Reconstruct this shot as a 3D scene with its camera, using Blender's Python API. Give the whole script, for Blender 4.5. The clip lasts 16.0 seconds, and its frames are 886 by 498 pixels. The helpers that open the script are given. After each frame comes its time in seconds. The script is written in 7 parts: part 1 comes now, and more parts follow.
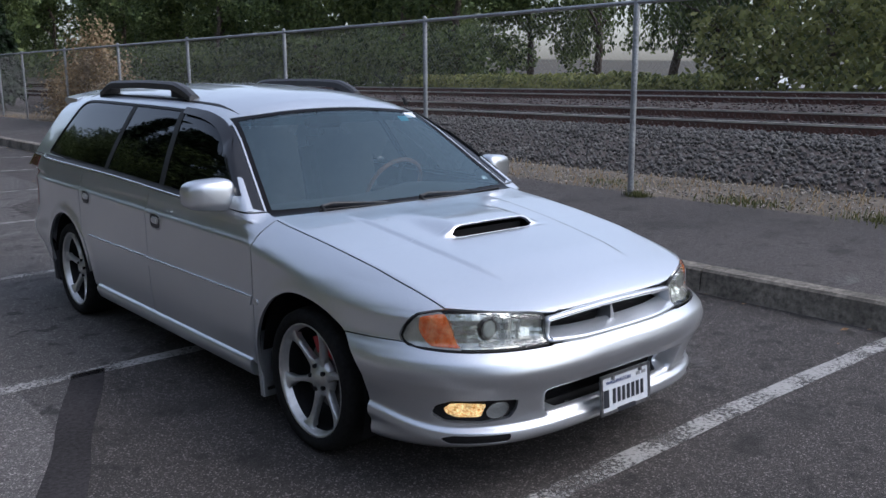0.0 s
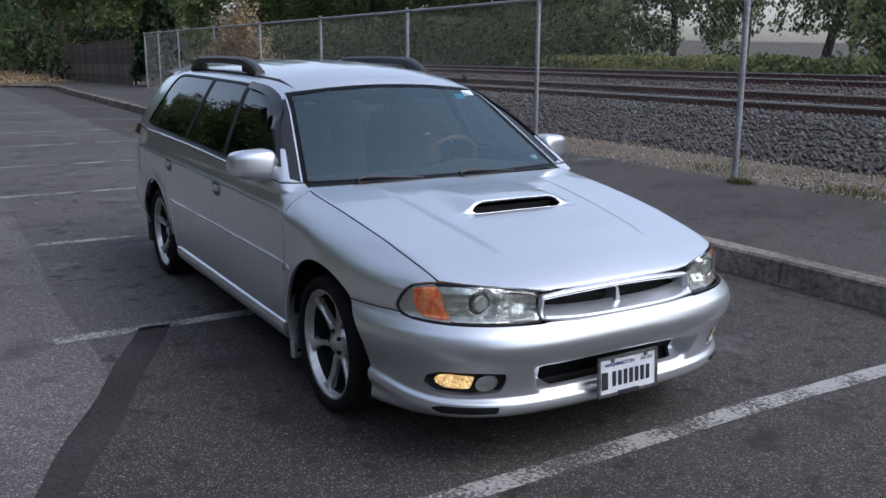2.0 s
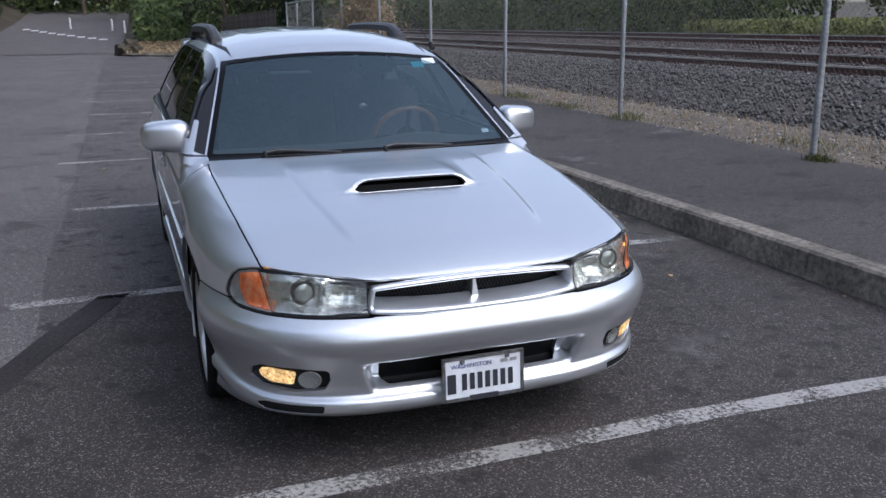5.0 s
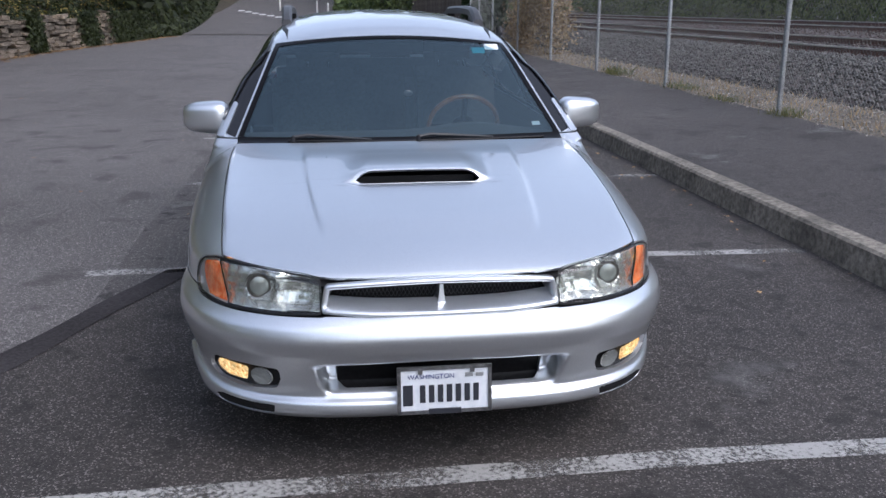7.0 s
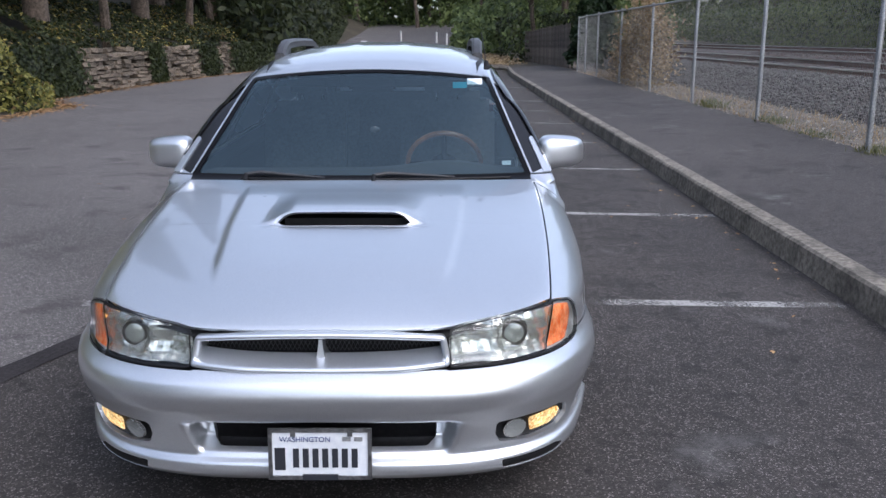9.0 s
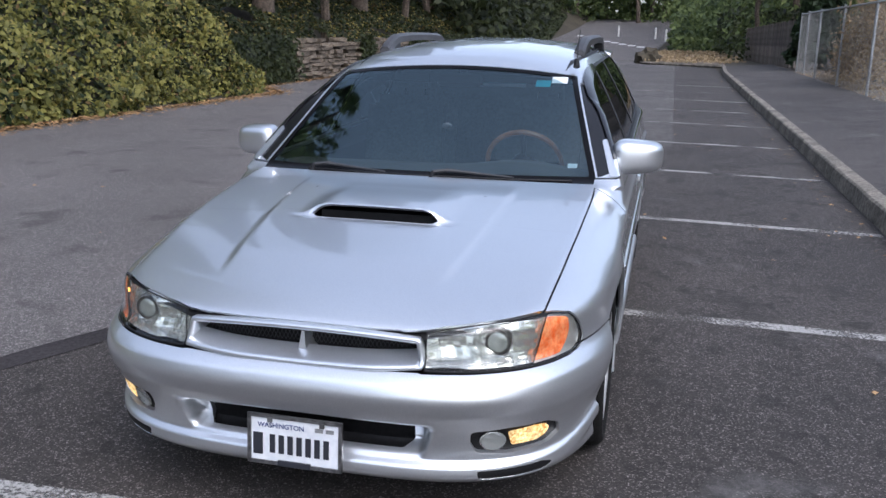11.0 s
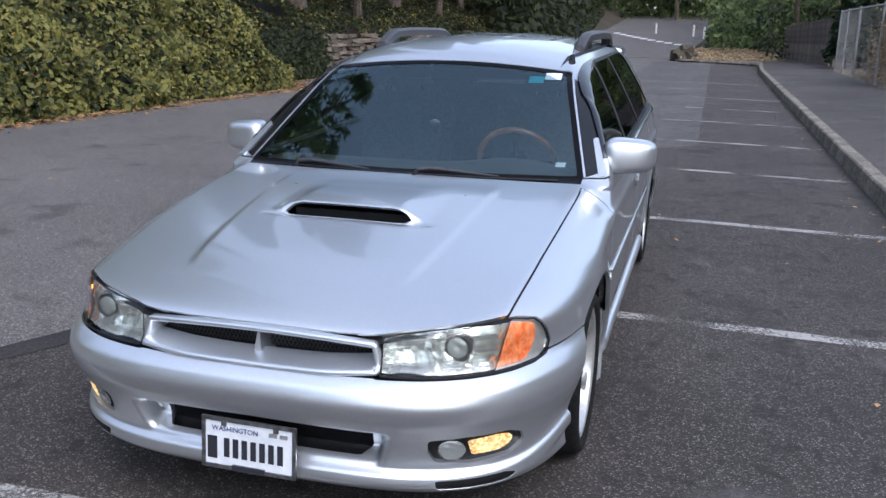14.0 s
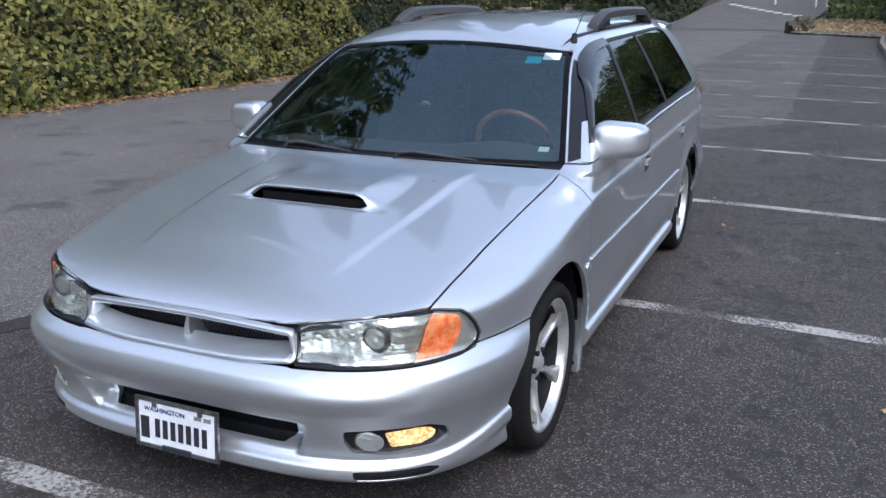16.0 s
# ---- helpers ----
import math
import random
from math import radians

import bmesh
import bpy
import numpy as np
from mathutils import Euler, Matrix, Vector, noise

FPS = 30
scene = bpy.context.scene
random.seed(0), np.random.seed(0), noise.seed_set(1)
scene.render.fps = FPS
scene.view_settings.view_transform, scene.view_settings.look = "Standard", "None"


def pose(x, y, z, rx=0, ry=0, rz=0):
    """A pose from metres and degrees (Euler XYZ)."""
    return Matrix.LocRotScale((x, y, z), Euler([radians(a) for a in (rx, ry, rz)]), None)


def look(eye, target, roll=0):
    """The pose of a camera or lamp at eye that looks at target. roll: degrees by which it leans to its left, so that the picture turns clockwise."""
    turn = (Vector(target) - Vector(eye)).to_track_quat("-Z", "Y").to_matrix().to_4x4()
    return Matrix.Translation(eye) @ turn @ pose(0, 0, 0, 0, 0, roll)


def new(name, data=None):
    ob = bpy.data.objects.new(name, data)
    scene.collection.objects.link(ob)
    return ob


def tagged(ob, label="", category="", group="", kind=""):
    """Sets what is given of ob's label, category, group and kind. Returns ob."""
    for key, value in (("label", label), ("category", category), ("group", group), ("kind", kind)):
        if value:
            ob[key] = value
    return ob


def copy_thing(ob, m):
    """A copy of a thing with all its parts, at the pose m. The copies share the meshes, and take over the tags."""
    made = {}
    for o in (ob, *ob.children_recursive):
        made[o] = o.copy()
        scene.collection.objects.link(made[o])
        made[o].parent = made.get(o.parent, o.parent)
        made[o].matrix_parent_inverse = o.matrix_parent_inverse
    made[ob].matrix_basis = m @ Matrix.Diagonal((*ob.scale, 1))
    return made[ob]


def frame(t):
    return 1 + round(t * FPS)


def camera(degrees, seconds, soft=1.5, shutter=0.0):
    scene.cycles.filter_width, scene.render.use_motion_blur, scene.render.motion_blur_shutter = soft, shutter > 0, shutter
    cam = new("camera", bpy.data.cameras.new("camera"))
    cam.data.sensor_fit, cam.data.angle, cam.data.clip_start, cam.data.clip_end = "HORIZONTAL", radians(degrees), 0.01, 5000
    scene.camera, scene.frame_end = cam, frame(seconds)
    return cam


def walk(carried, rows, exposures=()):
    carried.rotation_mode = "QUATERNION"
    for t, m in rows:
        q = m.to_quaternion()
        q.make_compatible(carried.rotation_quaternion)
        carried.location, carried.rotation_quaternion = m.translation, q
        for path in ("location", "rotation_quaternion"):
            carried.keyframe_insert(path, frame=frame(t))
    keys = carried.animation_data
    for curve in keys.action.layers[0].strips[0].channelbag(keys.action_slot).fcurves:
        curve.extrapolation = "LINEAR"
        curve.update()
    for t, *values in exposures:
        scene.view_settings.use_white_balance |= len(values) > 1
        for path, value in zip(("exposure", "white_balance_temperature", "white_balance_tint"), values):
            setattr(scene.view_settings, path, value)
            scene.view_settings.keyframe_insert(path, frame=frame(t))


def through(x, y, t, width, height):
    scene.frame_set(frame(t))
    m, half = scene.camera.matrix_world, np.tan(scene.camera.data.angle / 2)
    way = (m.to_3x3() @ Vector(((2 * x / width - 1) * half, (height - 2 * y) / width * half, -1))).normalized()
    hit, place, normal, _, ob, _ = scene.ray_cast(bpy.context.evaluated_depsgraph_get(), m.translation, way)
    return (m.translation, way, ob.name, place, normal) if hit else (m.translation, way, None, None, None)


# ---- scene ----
cam = camera(53.6, 16.0)
PATH = [
    (0, (-2.536, -2.857, 1.467), (-1.273, -1.357, 1.076), -0.4),
    (0.5, (-2.438, -2.825, 1.48), (-1.191, -1.305, 1.112), 0.1),
    (1, (-2.279, -2.924, 1.468), (-1.143, -1.322, 1.093), 0.9),
    (1.5, (-2.2, -3.053, 1.465), (-1.174, -1.382, 1.074), 0.2),
    (2, (-2.164, -3.209, 1.456), (-1.171, -1.528, 1.023), 0.2),
    (2.5, (-2.069, -3.317, 1.462), (-1.066, -1.643, 1.023), 0.8),
    (3, (-1.861, -3.414, 1.453), (-0.874, -1.739, 0.982), 1.9),
    (3.5, (-1.705, -3.416, 1.441), (-0.73, -1.739, 0.951), 1.4),
    (4, (-1.506, -3.347, 1.434), (-0.589, -1.634, 0.959), 0.4),
    (4.5, (-1.289, -3.369, 1.436), (-0.532, -1.583, 0.947), -0.8),
    (5, (-1.051, -3.406, 1.441), (-0.391, -1.586, 0.94), -0.5),
    (5.2, (-0.98, -3.392, 1.437), (-0.35, -1.559, 0.944), -0.2),
    (7.3, (-0.244, -3.346, 1.432), (-0.031, -1.43, 0.899), 0.2),
    (7.5, (-0.192, -3.307, 1.414), (0.007, -1.385, 0.895), 0.3),
    (8, (-0.054, -3.235, 1.428), (0.087, -1.302, 0.932), -0.1),
    (8.5, (0.133, -3.195, 1.43), (0.19, -1.253, 0.956), -0.9),
    (8.7, (0.232, -3.188, 1.438), (0.261, -1.245, 0.968), -0.6),
    (10.8, (0.899, -3.02, 1.46), (0.456, -1.129, 0.983), 0.9),
    (11, (0.971, -3.035, 1.459), (0.487, -1.155, 0.975), 0.8),
    (11.5, (1.045, -3.059, 1.464), (0.53, -1.192, 0.967), 0.3),
    (12, (1.066, -3.053, 1.455), (0.567, -1.186, 0.94), 0.3),
    (12.5, (1.078, -3.035, 1.456), (0.558, -1.181, 0.918), -0.5),
    (13, (1.1, -3.027, 1.458), (0.571, -1.175, 0.917), -0.8),
    (13.5, (1.12, -3.005, 1.463), (0.566, -1.151, 0.957), -0.7),
    (14, (1.144, -2.89, 1.452), (0.585, -1.034, 0.96), 1.0),
    (14.5, (1.194, -2.774, 1.464), (0.588, -0.932, 0.972), 1.2),
    (15, (1.275, -2.722, 1.468), (0.57, -0.923, 0.95), 0.1),
    (15.5, (1.447, -2.681, 1.473), (0.679, -0.914, 0.936), 0.7),
    (16, (1.589, -2.653, 1.48), (0.807, -0.896, 0.931), 0.3),
]
walk(cam, [(t, look(eye, target, roll)) for t, eye, target, roll in PATH], [(0.0, 0.74, 5950, 12), (3.0, 0.75, 5950, 12), (5.0, 0.84, 5950, 13), (8.0, 1.05, 6000, 13), (12.0, 1.17, 5950, 13), (16.0, 1.22, 5850, 11)])

# ---- world, sun and exposure ----
world = bpy.data.worlds.new("sky")
scene.world = world
world.use_nodes = True
wn = world.node_tree.nodes
sky = wn.new("ShaderNodeTexSky")
sky.sky_type = "NISHITA"
sky.sun_disc = False
sky.sun_elevation = radians(50)
sky.sun_rotation = radians(140)
sky.air_density, sky.dust_density, sky.ozone_density = 1.0, 3.0, 1.0
wn["Background"].inputs["Strength"].default_value = 0.15
haze = wn.new("ShaderNodeHueSaturation")
haze.inputs["Saturation"].default_value = 0.6
world.node_tree.links.new(sky.outputs[0], haze.inputs["Color"])
world.node_tree.links.new(haze.outputs[0], wn["Background"].inputs["Color"])
sun = new("sun", bpy.data.lights.new("sun", "SUN"))
sun.data.energy, sun.data.angle, sun.data.color = 0.2, radians(36), (1.0, 0.97, 0.93)
sun.matrix_world = look((0, 0, 30), (-12.6, 15.0, 6.6))


# ---- materials ----
def surface(name, dark, light, scale=20.0, rough=0.8, metal=0.0, bump=0.2, big=0.6, stain=0.35, coat=0.0, fine=None, vary=0.0, spec=0.5):
    """A two-scale procedural surface: grain between two colours, large stains, bump from the grain."""
    m = bpy.data.materials.new(name)
    m.use_nodes = True
    nt = m.node_tree
    b = nt.nodes["Principled BSDF"]
    co = nt.nodes.new("ShaderNodeTexCoord")
    n1 = nt.nodes.new("ShaderNodeTexNoise")
    n1.inputs["Scale"].default_value, n1.inputs["Detail"].default_value, n1.inputs["Roughness"].default_value = scale, 6, 0.65
    n2 = nt.nodes.new("ShaderNodeTexNoise")
    n2.inputs["Scale"].default_value, n2.inputs["Detail"].default_value = big, 5
    for n in (n1, n2):
        nt.links.new(co.outputs["Object"], n.inputs["Vector"])
    ramp = nt.nodes.new("ShaderNodeValToRGB")
    ramp.color_ramp.elements[0].color, ramp.color_ramp.elements[1].color = (*dark, 1), (*light, 1)
    ramp.color_ramp.elements[0].position, ramp.color_ramp.elements[1].position = 0.36, 0.66
    nt.links.new(n1.outputs["Fac"], ramp.inputs[0])
    last = ramp.outputs[0]
    mr = nt.nodes.new("ShaderNodeMapRange")
    mr.inputs[1].default_value, mr.inputs[2].default_value = 0.3, 0.7
    mr.inputs[3].default_value, mr.inputs[4].default_value = 1 - stain, 1 + stain * 0.5
    nt.links.new(n2.outputs["Fac"], mr.inputs[0])
    mul = nt.nodes.new("ShaderNodeMix")
    mul.data_type, mul.blend_type = "RGBA", "MULTIPLY"
    mul.inputs[0].default_value = 1
    nt.links.new(last, mul.inputs[6])
    nt.links.new(mr.outputs[0], mul.inputs[7])
    last = mul.outputs[2]
    if vary:
        info = nt.nodes.new("ShaderNodeObjectInfo")
        geo = nt.nodes.new("ShaderNodeNewGeometry")
        add = nt.nodes.new("ShaderNodeMath")
        add.operation = "ADD"
        nt.links.new(info.outputs["Random"], add.inputs[0])
        nt.links.new(geo.outputs["Random Per Island"], add.inputs[1])
        frac = nt.nodes.new("ShaderNodeMath")
        frac.operation = "FRACT"
        nt.links.new(add.outputs[0], frac.inputs[0])
        vr = nt.nodes.new("ShaderNodeMapRange")
        vr.inputs[3].default_value, vr.inputs[4].default_value = 1 - vary, 1 + vary
        nt.links.new(frac.outputs[0], vr.inputs[0])
        mv = nt.nodes.new("ShaderNodeMix")
        mv.data_type, mv.blend_type = "RGBA", "MULTIPLY"
        mv.inputs[0].default_value = 1
        nt.links.new(last, mv.inputs[6])
        nt.links.new(vr.outputs[0], mv.inputs[7])
        last = mv.outputs[2]
    nt.links.new(last, b.inputs["Base Color"])
    b.inputs["Roughness"].default_value, b.inputs["Metallic"].default_value = rough, metal
    b.inputs["Specular IOR Level"].default_value = spec
    if coat:
        b.inputs["Coat Weight"].default_value, b.inputs["Coat Roughness"].default_value = coat, 0.04
    if bump:
        bp = nt.nodes.new("ShaderNodeBump")
        bp.inputs["Strength"].default_value, bp.inputs["Distance"].default_value = bump, 0.01
        nt.links.new(n1.outputs["Fac"], bp.inputs["Height"])
        nt.links.new(bp.outputs[0], b.inputs["Normal"])
    return m


def asphalt(name, base, speck, patch, chalk=0.2, drips=0.8):
    """Worn asphalt: binder, pale aggregate specks of a few millimetres, wide bleached and oily patches."""
    m = surface(name, tuple(c * 0.55 for c in base), tuple(c * 1.45 for c in base), 95, 0.85, 0, 0.5, 0.45, patch)
    nt = m.node_tree
    b = nt.nodes["Principled BSDF"]
    src = b.inputs["Base Color"].links[0].from_socket
    co = nt.nodes.new("ShaderNodeTexCoord")
    vo = nt.nodes.new("ShaderNodeTexVoronoi")
    vo.inputs["Scale"].default_value = 190
    nt.links.new(co.outputs["Object"], vo.inputs["Vector"])
    sep = nt.nodes.new("ShaderNodeSeparateColor")
    nt.links.new(vo.outputs["Color"], sep.inputs[0])
    r = nt.nodes.new("ShaderNodeMapRange")
    r.inputs[1].default_value, r.inputs[2].default_value = 0.84, 0.98
    nt.links.new(sep.outputs[0], r.inputs[0])
    mix = nt.nodes.new("ShaderNodeMix")
    mix.data_type = "RGBA"
    nt.links.new(r.outputs[0], mix.inputs[0])
    nt.links.new(src, mix.inputs[6])
    mix.inputs[7].default_value = (*speck, 1)
    # each chip stands a little proud of the binder
    bp = b.inputs["Normal"].links[0].from_node
    chip = nt.nodes.new("ShaderNodeBump")
    chip.inputs["Strength"].default_value, chip.inputs["Distance"].default_value = 0.5, 0.006
    chip.invert = True
    nt.links.new(vo.outputs["Distance"], chip.inputs["Height"])
    nt.links.new(bp.outputs[0], chip.inputs["Normal"])
    nt.links.new(chip.outputs[0], b.inputs["Normal"])
    # dark oil blots and pale wear
    n3 = nt.nodes.new("ShaderNodeTexNoise")
    n3.inputs["Scale"].default_value, n3.inputs["Detail"].default_value = 2.3, 4
    nt.links.new(co.outputs["Object"], n3.inputs["Vector"])
    r3 = nt.nodes.new("ShaderNodeMapRange")
    r3.inputs[1].default_value, r3.inputs[2].default_value = 0.57, 0.68
    r3.inputs[4].default_value = 0.75
    nt.links.new(n3.outputs["Fac"], r3.inputs[0])
    mix2 = nt.nodes.new("ShaderNodeMix")
    mix2.data_type = "RGBA"
    nt.links.new(r3.outputs[0], mix2.inputs[0])
    nt.links.new(mix.outputs[2], mix2.inputs[6])
    mix2.inputs[7].default_value = (*[c * 0.5 for c in base], 1)
    # chalky bleached patches, broken up by the grain, and small round oil drips
    last = mix2.outputs[2]
    for scale, lo, hi, amount, tone in ((1.1, 0.61, 0.7, chalk, [0.2, 0.195, 0.19]), (5.8, 0.59, 0.66, drips, [c * 0.3 for c in base])):
        n4 = nt.nodes.new("ShaderNodeTexNoise")
        n4.inputs["Scale"].default_value, n4.inputs["Detail"].default_value, n4.inputs["Roughness"].default_value = scale, 7 if scale < 2 else 2, 0.65
        nt.links.new(co.outputs["Object"], n4.inputs["Vector"])
        r4 = nt.nodes.new("ShaderNodeMapRange")
        r4.inputs[1].default_value, r4.inputs[2].default_value, r4.inputs[4].default_value = lo, hi, amount
        nt.links.new(n4.outputs["Fac"], r4.inputs[0])
        m4 = nt.nodes.new("ShaderNodeMix")
        m4.data_type = "RGBA"
        nt.links.new(r4.outputs[0], m4.inputs[0])
        nt.links.new(last, m4.inputs[6])
        m4.inputs[7].default_value = (*tone, 1)
        last = m4.outputs[2]
    # coarse mottling of the worn stone
    n5 = nt.nodes.new("ShaderNodeTexNoise")
    n5.inputs["Scale"].default_value, n5.inputs["Detail"].default_value, n5.inputs["Roughness"].default_value = 34, 6, 0.85
    nt.links.new(co.outputs["Object"], n5.inputs["Vector"])
    r5 = nt.nodes.new("ShaderNodeMapRange")
    r5.inputs[1].default_value, r5.inputs[2].default_value, r5.inputs[3].default_value, r5.inputs[4].default_value = 0.34, 0.66, 0.55, 1.45
    nt.links.new(n5.outputs["Fac"], r5.inputs[0])
    m5 = nt.nodes.new("ShaderNodeVectorMath")
    m5.operation = "SCALE"
    nt.links.new(last, m5.inputs[0])
    nt.links.new(r5.outputs[0], m5.inputs["Scale"])
    nt.links.new(m5.outputs[0], b.inputs["Base Color"])
    return m


def plain(name, colour, rough=0.5, metal=0.0, coat=0.0, ior=1.5, transmission=0.0, emit=0.0, alpha=1.0):
    m = bpy.data.materials.new(name)
    m.use_nodes = True
    b = m.node_tree.nodes["Principled BSDF"]
    b.inputs["Base Color"].default_value = (*colour, 1)
    b.inputs["Roughness"].default_value, b.inputs["Metallic"].default_value = rough, metal
    b.inputs["Coat Weight"].default_value, b.inputs["IOR"].default_value = coat, ior
    b.inputs["Transmission Weight"].default_value = transmission
    if emit:
        b.inputs["Emission Color"].default_value = (*colour, 1)
        b.inputs["Emission Strength"].default_value = emit
    return m


def foliage(name, dark, light, through=0.3):
    """Leaves: a colour to each leaf, some light let through."""
    m = bpy.data.materials.new(name)
    m.use_nodes = True
    nt = m.node_tree
    b = nt.nodes["Principled BSDF"]
    geo = nt.nodes.new("ShaderNodeNewGeometry")
    co = nt.nodes.new("ShaderNodeTexCoord")
    no = nt.nodes.new("ShaderNodeTexNoise")
    no.inputs["Scale"].default_value = 0.9
    nt.links.new(co.outputs["Object"], no.inputs["Vector"])
    mm = nt.nodes.new("ShaderNodeMath")
    mm.operation = "MULTIPLY_ADD"
    mm.inputs[1].default_value = 0.6
    nt.links.new(geo.outputs["Random Per Island"], mm.inputs[0])
    sc = nt.nodes.new("ShaderNodeMath")
    sc.operation = "MULTIPLY"
    sc.inputs[1].default_value = 0.8
    nt.links.new(no.outputs["Fac"], sc.inputs[0])
    nt.links.new(sc.outputs[0], mm.inputs[2])
    ramp = nt.nodes.new("ShaderNodeValToRGB")
    ramp.color_ramp.elements[0].color, ramp.color_ramp.elements[1].color = (*dark, 1), (*light, 1)
    ramp.color_ramp.elements[0].position, ramp.color_ramp.elements[1].position = 0.38, 0.92
    nt.links.new(mm.outputs[0], ramp.inputs[0])
    nt.links.new(ramp.outputs[0], b.inputs["Base Color"])
    b.inputs["Roughness"].default_value = 0.55
    b.inputs["Specular IOR Level"].default_value = 0.3
    tr = nt.nodes.new("ShaderNodeBsdfTranslucent")
    nt.links.new(ramp.outputs[0], tr.inputs[0])
    mix = nt.nodes.new("ShaderNodeMixShader")
    mix.inputs[0].default_value = through
    out = nt.nodes["Material Output"]
    nt.links.new(b.outputs[0], mix.inputs[1])
    nt.links.new(tr.outputs[0], mix.inputs[2])
    nt.links.new(mix.outputs[0], out.inputs[0])
    return m


M_LANE = asphalt("lane_asphalt", (0.102, 0.094, 0.0915), (0.36, 0.335, 0.32), 0.3, 0.2, 0.12)
M_MIDLOT = asphalt("worn_bay_asphalt", (0.076, 0.07, 0.0675), (0.27, 0.25, 0.24), 0.35, 0.5)
M_BAY = asphalt("bay_asphalt", (0.04, 0.0345, 0.032), (0.21, 0.19, 0.178), 0.4, 0.3, 0.65)
M_WALK = asphalt("walk_asphalt", (0.066, 0.058, 0.055), (0.15, 0.138, 0.13), 0.4, 0.6, 0.4)
M_SEAL = surface("sealant", (0.03, 0.027, 0.028), (0.056, 0.052, 0.054), 60, 0.95, 0, 0.3, 1.5, 0.3, spec=0.15)
M_KERB = surface("kerb_concrete", (0.11, 0.097, 0.08), (0.3, 0.27, 0.225), 22, 0.9, 0, 0.5, 2.2, 0.55)
M_SOIL = surface("dry_soil", (0.07, 0.055, 0.042), (0.2, 0.165, 0.125), 16, 0.95, 0, 0.5, 0.8, 0.4)
M_EARTH = surface("earth", (0.03, 0.026, 0.018), (0.085, 0.07, 0.045), 6, 0.95, 0, 0.5, 0.25, 0.4)
M_BALLASTBED = surface("ballast_bed", (0.026, 0.02, 0.0185), (0.085, 0.066, 0.06), 30, 0.9, 0, 0.8, 0.9, 0.3)
M_STONE = surface("ballast_stone", (0.036, 0.034, 0.033), (0.135, 0.127, 0.122), 14, 0.85, 0, 0.3, 3, 0.3, vary=0.55)
M_RUSTSTONE = surface("rust_stained_stone", (0.04, 0.027, 0.025), (0.105, 0.072, 0.066), 14, 0.85, 0, 0.3, 3, 0.3, vary=0.5)
# near-white, to make the gap behind the railway trees look bright
M_BRIGHT_GROUND = surface("pale_gap_ground", (0.5, 0.49, 0.47), (0.72, 0.71, 0.68), 3, 0.85, 0, 0.1, 0.2, 0.3)
M_PEBBLE = surface("pale_pebble", (0.16, 0.145, 0.125), (0.38, 0.35, 0.31), 20, 0.85, 0, 0.2, 3, 0.3, vary=0.5)
M_RAIL = surface("rusty_rail", (0.065, 0.028, 0.022), (0.17, 0.075, 0.058), 25, 0.75, 0.2, 0.2, 2, 0.3)
M_RAILTOP = surface("worn_rail_head", (0.6, 0.58, 0.57), (0.8, 0.77, 0.75), 30, 0.35, 0.85, 0.05, 2, 0.2)
M_SLEEPER = surface("oily_sleeper_wood", (0.05, 0.026, 0.022), (0.14, 0.08, 0.068), 18, 0.85, 0, 0.4, 2, 0.4, vary=0.3)
M_ZINC = surface("galvanised_steel", (0.27, 0.28, 0.29), (0.45, 0.46, 0.47), 40, 0.5, 0.7, 0.05, 3, 0.25)
M_WIRE = plain("weathered_wire", (0.2, 0.205, 0.2), 0.55, 0.3)
M_BARK = surface("bark", (0.05, 0.038, 0.03), (0.17, 0.13, 0.1), 12, 0.95, 0, 0.8, 1.5, 0.3)
M_LITTER = surface("fallen_leaves", (0.22, 0.11, 0.045), (0.5, 0.32, 0.15), 30, 0.9, 0, 0.4, 2, 0.3, vary=0.5)
M_WALLSTONE = surface("ledge_stone", (0.075, 0.057, 0.042), (0.235, 0.19, 0.14), 9, 0.9, 0, 0.6, 2, 0.4, vary=0.4)
M_FIR = foliage("fir_green", (0.008, 0.016, 0.008), (0.035, 0.06, 0.025))
M_LEAF = foliage("leaf_green", (0.028, 0.05, 0.018), (0.165, 0.21, 0.07))
M_LEAF_LIGHT = foliage("light_leaf_green", (0.085, 0.11, 0.035), (0.42, 0.43, 0.15), 0.5)
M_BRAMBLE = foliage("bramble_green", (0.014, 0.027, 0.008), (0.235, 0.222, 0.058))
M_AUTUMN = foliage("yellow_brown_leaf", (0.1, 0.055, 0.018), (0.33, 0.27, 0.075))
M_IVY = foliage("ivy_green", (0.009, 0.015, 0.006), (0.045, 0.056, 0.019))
M_DRY = foliage("dry_straw", (0.22, 0.15, 0.08), (0.42, 0.32, 0.19))
M_GRASS = foliage("grass_green", (0.05, 0.065, 0.02), (0.18, 0.18, 0.07))


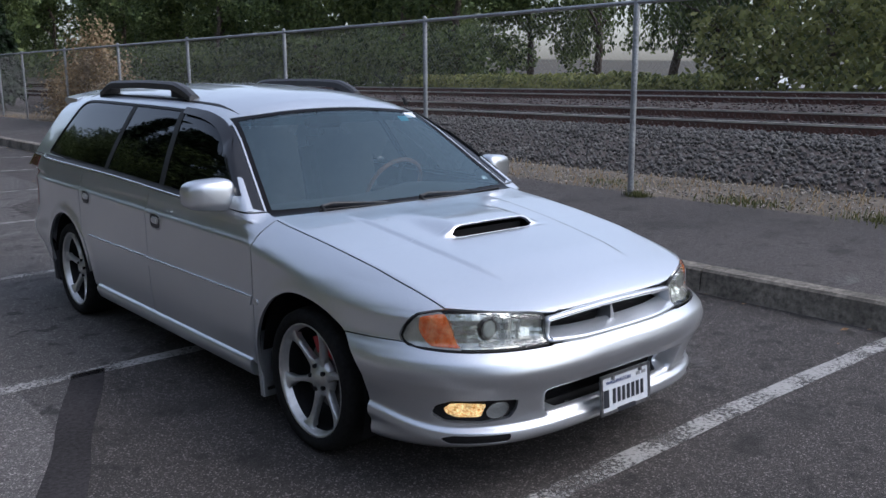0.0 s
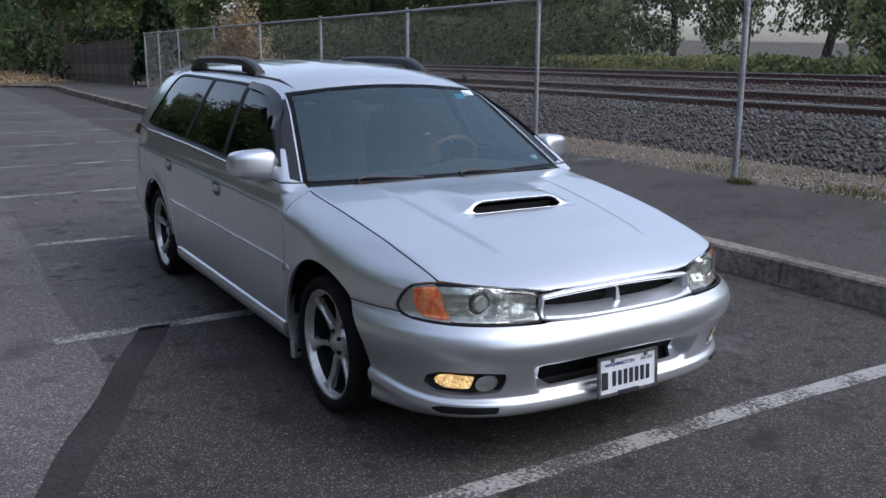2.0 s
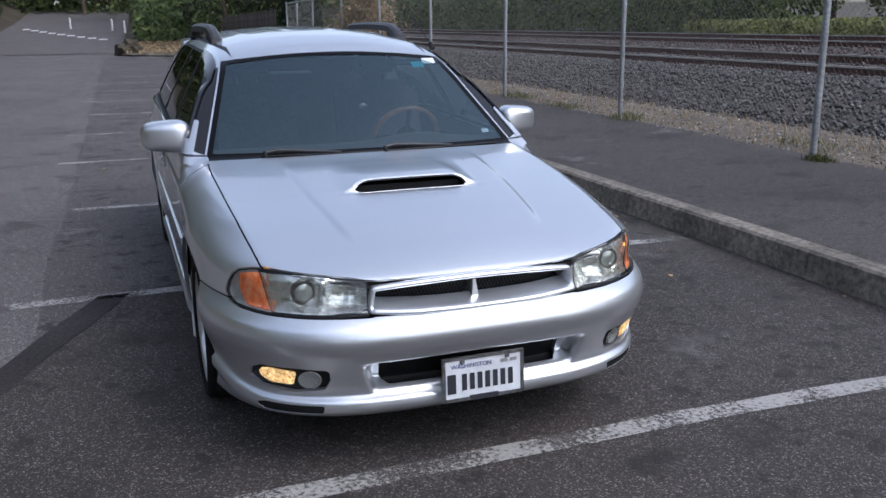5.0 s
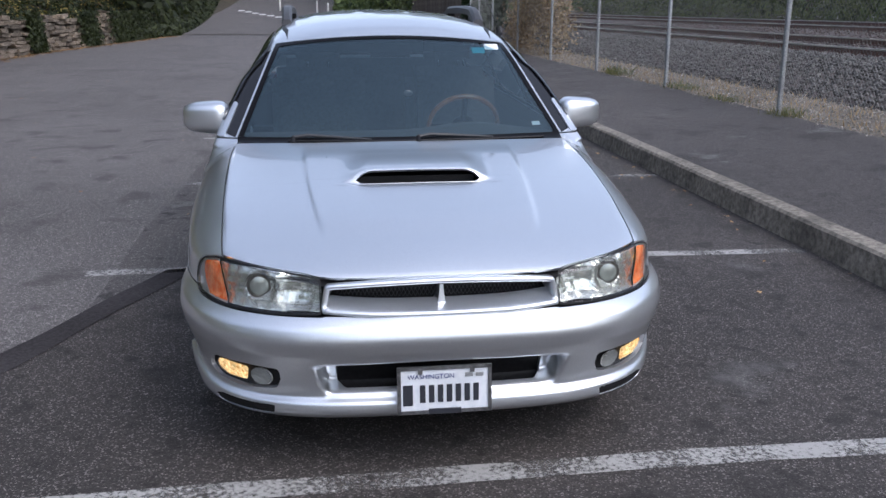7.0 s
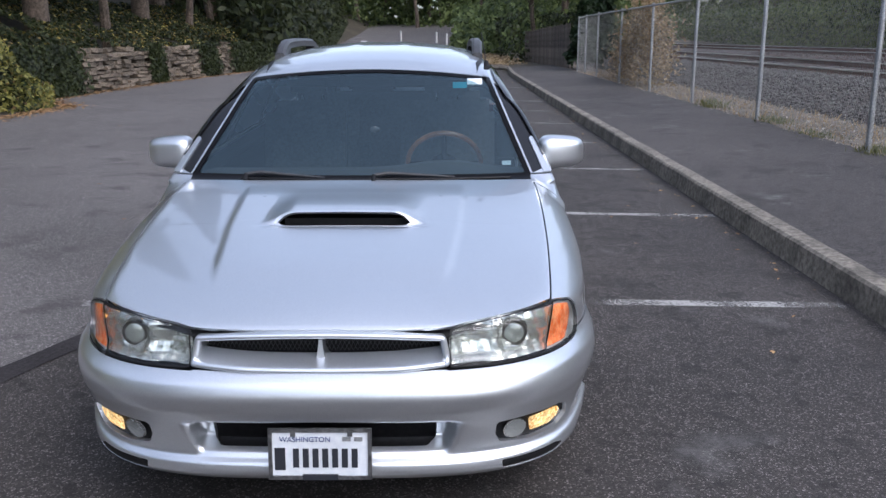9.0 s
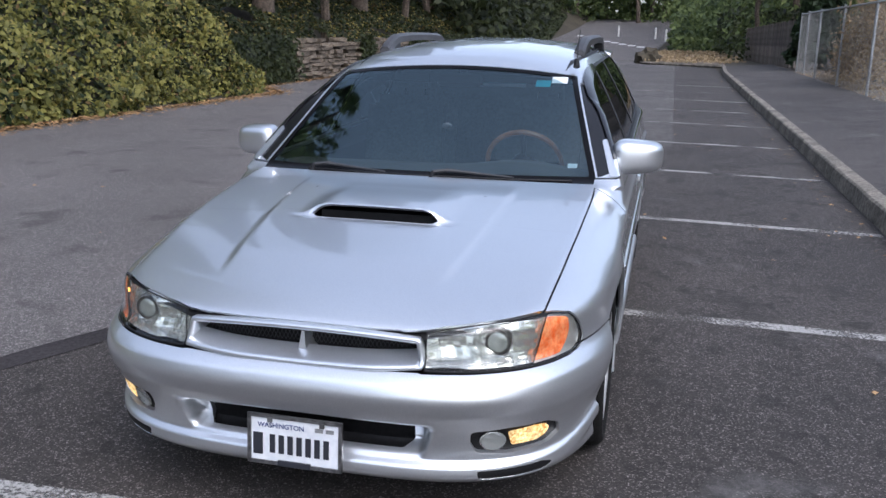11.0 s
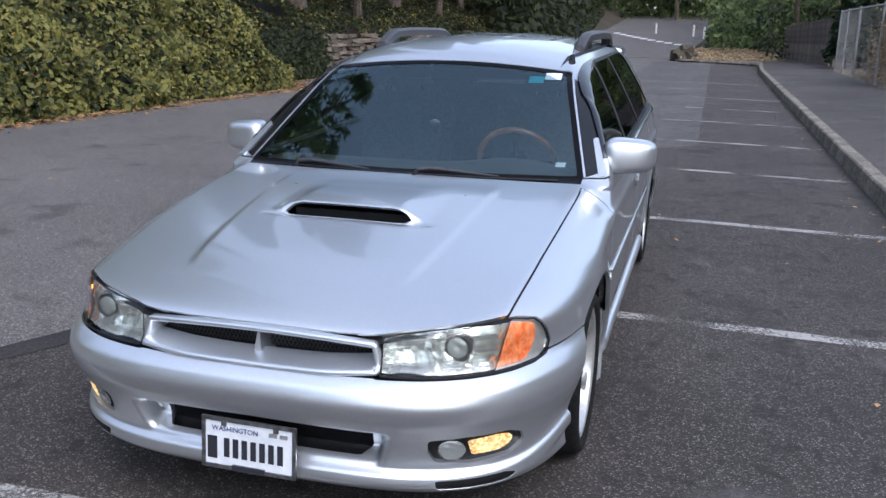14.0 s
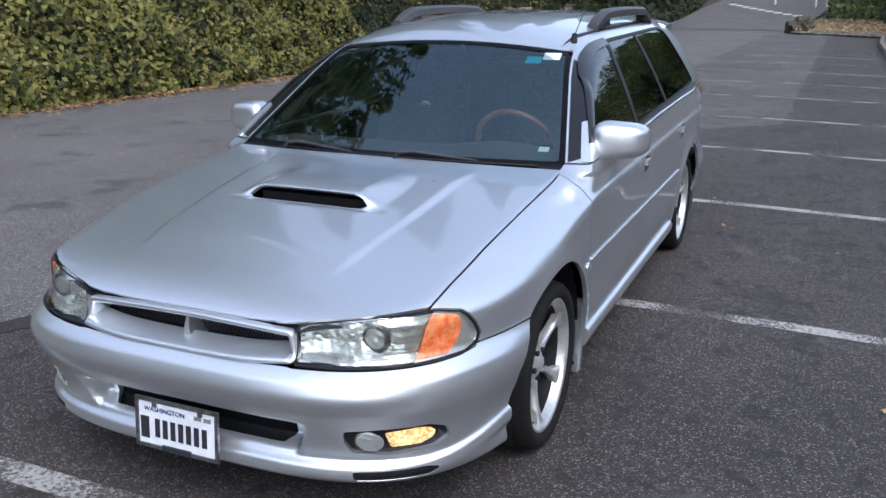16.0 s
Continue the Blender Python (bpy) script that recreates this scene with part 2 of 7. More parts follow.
def worn_paint():
    m = bpy.data.materials.new("worn_line_paint")
    m.use_nodes = True
    nt = m.node_tree
    b = nt.nodes["Principled BSDF"]
    co = nt.nodes.new("ShaderNodeTexCoord")
    n1 = nt.nodes.new("ShaderNodeTexNoise")
    n1.inputs["Scale"].default_value, n1.inputs["Detail"].default_value, n1.inputs["Roughness"].default_value = 55, 8, 0.75
    n2 = nt.nodes.new("ShaderNodeTexNoise")
    n2.inputs["Scale"].default_value, n2.inputs["Detail"].default_value = 2.2, 4
    for n in (n1, n2):
        nt.links.new(co.outputs["Object"], n.inputs["Vector"])
    ad = nt.nodes.new("ShaderNodeMath")
    ad.operation = "MULTIPLY_ADD"
    ad.inputs[1].default_value = 0.8
    nt.links.new(n2.outputs["Fac"], ad.inputs[0])
    nt.links.new(n1.outputs["Fac"], ad.inputs[2])
    ramp = nt.nodes.new("ShaderNodeValToRGB")
    ramp.color_ramp.elements[0].color, ramp.color_ramp.elements[1].color = (0, 0, 0, 1), (0.95, 0.95, 0.95, 1)
    ramp.color_ramp.elements[0].position, ramp.color_ramp.elements[1].position = 0.76, 0.98
    nt.links.new(ad.outputs[0], ramp.inputs[0])
    b.inputs["Base Color"].default_value = (0.34, 0.332, 0.32, 1)
    b.inputs["Roughness"].default_value = 0.8
    nt.links.new(ramp.outputs[0], b.inputs["Alpha"])
    return m


M_PAINTLINE = worn_paint()


# ---- mesh helpers ----
def mesh_of(name, verts, faces, material, smooth=False):
    me = bpy.data.meshes.new(name)
    me.from_pydata([tuple(v) for v in verts], [], [tuple(f) for f in faces])
    me.materials.append(material)
    if smooth:
        me.polygons.foreach_set("use_smooth", [True] * len(me.polygons))
    me.update()
    return me


def solid(name, verts, faces, material, parent=None, label="", smooth=False):
    ob = new(name, mesh_of(name, verts, faces, material, smooth))
    ob.parent = parent
    if label:
        tagged(ob, label)
    return ob


def part(name, bm, material, parent=None, label="", smooth=False):
    me = bpy.data.meshes.new(name)
    bmesh.ops.recalc_face_normals(bm, faces=bm.faces)
    bm.to_mesh(me)
    bm.free()
    me.materials.append(material)
    if smooth:
        me.polygons.foreach_set("use_smooth", [True] * len(me.polygons))
        me.set_sharp_from_angle(angle=radians(38))
    ob = new(name, me)
    ob.parent = parent
    if label:
        tagged(ob, label)
    return ob


def box(bm, cx, cy, cz, sx, sy, sz, bevel=0.0, m=None):
    r = bmesh.ops.create_cube(bm, size=1)
    vs = r["verts"]
    for v in vs:
        v.co = Vector((v.co.x * sx, v.co.y * sy, v.co.z * sz))
    if bevel:
        es = list({e for v in vs for e in v.link_edges})
        rb = bmesh.ops.bevel(bm, geom=es, offset=bevel, segments=2, affect="EDGES")
        vs = list({v for f in rb["faces"] for v in f.verts} | {v for v in vs if v.is_valid})
    for v in vs:
        p = v.co + Vector((cx, cy, cz))
        v.co = m @ p if m else p
    return vs


def tube(bm, path, radius, sides=8, cap=True):
    """A round tube along points; radius may be a list."""
    path = [Vector(p) for p in path]
    rs = radius if isinstance(radius, (list, tuple)) else [radius] * len(path)
    rings = []
    up = Vector((0, 0, 1))
    for i, p in enumerate(path):
        d = (path[min(i + 1, len(path) - 1)] - path[max(i - 1, 0)]).normalized()
        ref = up if abs(d.z) < 0.95 else Vector((1, 0, 0))
        u = d.cross(ref).normalized()
        w = u.cross(d)
        rings.append([bm.verts.new(p + rs[i] * (math.cos(k * math.tau / sides) * u + math.sin(k * math.tau / sides) * w)) for k in range(sides)])
    for a, b in zip(rings, rings[1:]):
        for k in range(sides):
            bm.faces.new((a[k], a[(k + 1) % sides], b[(k + 1) % sides], b[k]))
    if cap:
        bm.faces.new(rings[0])
        bm.faces.new(rings[-1][::-1])


def sheet(name, xs, ys, height, material, kind="structure", label="", category=""):
    """A ground sheet over a grid, z = height(x, y)."""
    verts = [(x, y, height(x, y)) for y in ys for x in xs]
    n = len(xs)
    faces = [(j * n + i, j * n + i + 1, (j + 1) * n + i + 1, (j + 1) * n + i) for j in range(len(ys) - 1) for i in range(n - 1)]
    return tagged(solid(name, verts, faces, material, smooth=True), label, category, kind=kind)


def smooth01(t):
    t = np.clip(t, 0, 1)
    return t * t * (3 - 2 * t)


def curve(*pairs):
    """A smooth function through (x, y) pairs that does not overshoot; constant beyond the ends."""
    xs, ys = np.array([p[0] for p in pairs], float), np.array([p[1] for p in pairs], float)
    d = np.diff(ys) / np.diff(xs)
    s = np.zeros(len(xs))
    for i in range(1, len(xs) - 1):
        s[i] = 0 if d[i - 1] * d[i] <= 0 else 2 * d[i - 1] * d[i] / (d[i - 1] + d[i])
    s[0], s[-1] = d[0], d[-1]

    def f(x):
        x = np.clip(x, xs[0], xs[-1])
        i = np.clip(np.searchsorted(xs, x) - 1, 0, len(xs) - 2)
        h = xs[i + 1] - xs[i]
        t = (x - xs[i]) / h
        return (2 * t ** 3 - 3 * t ** 2 + 1) * ys[i] + (t ** 3 - 2 * t ** 2 + t) * h * s[i] + (3 * t ** 2 - 2 * t ** 3) * ys[i + 1] + (t ** 3 - t ** 2) * h * s[i + 1]
    return f

# ---- ground, paving and kerb ----
KERB_X = 2.63


def span(a, b, step):
    n = max(1, round((b - a) / step))
    return [a + (b - a) * i / n for i in range(n + 1)]


def west_edge(y):
    return float(np.interp(y, [-40, 0, 9, 16, 18, 26, 36, 46, 70], [-8.6, -8.3, -8.0, -7.8, -9.2, -9.3, -8.6, -7.8, -9.5]))


def ramp(y):
    """The road beyond the lot climbs a little."""
    return 0.0 if y < 46 else 0.00055 * (y - 46) ** 2 + 0.004 * (y - 46)


def ground_z(x, y):
    z = -0.09
    if x > 2.7:
        z = float(np.interp(x, [2.7, 4.6, 5.9, 7.4, 16.5, 20, 60, 400], [0.08, 0.2, 0.22, 0.5, 1.0, 0.9, 1.0, 0.5]))
    d = west_edge(y) - 0.5 - x
    if d > 0:
        z += float(np.interp(d, [0, 3, 10, 40, 400], [0, 1.2, 4.0, 12, 30]))
    if y > 46:
        z += ramp(min(y, 120))
    return z


gx = [-400, -200, -100, -60, -40, -30, -24, -20, -17, -15, -13, -12, -11, -10.2, -9.4, -8.8, -8.2, -7.5, -5, 0, 2.7, 3.5, 4.6, 5.3, 5.9, 6.6, 7.4, 9, 12, 16.5, 20, 30, 60, 120, 400]
gy = [-400, -200, -100, -60, -40, -20, -10] + span(-5, 75, 2.5) + [80, 90, 100, 110, 120, 160, 240, 400]
sheet("ground", gx, gy, ground_z, M_EARTH, label="brown earth ground with litter round the paved lot", category="ground")


def strip(name, left, right, ys, height, material, label, category, n=6):
    """Paving between two edge lines given as functions of y."""
    verts, faces = [], []
    for y in ys:
        l, r = left(y), right(y)
        for i in range(n + 1):
            x = l + (r - l) * i / n
            verts.append((x, y, height(x, y)))
    k = n + 1
    for j in range(len(ys) - 1):
        for i in range(n):
            faces.append((j * k + i, j * k + i + 1, (j + 1) * k + i + 1, (j + 1) * k + i))
    return tagged(solid(name, verts, faces, material), label, category, kind="structure")


def lot_z(x, y=0.0):
    """The bays fall a little towards the kerb."""
    return -0.035 * min(1.0, max(0.0, (x - 0.9) / 1.7))


def bay_edge(y):
    return float(np.interp(y, [-40, -6, 0, 1.4, 2.2, 8.3, 8.8, 40], [-4.4, -4.0, -1.82, -1.24, -0.2, 0.1, 1.0, 0.9]))


def lane_edge(y):
    return min(bay_edge(y), -1.55 + 0.06 * noise.noise((0, y * 0.6, 7)))


strip("road", west_edge, lambda y: lane_edge(y) if y < 40 else (2.0 if y < 42 else -1.0), span(-40, 46, 0.5), lot_z, M_LANE, "bleached grey asphalt driving lane of the lot", "road")
strip("pavement", bay_edge, lambda y: KERB_X + 0.02, span(-40, 40, 0.5), lot_z, M_BAY, "darker asphalt of the parking bays with oil stains", "pavement", 14)
strip("pavement_worn", lane_edge, lambda y: max(bay_edge(y), lane_edge(y) + 0.001), span(0, 40, 0.5), lot_z, M_MIDLOT, "worn grey asphalt across the outer ends of the bays", "pavement")
# added pale sheet: catches the sky and brightens the gap between the trees
strip("bright_ground", lambda y: 24.0, lambda y: 150.0, span(8, 46, 2.0), lambda x, y: ground_z(x, y) + 0.05, M_BRIGHT_GROUND, "pale ground sheet added to brighten the gap behind the railway trees", "pavement", 12)
strip("road_far", lambda y: -7.9 - 0.07 * (y - 46), lambda y: -1.0 + 0.03 * (y - 46), span(46, 118, 4.0), lambda x, y: ramp(y) + 0.03, M_LANE, "grey asphalt road climbing gently beyond the lot", "road")

# sealed seam between lane and bays
seam_y = span(-1.2, 1.55, 0.12)
verts, faces = [], []
for i, y in enumerate(seam_y):
    w = 0.085 + 0.02 * noise.noise((0, y * 2.2, 11))
    c = float(np.interp(y, [-6, 0, 1.6], [-4.0, -1.82, -1.157])) + 0.03 * noise.noise((0, y * 1.4, 12))
    verts += [(c - w, y, 0.004), (c + w, y, 0.004)]
faces = [(2 * i, 2 * i + 1, 2 * i + 3, 2 * i + 2) for i in range(len(seam_y) - 1)]
tagged(solid("seam", verts, faces, M_SEAL), "black sealed seam across the asphalt", "seam", kind="structure")

# bay lines
def bay_line(y0, x0, x1, width, skew):
    verts, faces = [], []
    xs = span(x0, x1, 0.25)
    for i, x in enumerate(xs):
        y = y0 + skew * (x - x0)
        verts += [(x, y - width / 2 + 0.004 * math.sin(i * 3.1), lot_z(x) + 0.004), (x, y + width / 2 + 0.004 * math.sin(i * 2.1), lot_z(x) + 0.004)]
    faces = [(2 * i, 2 * i + 2, 2 * i + 3, 2 * i + 1) for i in range(len(xs) - 1)]
    tagged(solid("bay_line", verts, faces, M_PAINTLINE), "worn white painted bay line on asphalt", "road marking", "bay lines", "structure")


for k in range(10):
    y0 = (-0.925, 1.52, 4.1, 6.78, 9.45, 12.3, 15.0, 17.9, 20.9, 23.8)[k]
    bay_line(y0, -1.68 - 0.02 * k, 2.6, 0.105, 0.019)

# kerb units
def kerb_unit(y0, y1, x):
    bm = bmesh.new()
    prof = [(-0.004, -0.08), (0.0, -0.03), (0.015, 0.118), (0.032, 0.135), (0.15, 0.14), (0.16, -0.05)]
    ys = span(y0 + 0.004, y1 - 0.004, 0.5)
    rings = []
    for y in ys:
        wob = 0.004 * noise.noise((0, y * 1.3, 5))
        rings.append([bm.verts.new((x(y) + px + wob, y, pz + 0.006 * noise.noise((px * 3, y * 2, 2)))) for px, pz in prof])
    for a, b in zip(rings, rings[1:]):
        for i in range(len(prof) - 1):
            bm.faces.new((a[i], b[i], b[i + 1], a[i + 1]))
    bm.faces.new(rings[0])
    bm.faces.new(rings[-1][::-1])
    return part("kerb_stone", bm, M_KERB, kerb, "", True)


def kerb_x(y):
    return KERB_X + (0.0022 * (y - 20) if y > 20 else 0) + (0.02 * max(0, y - 31) ** 1.3 if y > 31 else 0)


kerb = tagged(new("kerb"), "weathered grey concrete kerb along the bays", "kerb", kind="structure")
for k in range(-6, 12):
    kerb_unit(0.52 + 3.05 * k, 0.52 + 3.05 * (k + 1), kerb_x)
# the kerb sweeps round to the road at the far end
bm = bmesh.new()
tubepts = [(kerb_x(37.1) + 0.08, 37.12, 0.06), (3.0, 38.4, 0.06), (2.2, 39.5, 0.06), (1.0, 40.4, 0.06), (-0.4, 41.3, 0.06), (-0.8, 42.4, 0.06)]
tube(bm, tubepts, 0.09, 6)
part("kerb_return", bm, M_KERB, kerb)

# footway
def walk_z(x, y):
    return float(np.interp(x, [2.7, 2.79, 4.75, 6], [0.10, 0.132, 0.255, 0.29])) + 0.004 * noise.noise((x * 0.7, y * 0.7, 3))


def verge_edge(y):
    return 4.72 + 0.12 * noise.noise((0, y * 0.45, 9)) + 0.05 * noise.noise((0, y * 2.1, 4)) + (0.12 if y > 4 else 0)


strip("footway", lambda y: kerb_x(y) + 0.15, verge_edge, span(-30, 37, 0.4), walk_z, M_WALK, "dark grey asphalt footway behind the kerb", "footpath")
strip("verge", lambda y: verge_edge(y) - 0.05, lambda y: 6.1 + 0.15 * noise.noise((3, y * 0.5, 1)), span(-30, 60, 0.5), lambda x, y: walk_z(x, y) - 0.012 + 0.03 * noise.noise((x * 2, y * 2, 0)), M_SOIL, "dry gravelly verge with straw and weeds", "verge", 8)


# ---- railway ----
def bed_z(x, y):
    return float(np.interp(x, [5.85, 6.2, 7.3, 7.9, 15.5, 16.6], [0.2, 0.34, 0.62, 0.67, 1.04, 0.9]))


strip("ballast_bed", lambda y: 5.85, lambda y: 16.6, span(-60, 140, 4), bed_z, M_BALLASTBED, "dark grey crushed stone railway bed", "ballast", 24)


def rail_profile():
    return [(-0.07, 0.0), (0.07, 0.0), (0.07, 0.015), (0.012, 0.035), (0.012, 0.135), (0.036, 0.145), (0.036, 0.17), (-0.036, 0.17), (-0.036, 0.145), (-0.012, 0.135), (-0.012, 0.035), (-0.07, 0.015)]


def track(x0, z0, dz):
    tr = tagged(new("railway_track"), "rusty railway track with worn rails on dark sleepers", "railway track", "railway tracks")
    for dx, z in ((0.0, z0), (1.47, z0 + dz)):
        verts, faces = [], []
        pr = rail_profile()
        n = len(pr)
        for y in (-60, 140):
            verts += [(x0 + dx + px, y, z - 0.17 + pz) for px, pz in pr]
        faces = [(i, (i + 1) % n, n + (i + 1) % n, n + i) for i in range(n)]
        rail = solid("rail", verts, faces, M_RAIL, tr)
        rail.data.materials.append(M_RAILTOP)
        rail.data.polygons[6].material_index = 1
        rail.data.polygons[7].material_index = 1
    bm = bmesh.new()
    box(bm, 0, 0, 0, 2.6, 0.23, 0.16, 0.012)
    first = part("sleeper", bm, M_SLEEPER, tr)
    tilt = math.atan2(dz, 1.47)
    for i in range(150):
        y = -14 + i * 0.55
        s = first if i == 0 else new("sleeper", first.data)
        s.parent = tr
        s.matrix_basis = pose(x0 + 0.735, y, z0 + dz / 2 - 0.245, 0, -math.degrees(tilt), random.uniform(-1, 1))


track(8.3, 0.815, 0.075)
track(12.6, 1.015, 0.072)


def stones(name, n, place, size, material, label, seed, y_near=0.0):
    """Loose stones as one heap: squashed, twisted octahedra."""
    rng = np.random.default_rng(seed)
    base = np.array([(1, 0, 0), (-1, 0, 0), (0, 1, 0), (0, -1, 0), (0, 0, 1), (0, 0, -1)], float)
    tri = np.array([(0, 2, 4), (2, 1, 4), (1, 3, 4), (3, 0, 4), (2, 0, 5), (1, 2, 5), (3, 1, 5), (0, 3, 5)])
    c = np.array([place(rng) for _ in range(n)])
    s = rng.uniform(size[0], size[1], (n, 1, 1))
    v = base[None] * rng.uniform(0.6, 1.3, (n, 6, 1)) * s * np.array([1, 1, 0.7])
    v += rng.normal(0, 0.18, (n, 6, 3)) * s
    a, b = rng.uniform(0, 6.28, n), rng.uniform(-0.8, 0.8, n)
    ca, sa, cb, sb = np.cos(a), np.sin(a), np.cos(b), np.sin(b)
    rz = np.stack([np.stack([ca, -sa, 0 * a], 1), np.stack([sa, ca, 0 * a], 1), np.stack([0 * a, 0 * a, 1 + 0 * a], 1)], 1)
    rx = np.stack([np.stack([1 + 0 * b, 0 * b, 0 * b], 1), np.stack([0 * b, cb, -sb], 1), np.stack([0 * b, sb, cb], 1)], 1)
    v = np.einsum("nij,nkj->nki", rz @ rx, v) + c[:, None]
    f = tri[None] + 6 * np.arange(n)[:, None, None]
    ob = solid(name, [], [], material)
    quick_mesh(ob.data, v.reshape(-1, 3), f.reshape(-1, 3))
    return tagged(ob, label, "gravel", kind="stuff")


def quick_mesh(me, v, f):
    """Fill a mesh from arrays of vertices and of faces of one size."""
    k = f.shape[1]
    me.vertices.add(len(v))
    me.vertices.foreach_set("co", np.asarray(v, np.float32).ravel())
    me.loops.add(f.size)
    me.loops.foreach_set("vertex_index", np.asarray(f, np.int32).ravel())
    me.polygons.add(len(f))
    me.polygons.foreach_set("loop_start", np.arange(0, f.size, k, dtype=np.int32))
    me.update(calc_edges=True)


def on_slope(rng):
    x = rng.uniform(5.9, 8.2)
    y = -9 + 40 * rng.uniform() ** 1.4
    return x, y, bed_z(x, y) + 0.01


def on_bed(rng):
    x, y = rng.uniform(8, 14.6), -9 + 40 * rng.uniform() ** 1.4
    return x, y, bed_z(x, y) + 0.01


stones("ballast_gravel", 26000, on_slope, (0.022, 0.048), M_STONE, "loose dark grey crushed ballast stones", 3)
stones("ballast_gravel", 11000, on_bed, (0.022, 0.045), M_RUSTSTONE, "rust-stained ballast stones between the rails", 4)


def on_verge(rng):
    x, y = rng.uniform(4.75, 6.1), -8 + 32 * rng.uniform() ** 1.3
    return x, y, walk_z(x, y) - 0.005


stones("verge_gravel", 6000, on_verge, (0.008, 0.024), M_PEBBLE, "pale pebbles scattered in the dry verge", 5)


# ---- chain-link fence ----
FENCE = [(4.45, -8.3), (4.5, -4.65), (4.55, -1.0), (4.62, 2.68), (4.77, 6.15), (4.83, 9.8), (4.86, 13.5), (4.85, 17.1), (4.85, 20.8), (4.85, 24.6), (4.9, 27.4), (4.98, 29.8)]
FZ0, FZ1 = 0.24, 2.14


def fence_line(points, z0, z1, label, slats=None):
    fe = tagged(new("chain_link_fence"), label, "fence")
    for x, y in points:
        bm = bmesh.new()
        tube(bm, [(x, y, z0 - 0.2), (x, y, z1 - 0.01), (x, y, z1 + 0.03)], [0.03, 0.03, 0.018], 10)
        bmesh.ops.create_icosphere(bm, subdivisions=1, radius=0.034, matrix=Matrix.Translation((x, y, z1 + 0.03)))
        part("post", bm, M_ZINC, fe, smooth=True)
    for (xa, ya), (xb, yb) in zip(points, points[1:]):
        bm = bmesh.new()
        tube(bm, [(xa, ya, z1), (xb, yb, z1)], 0.021, 8)
        part("top_rail", bm, M_ZINC, fe, smooth=True)
        # woven wire: two families of slanting wires between the posts
        length = math.hypot(xb - xa, yb - ya)
        ux, uy = (xb - xa) / length, (yb - ya) / length
        zl, zh = z0 + 0.04, z1 + 0.03
        h = zh - zl
        v, f = [], []
        r = 0.0016
        step = 0.062
        lean = 0.92
        k = int((length + h * lean) / step)
        for i in range(k + 1):
            for s in (1, -1):
                a0 = i * step - h * lean if s > 0 else i * step
                a1 = a0 + s * h * lean
                lo, hi = 0.0, 1.0
                t0 = (0 - a0) / (a1 - a0)
                t1 = (length - a0) / (a1 - a0)
                lo, hi = max(0.0, min(t0, t1)), min(1.0, max(t0, t1))
                if hi - lo < 0.01:
                    continue
                p = [(a0 + (a1 - a0) * t, zl + h * t) for t in (lo, hi)]
                n = len(v)
                for q, z in p:
                    for dx, dz in ((r, 0), (-r * 0.5, r * 0.9), (-r * 0.5, -r * 0.9)):
                        v.append((xa + ux * q - uy * dx + s * 0.001, ya + uy * q + ux * dz, z))
                f += [(n, n + 1, n + 4, n + 3), (n + 1, n + 2, n + 5, n + 4), (n + 2, n, n + 3, n + 5)]
        solid("wire_mesh", v, f, M_WIRE, fe)
    return fe


fence_line(FENCE, FZ0, FZ1, "galvanised chain-link fence with round posts beside the footway")

# ---- the parked estate car: one smooth implicit body, cut into panels ----
M_SILVER = surface("silver_metallic_paint", (0.66, 0.688, 0.725), (0.8, 0.828, 0.865), 420, 0.35, 0.9, 0.0, 1.2, 0.05, coat=1.0)
M_BLACK = surface("black_trim", (0.006, 0.006, 0.007), (0.013, 0.013, 0.014), 60, 0.5, 0, 0.05, 3, 0.2, spec=0.25)
M_SATIN = surface("dark_grey_plastic", (0.03, 0.03, 0.033), (0.06, 0.06, 0.065), 80, 0.45, 0, 0.05, 3, 0.2)
M_RUBBER = surface("tyre_rubber", (0.007, 0.007, 0.007), (0.015, 0.0145, 0.014), 50, 0.85, 0, 0.2, 4, 0.3, spec=0.2)
M_RIM = surface("silver_alloy", (0.56, 0.56, 0.55), (0.7, 0.7, 0.69), 40, 0.3, 0.7, 0.02, 6, 0.2)
M_CHROME = plain("chrome", (0.8, 0.8, 0.8), 0.08, 1.0)
M_REFLECTOR = surface("lamp_reflector", (0.66, 0.67, 0.65), (0.84, 0.85, 0.83), 30, 0.18, 0.86, 0.03, 9, 0.15)
M_AMBER = surface("amber_lens", (0.85, 0.15, 0.025), (1.0, 0.46, 0.22), 45, 0.2, 0, 0.3, 30, 0.2, coat=1.0)
M_AMBERLIT = plain("lit_amber_bulb", (1.0, 0.42, 0.08), 0.3, 0, emit=2.2)
M_FOGLIT = surface("lit_fog_lens", (0.5, 0.2, 0.025), (1.0, 0.76, 0.36), 110, 0.2, 0, 0.5, 25, 0.5)
fog_b = M_FOGLIT.node_tree.nodes["Principled BSDF"]
M_FOGLIT.node_tree.links.new(fog_b.inputs["Base Color"].links[0].from_socket, fog_b.inputs["Emission Color"])
fog_b.inputs["Emission Strength"].default_value = 0.6
M_BULB = plain("projector_glass", (0.34, 0.36, 0.35), 0.08, 0.4, 1.0)
M_RED = plain("red_lens", (0.1, 0.005, 0.005), 0.15, 0, 1.0)
M_CALIPER = plain("red_caliper", (0.45, 0.02, 0.02), 0.4)
M_DISC = surface("brake_disc", (0.1, 0.096, 0.092), (0.2, 0.19, 0.185), 60, 0.4, 0.9, 0.05, 8, 0.2)
M_CABIN = surface("grey_cabin_trim", (0.08, 0.083, 0.088), (0.13, 0.133, 0.138), 70, 0.8, 0, 0.1, 3, 0.2)
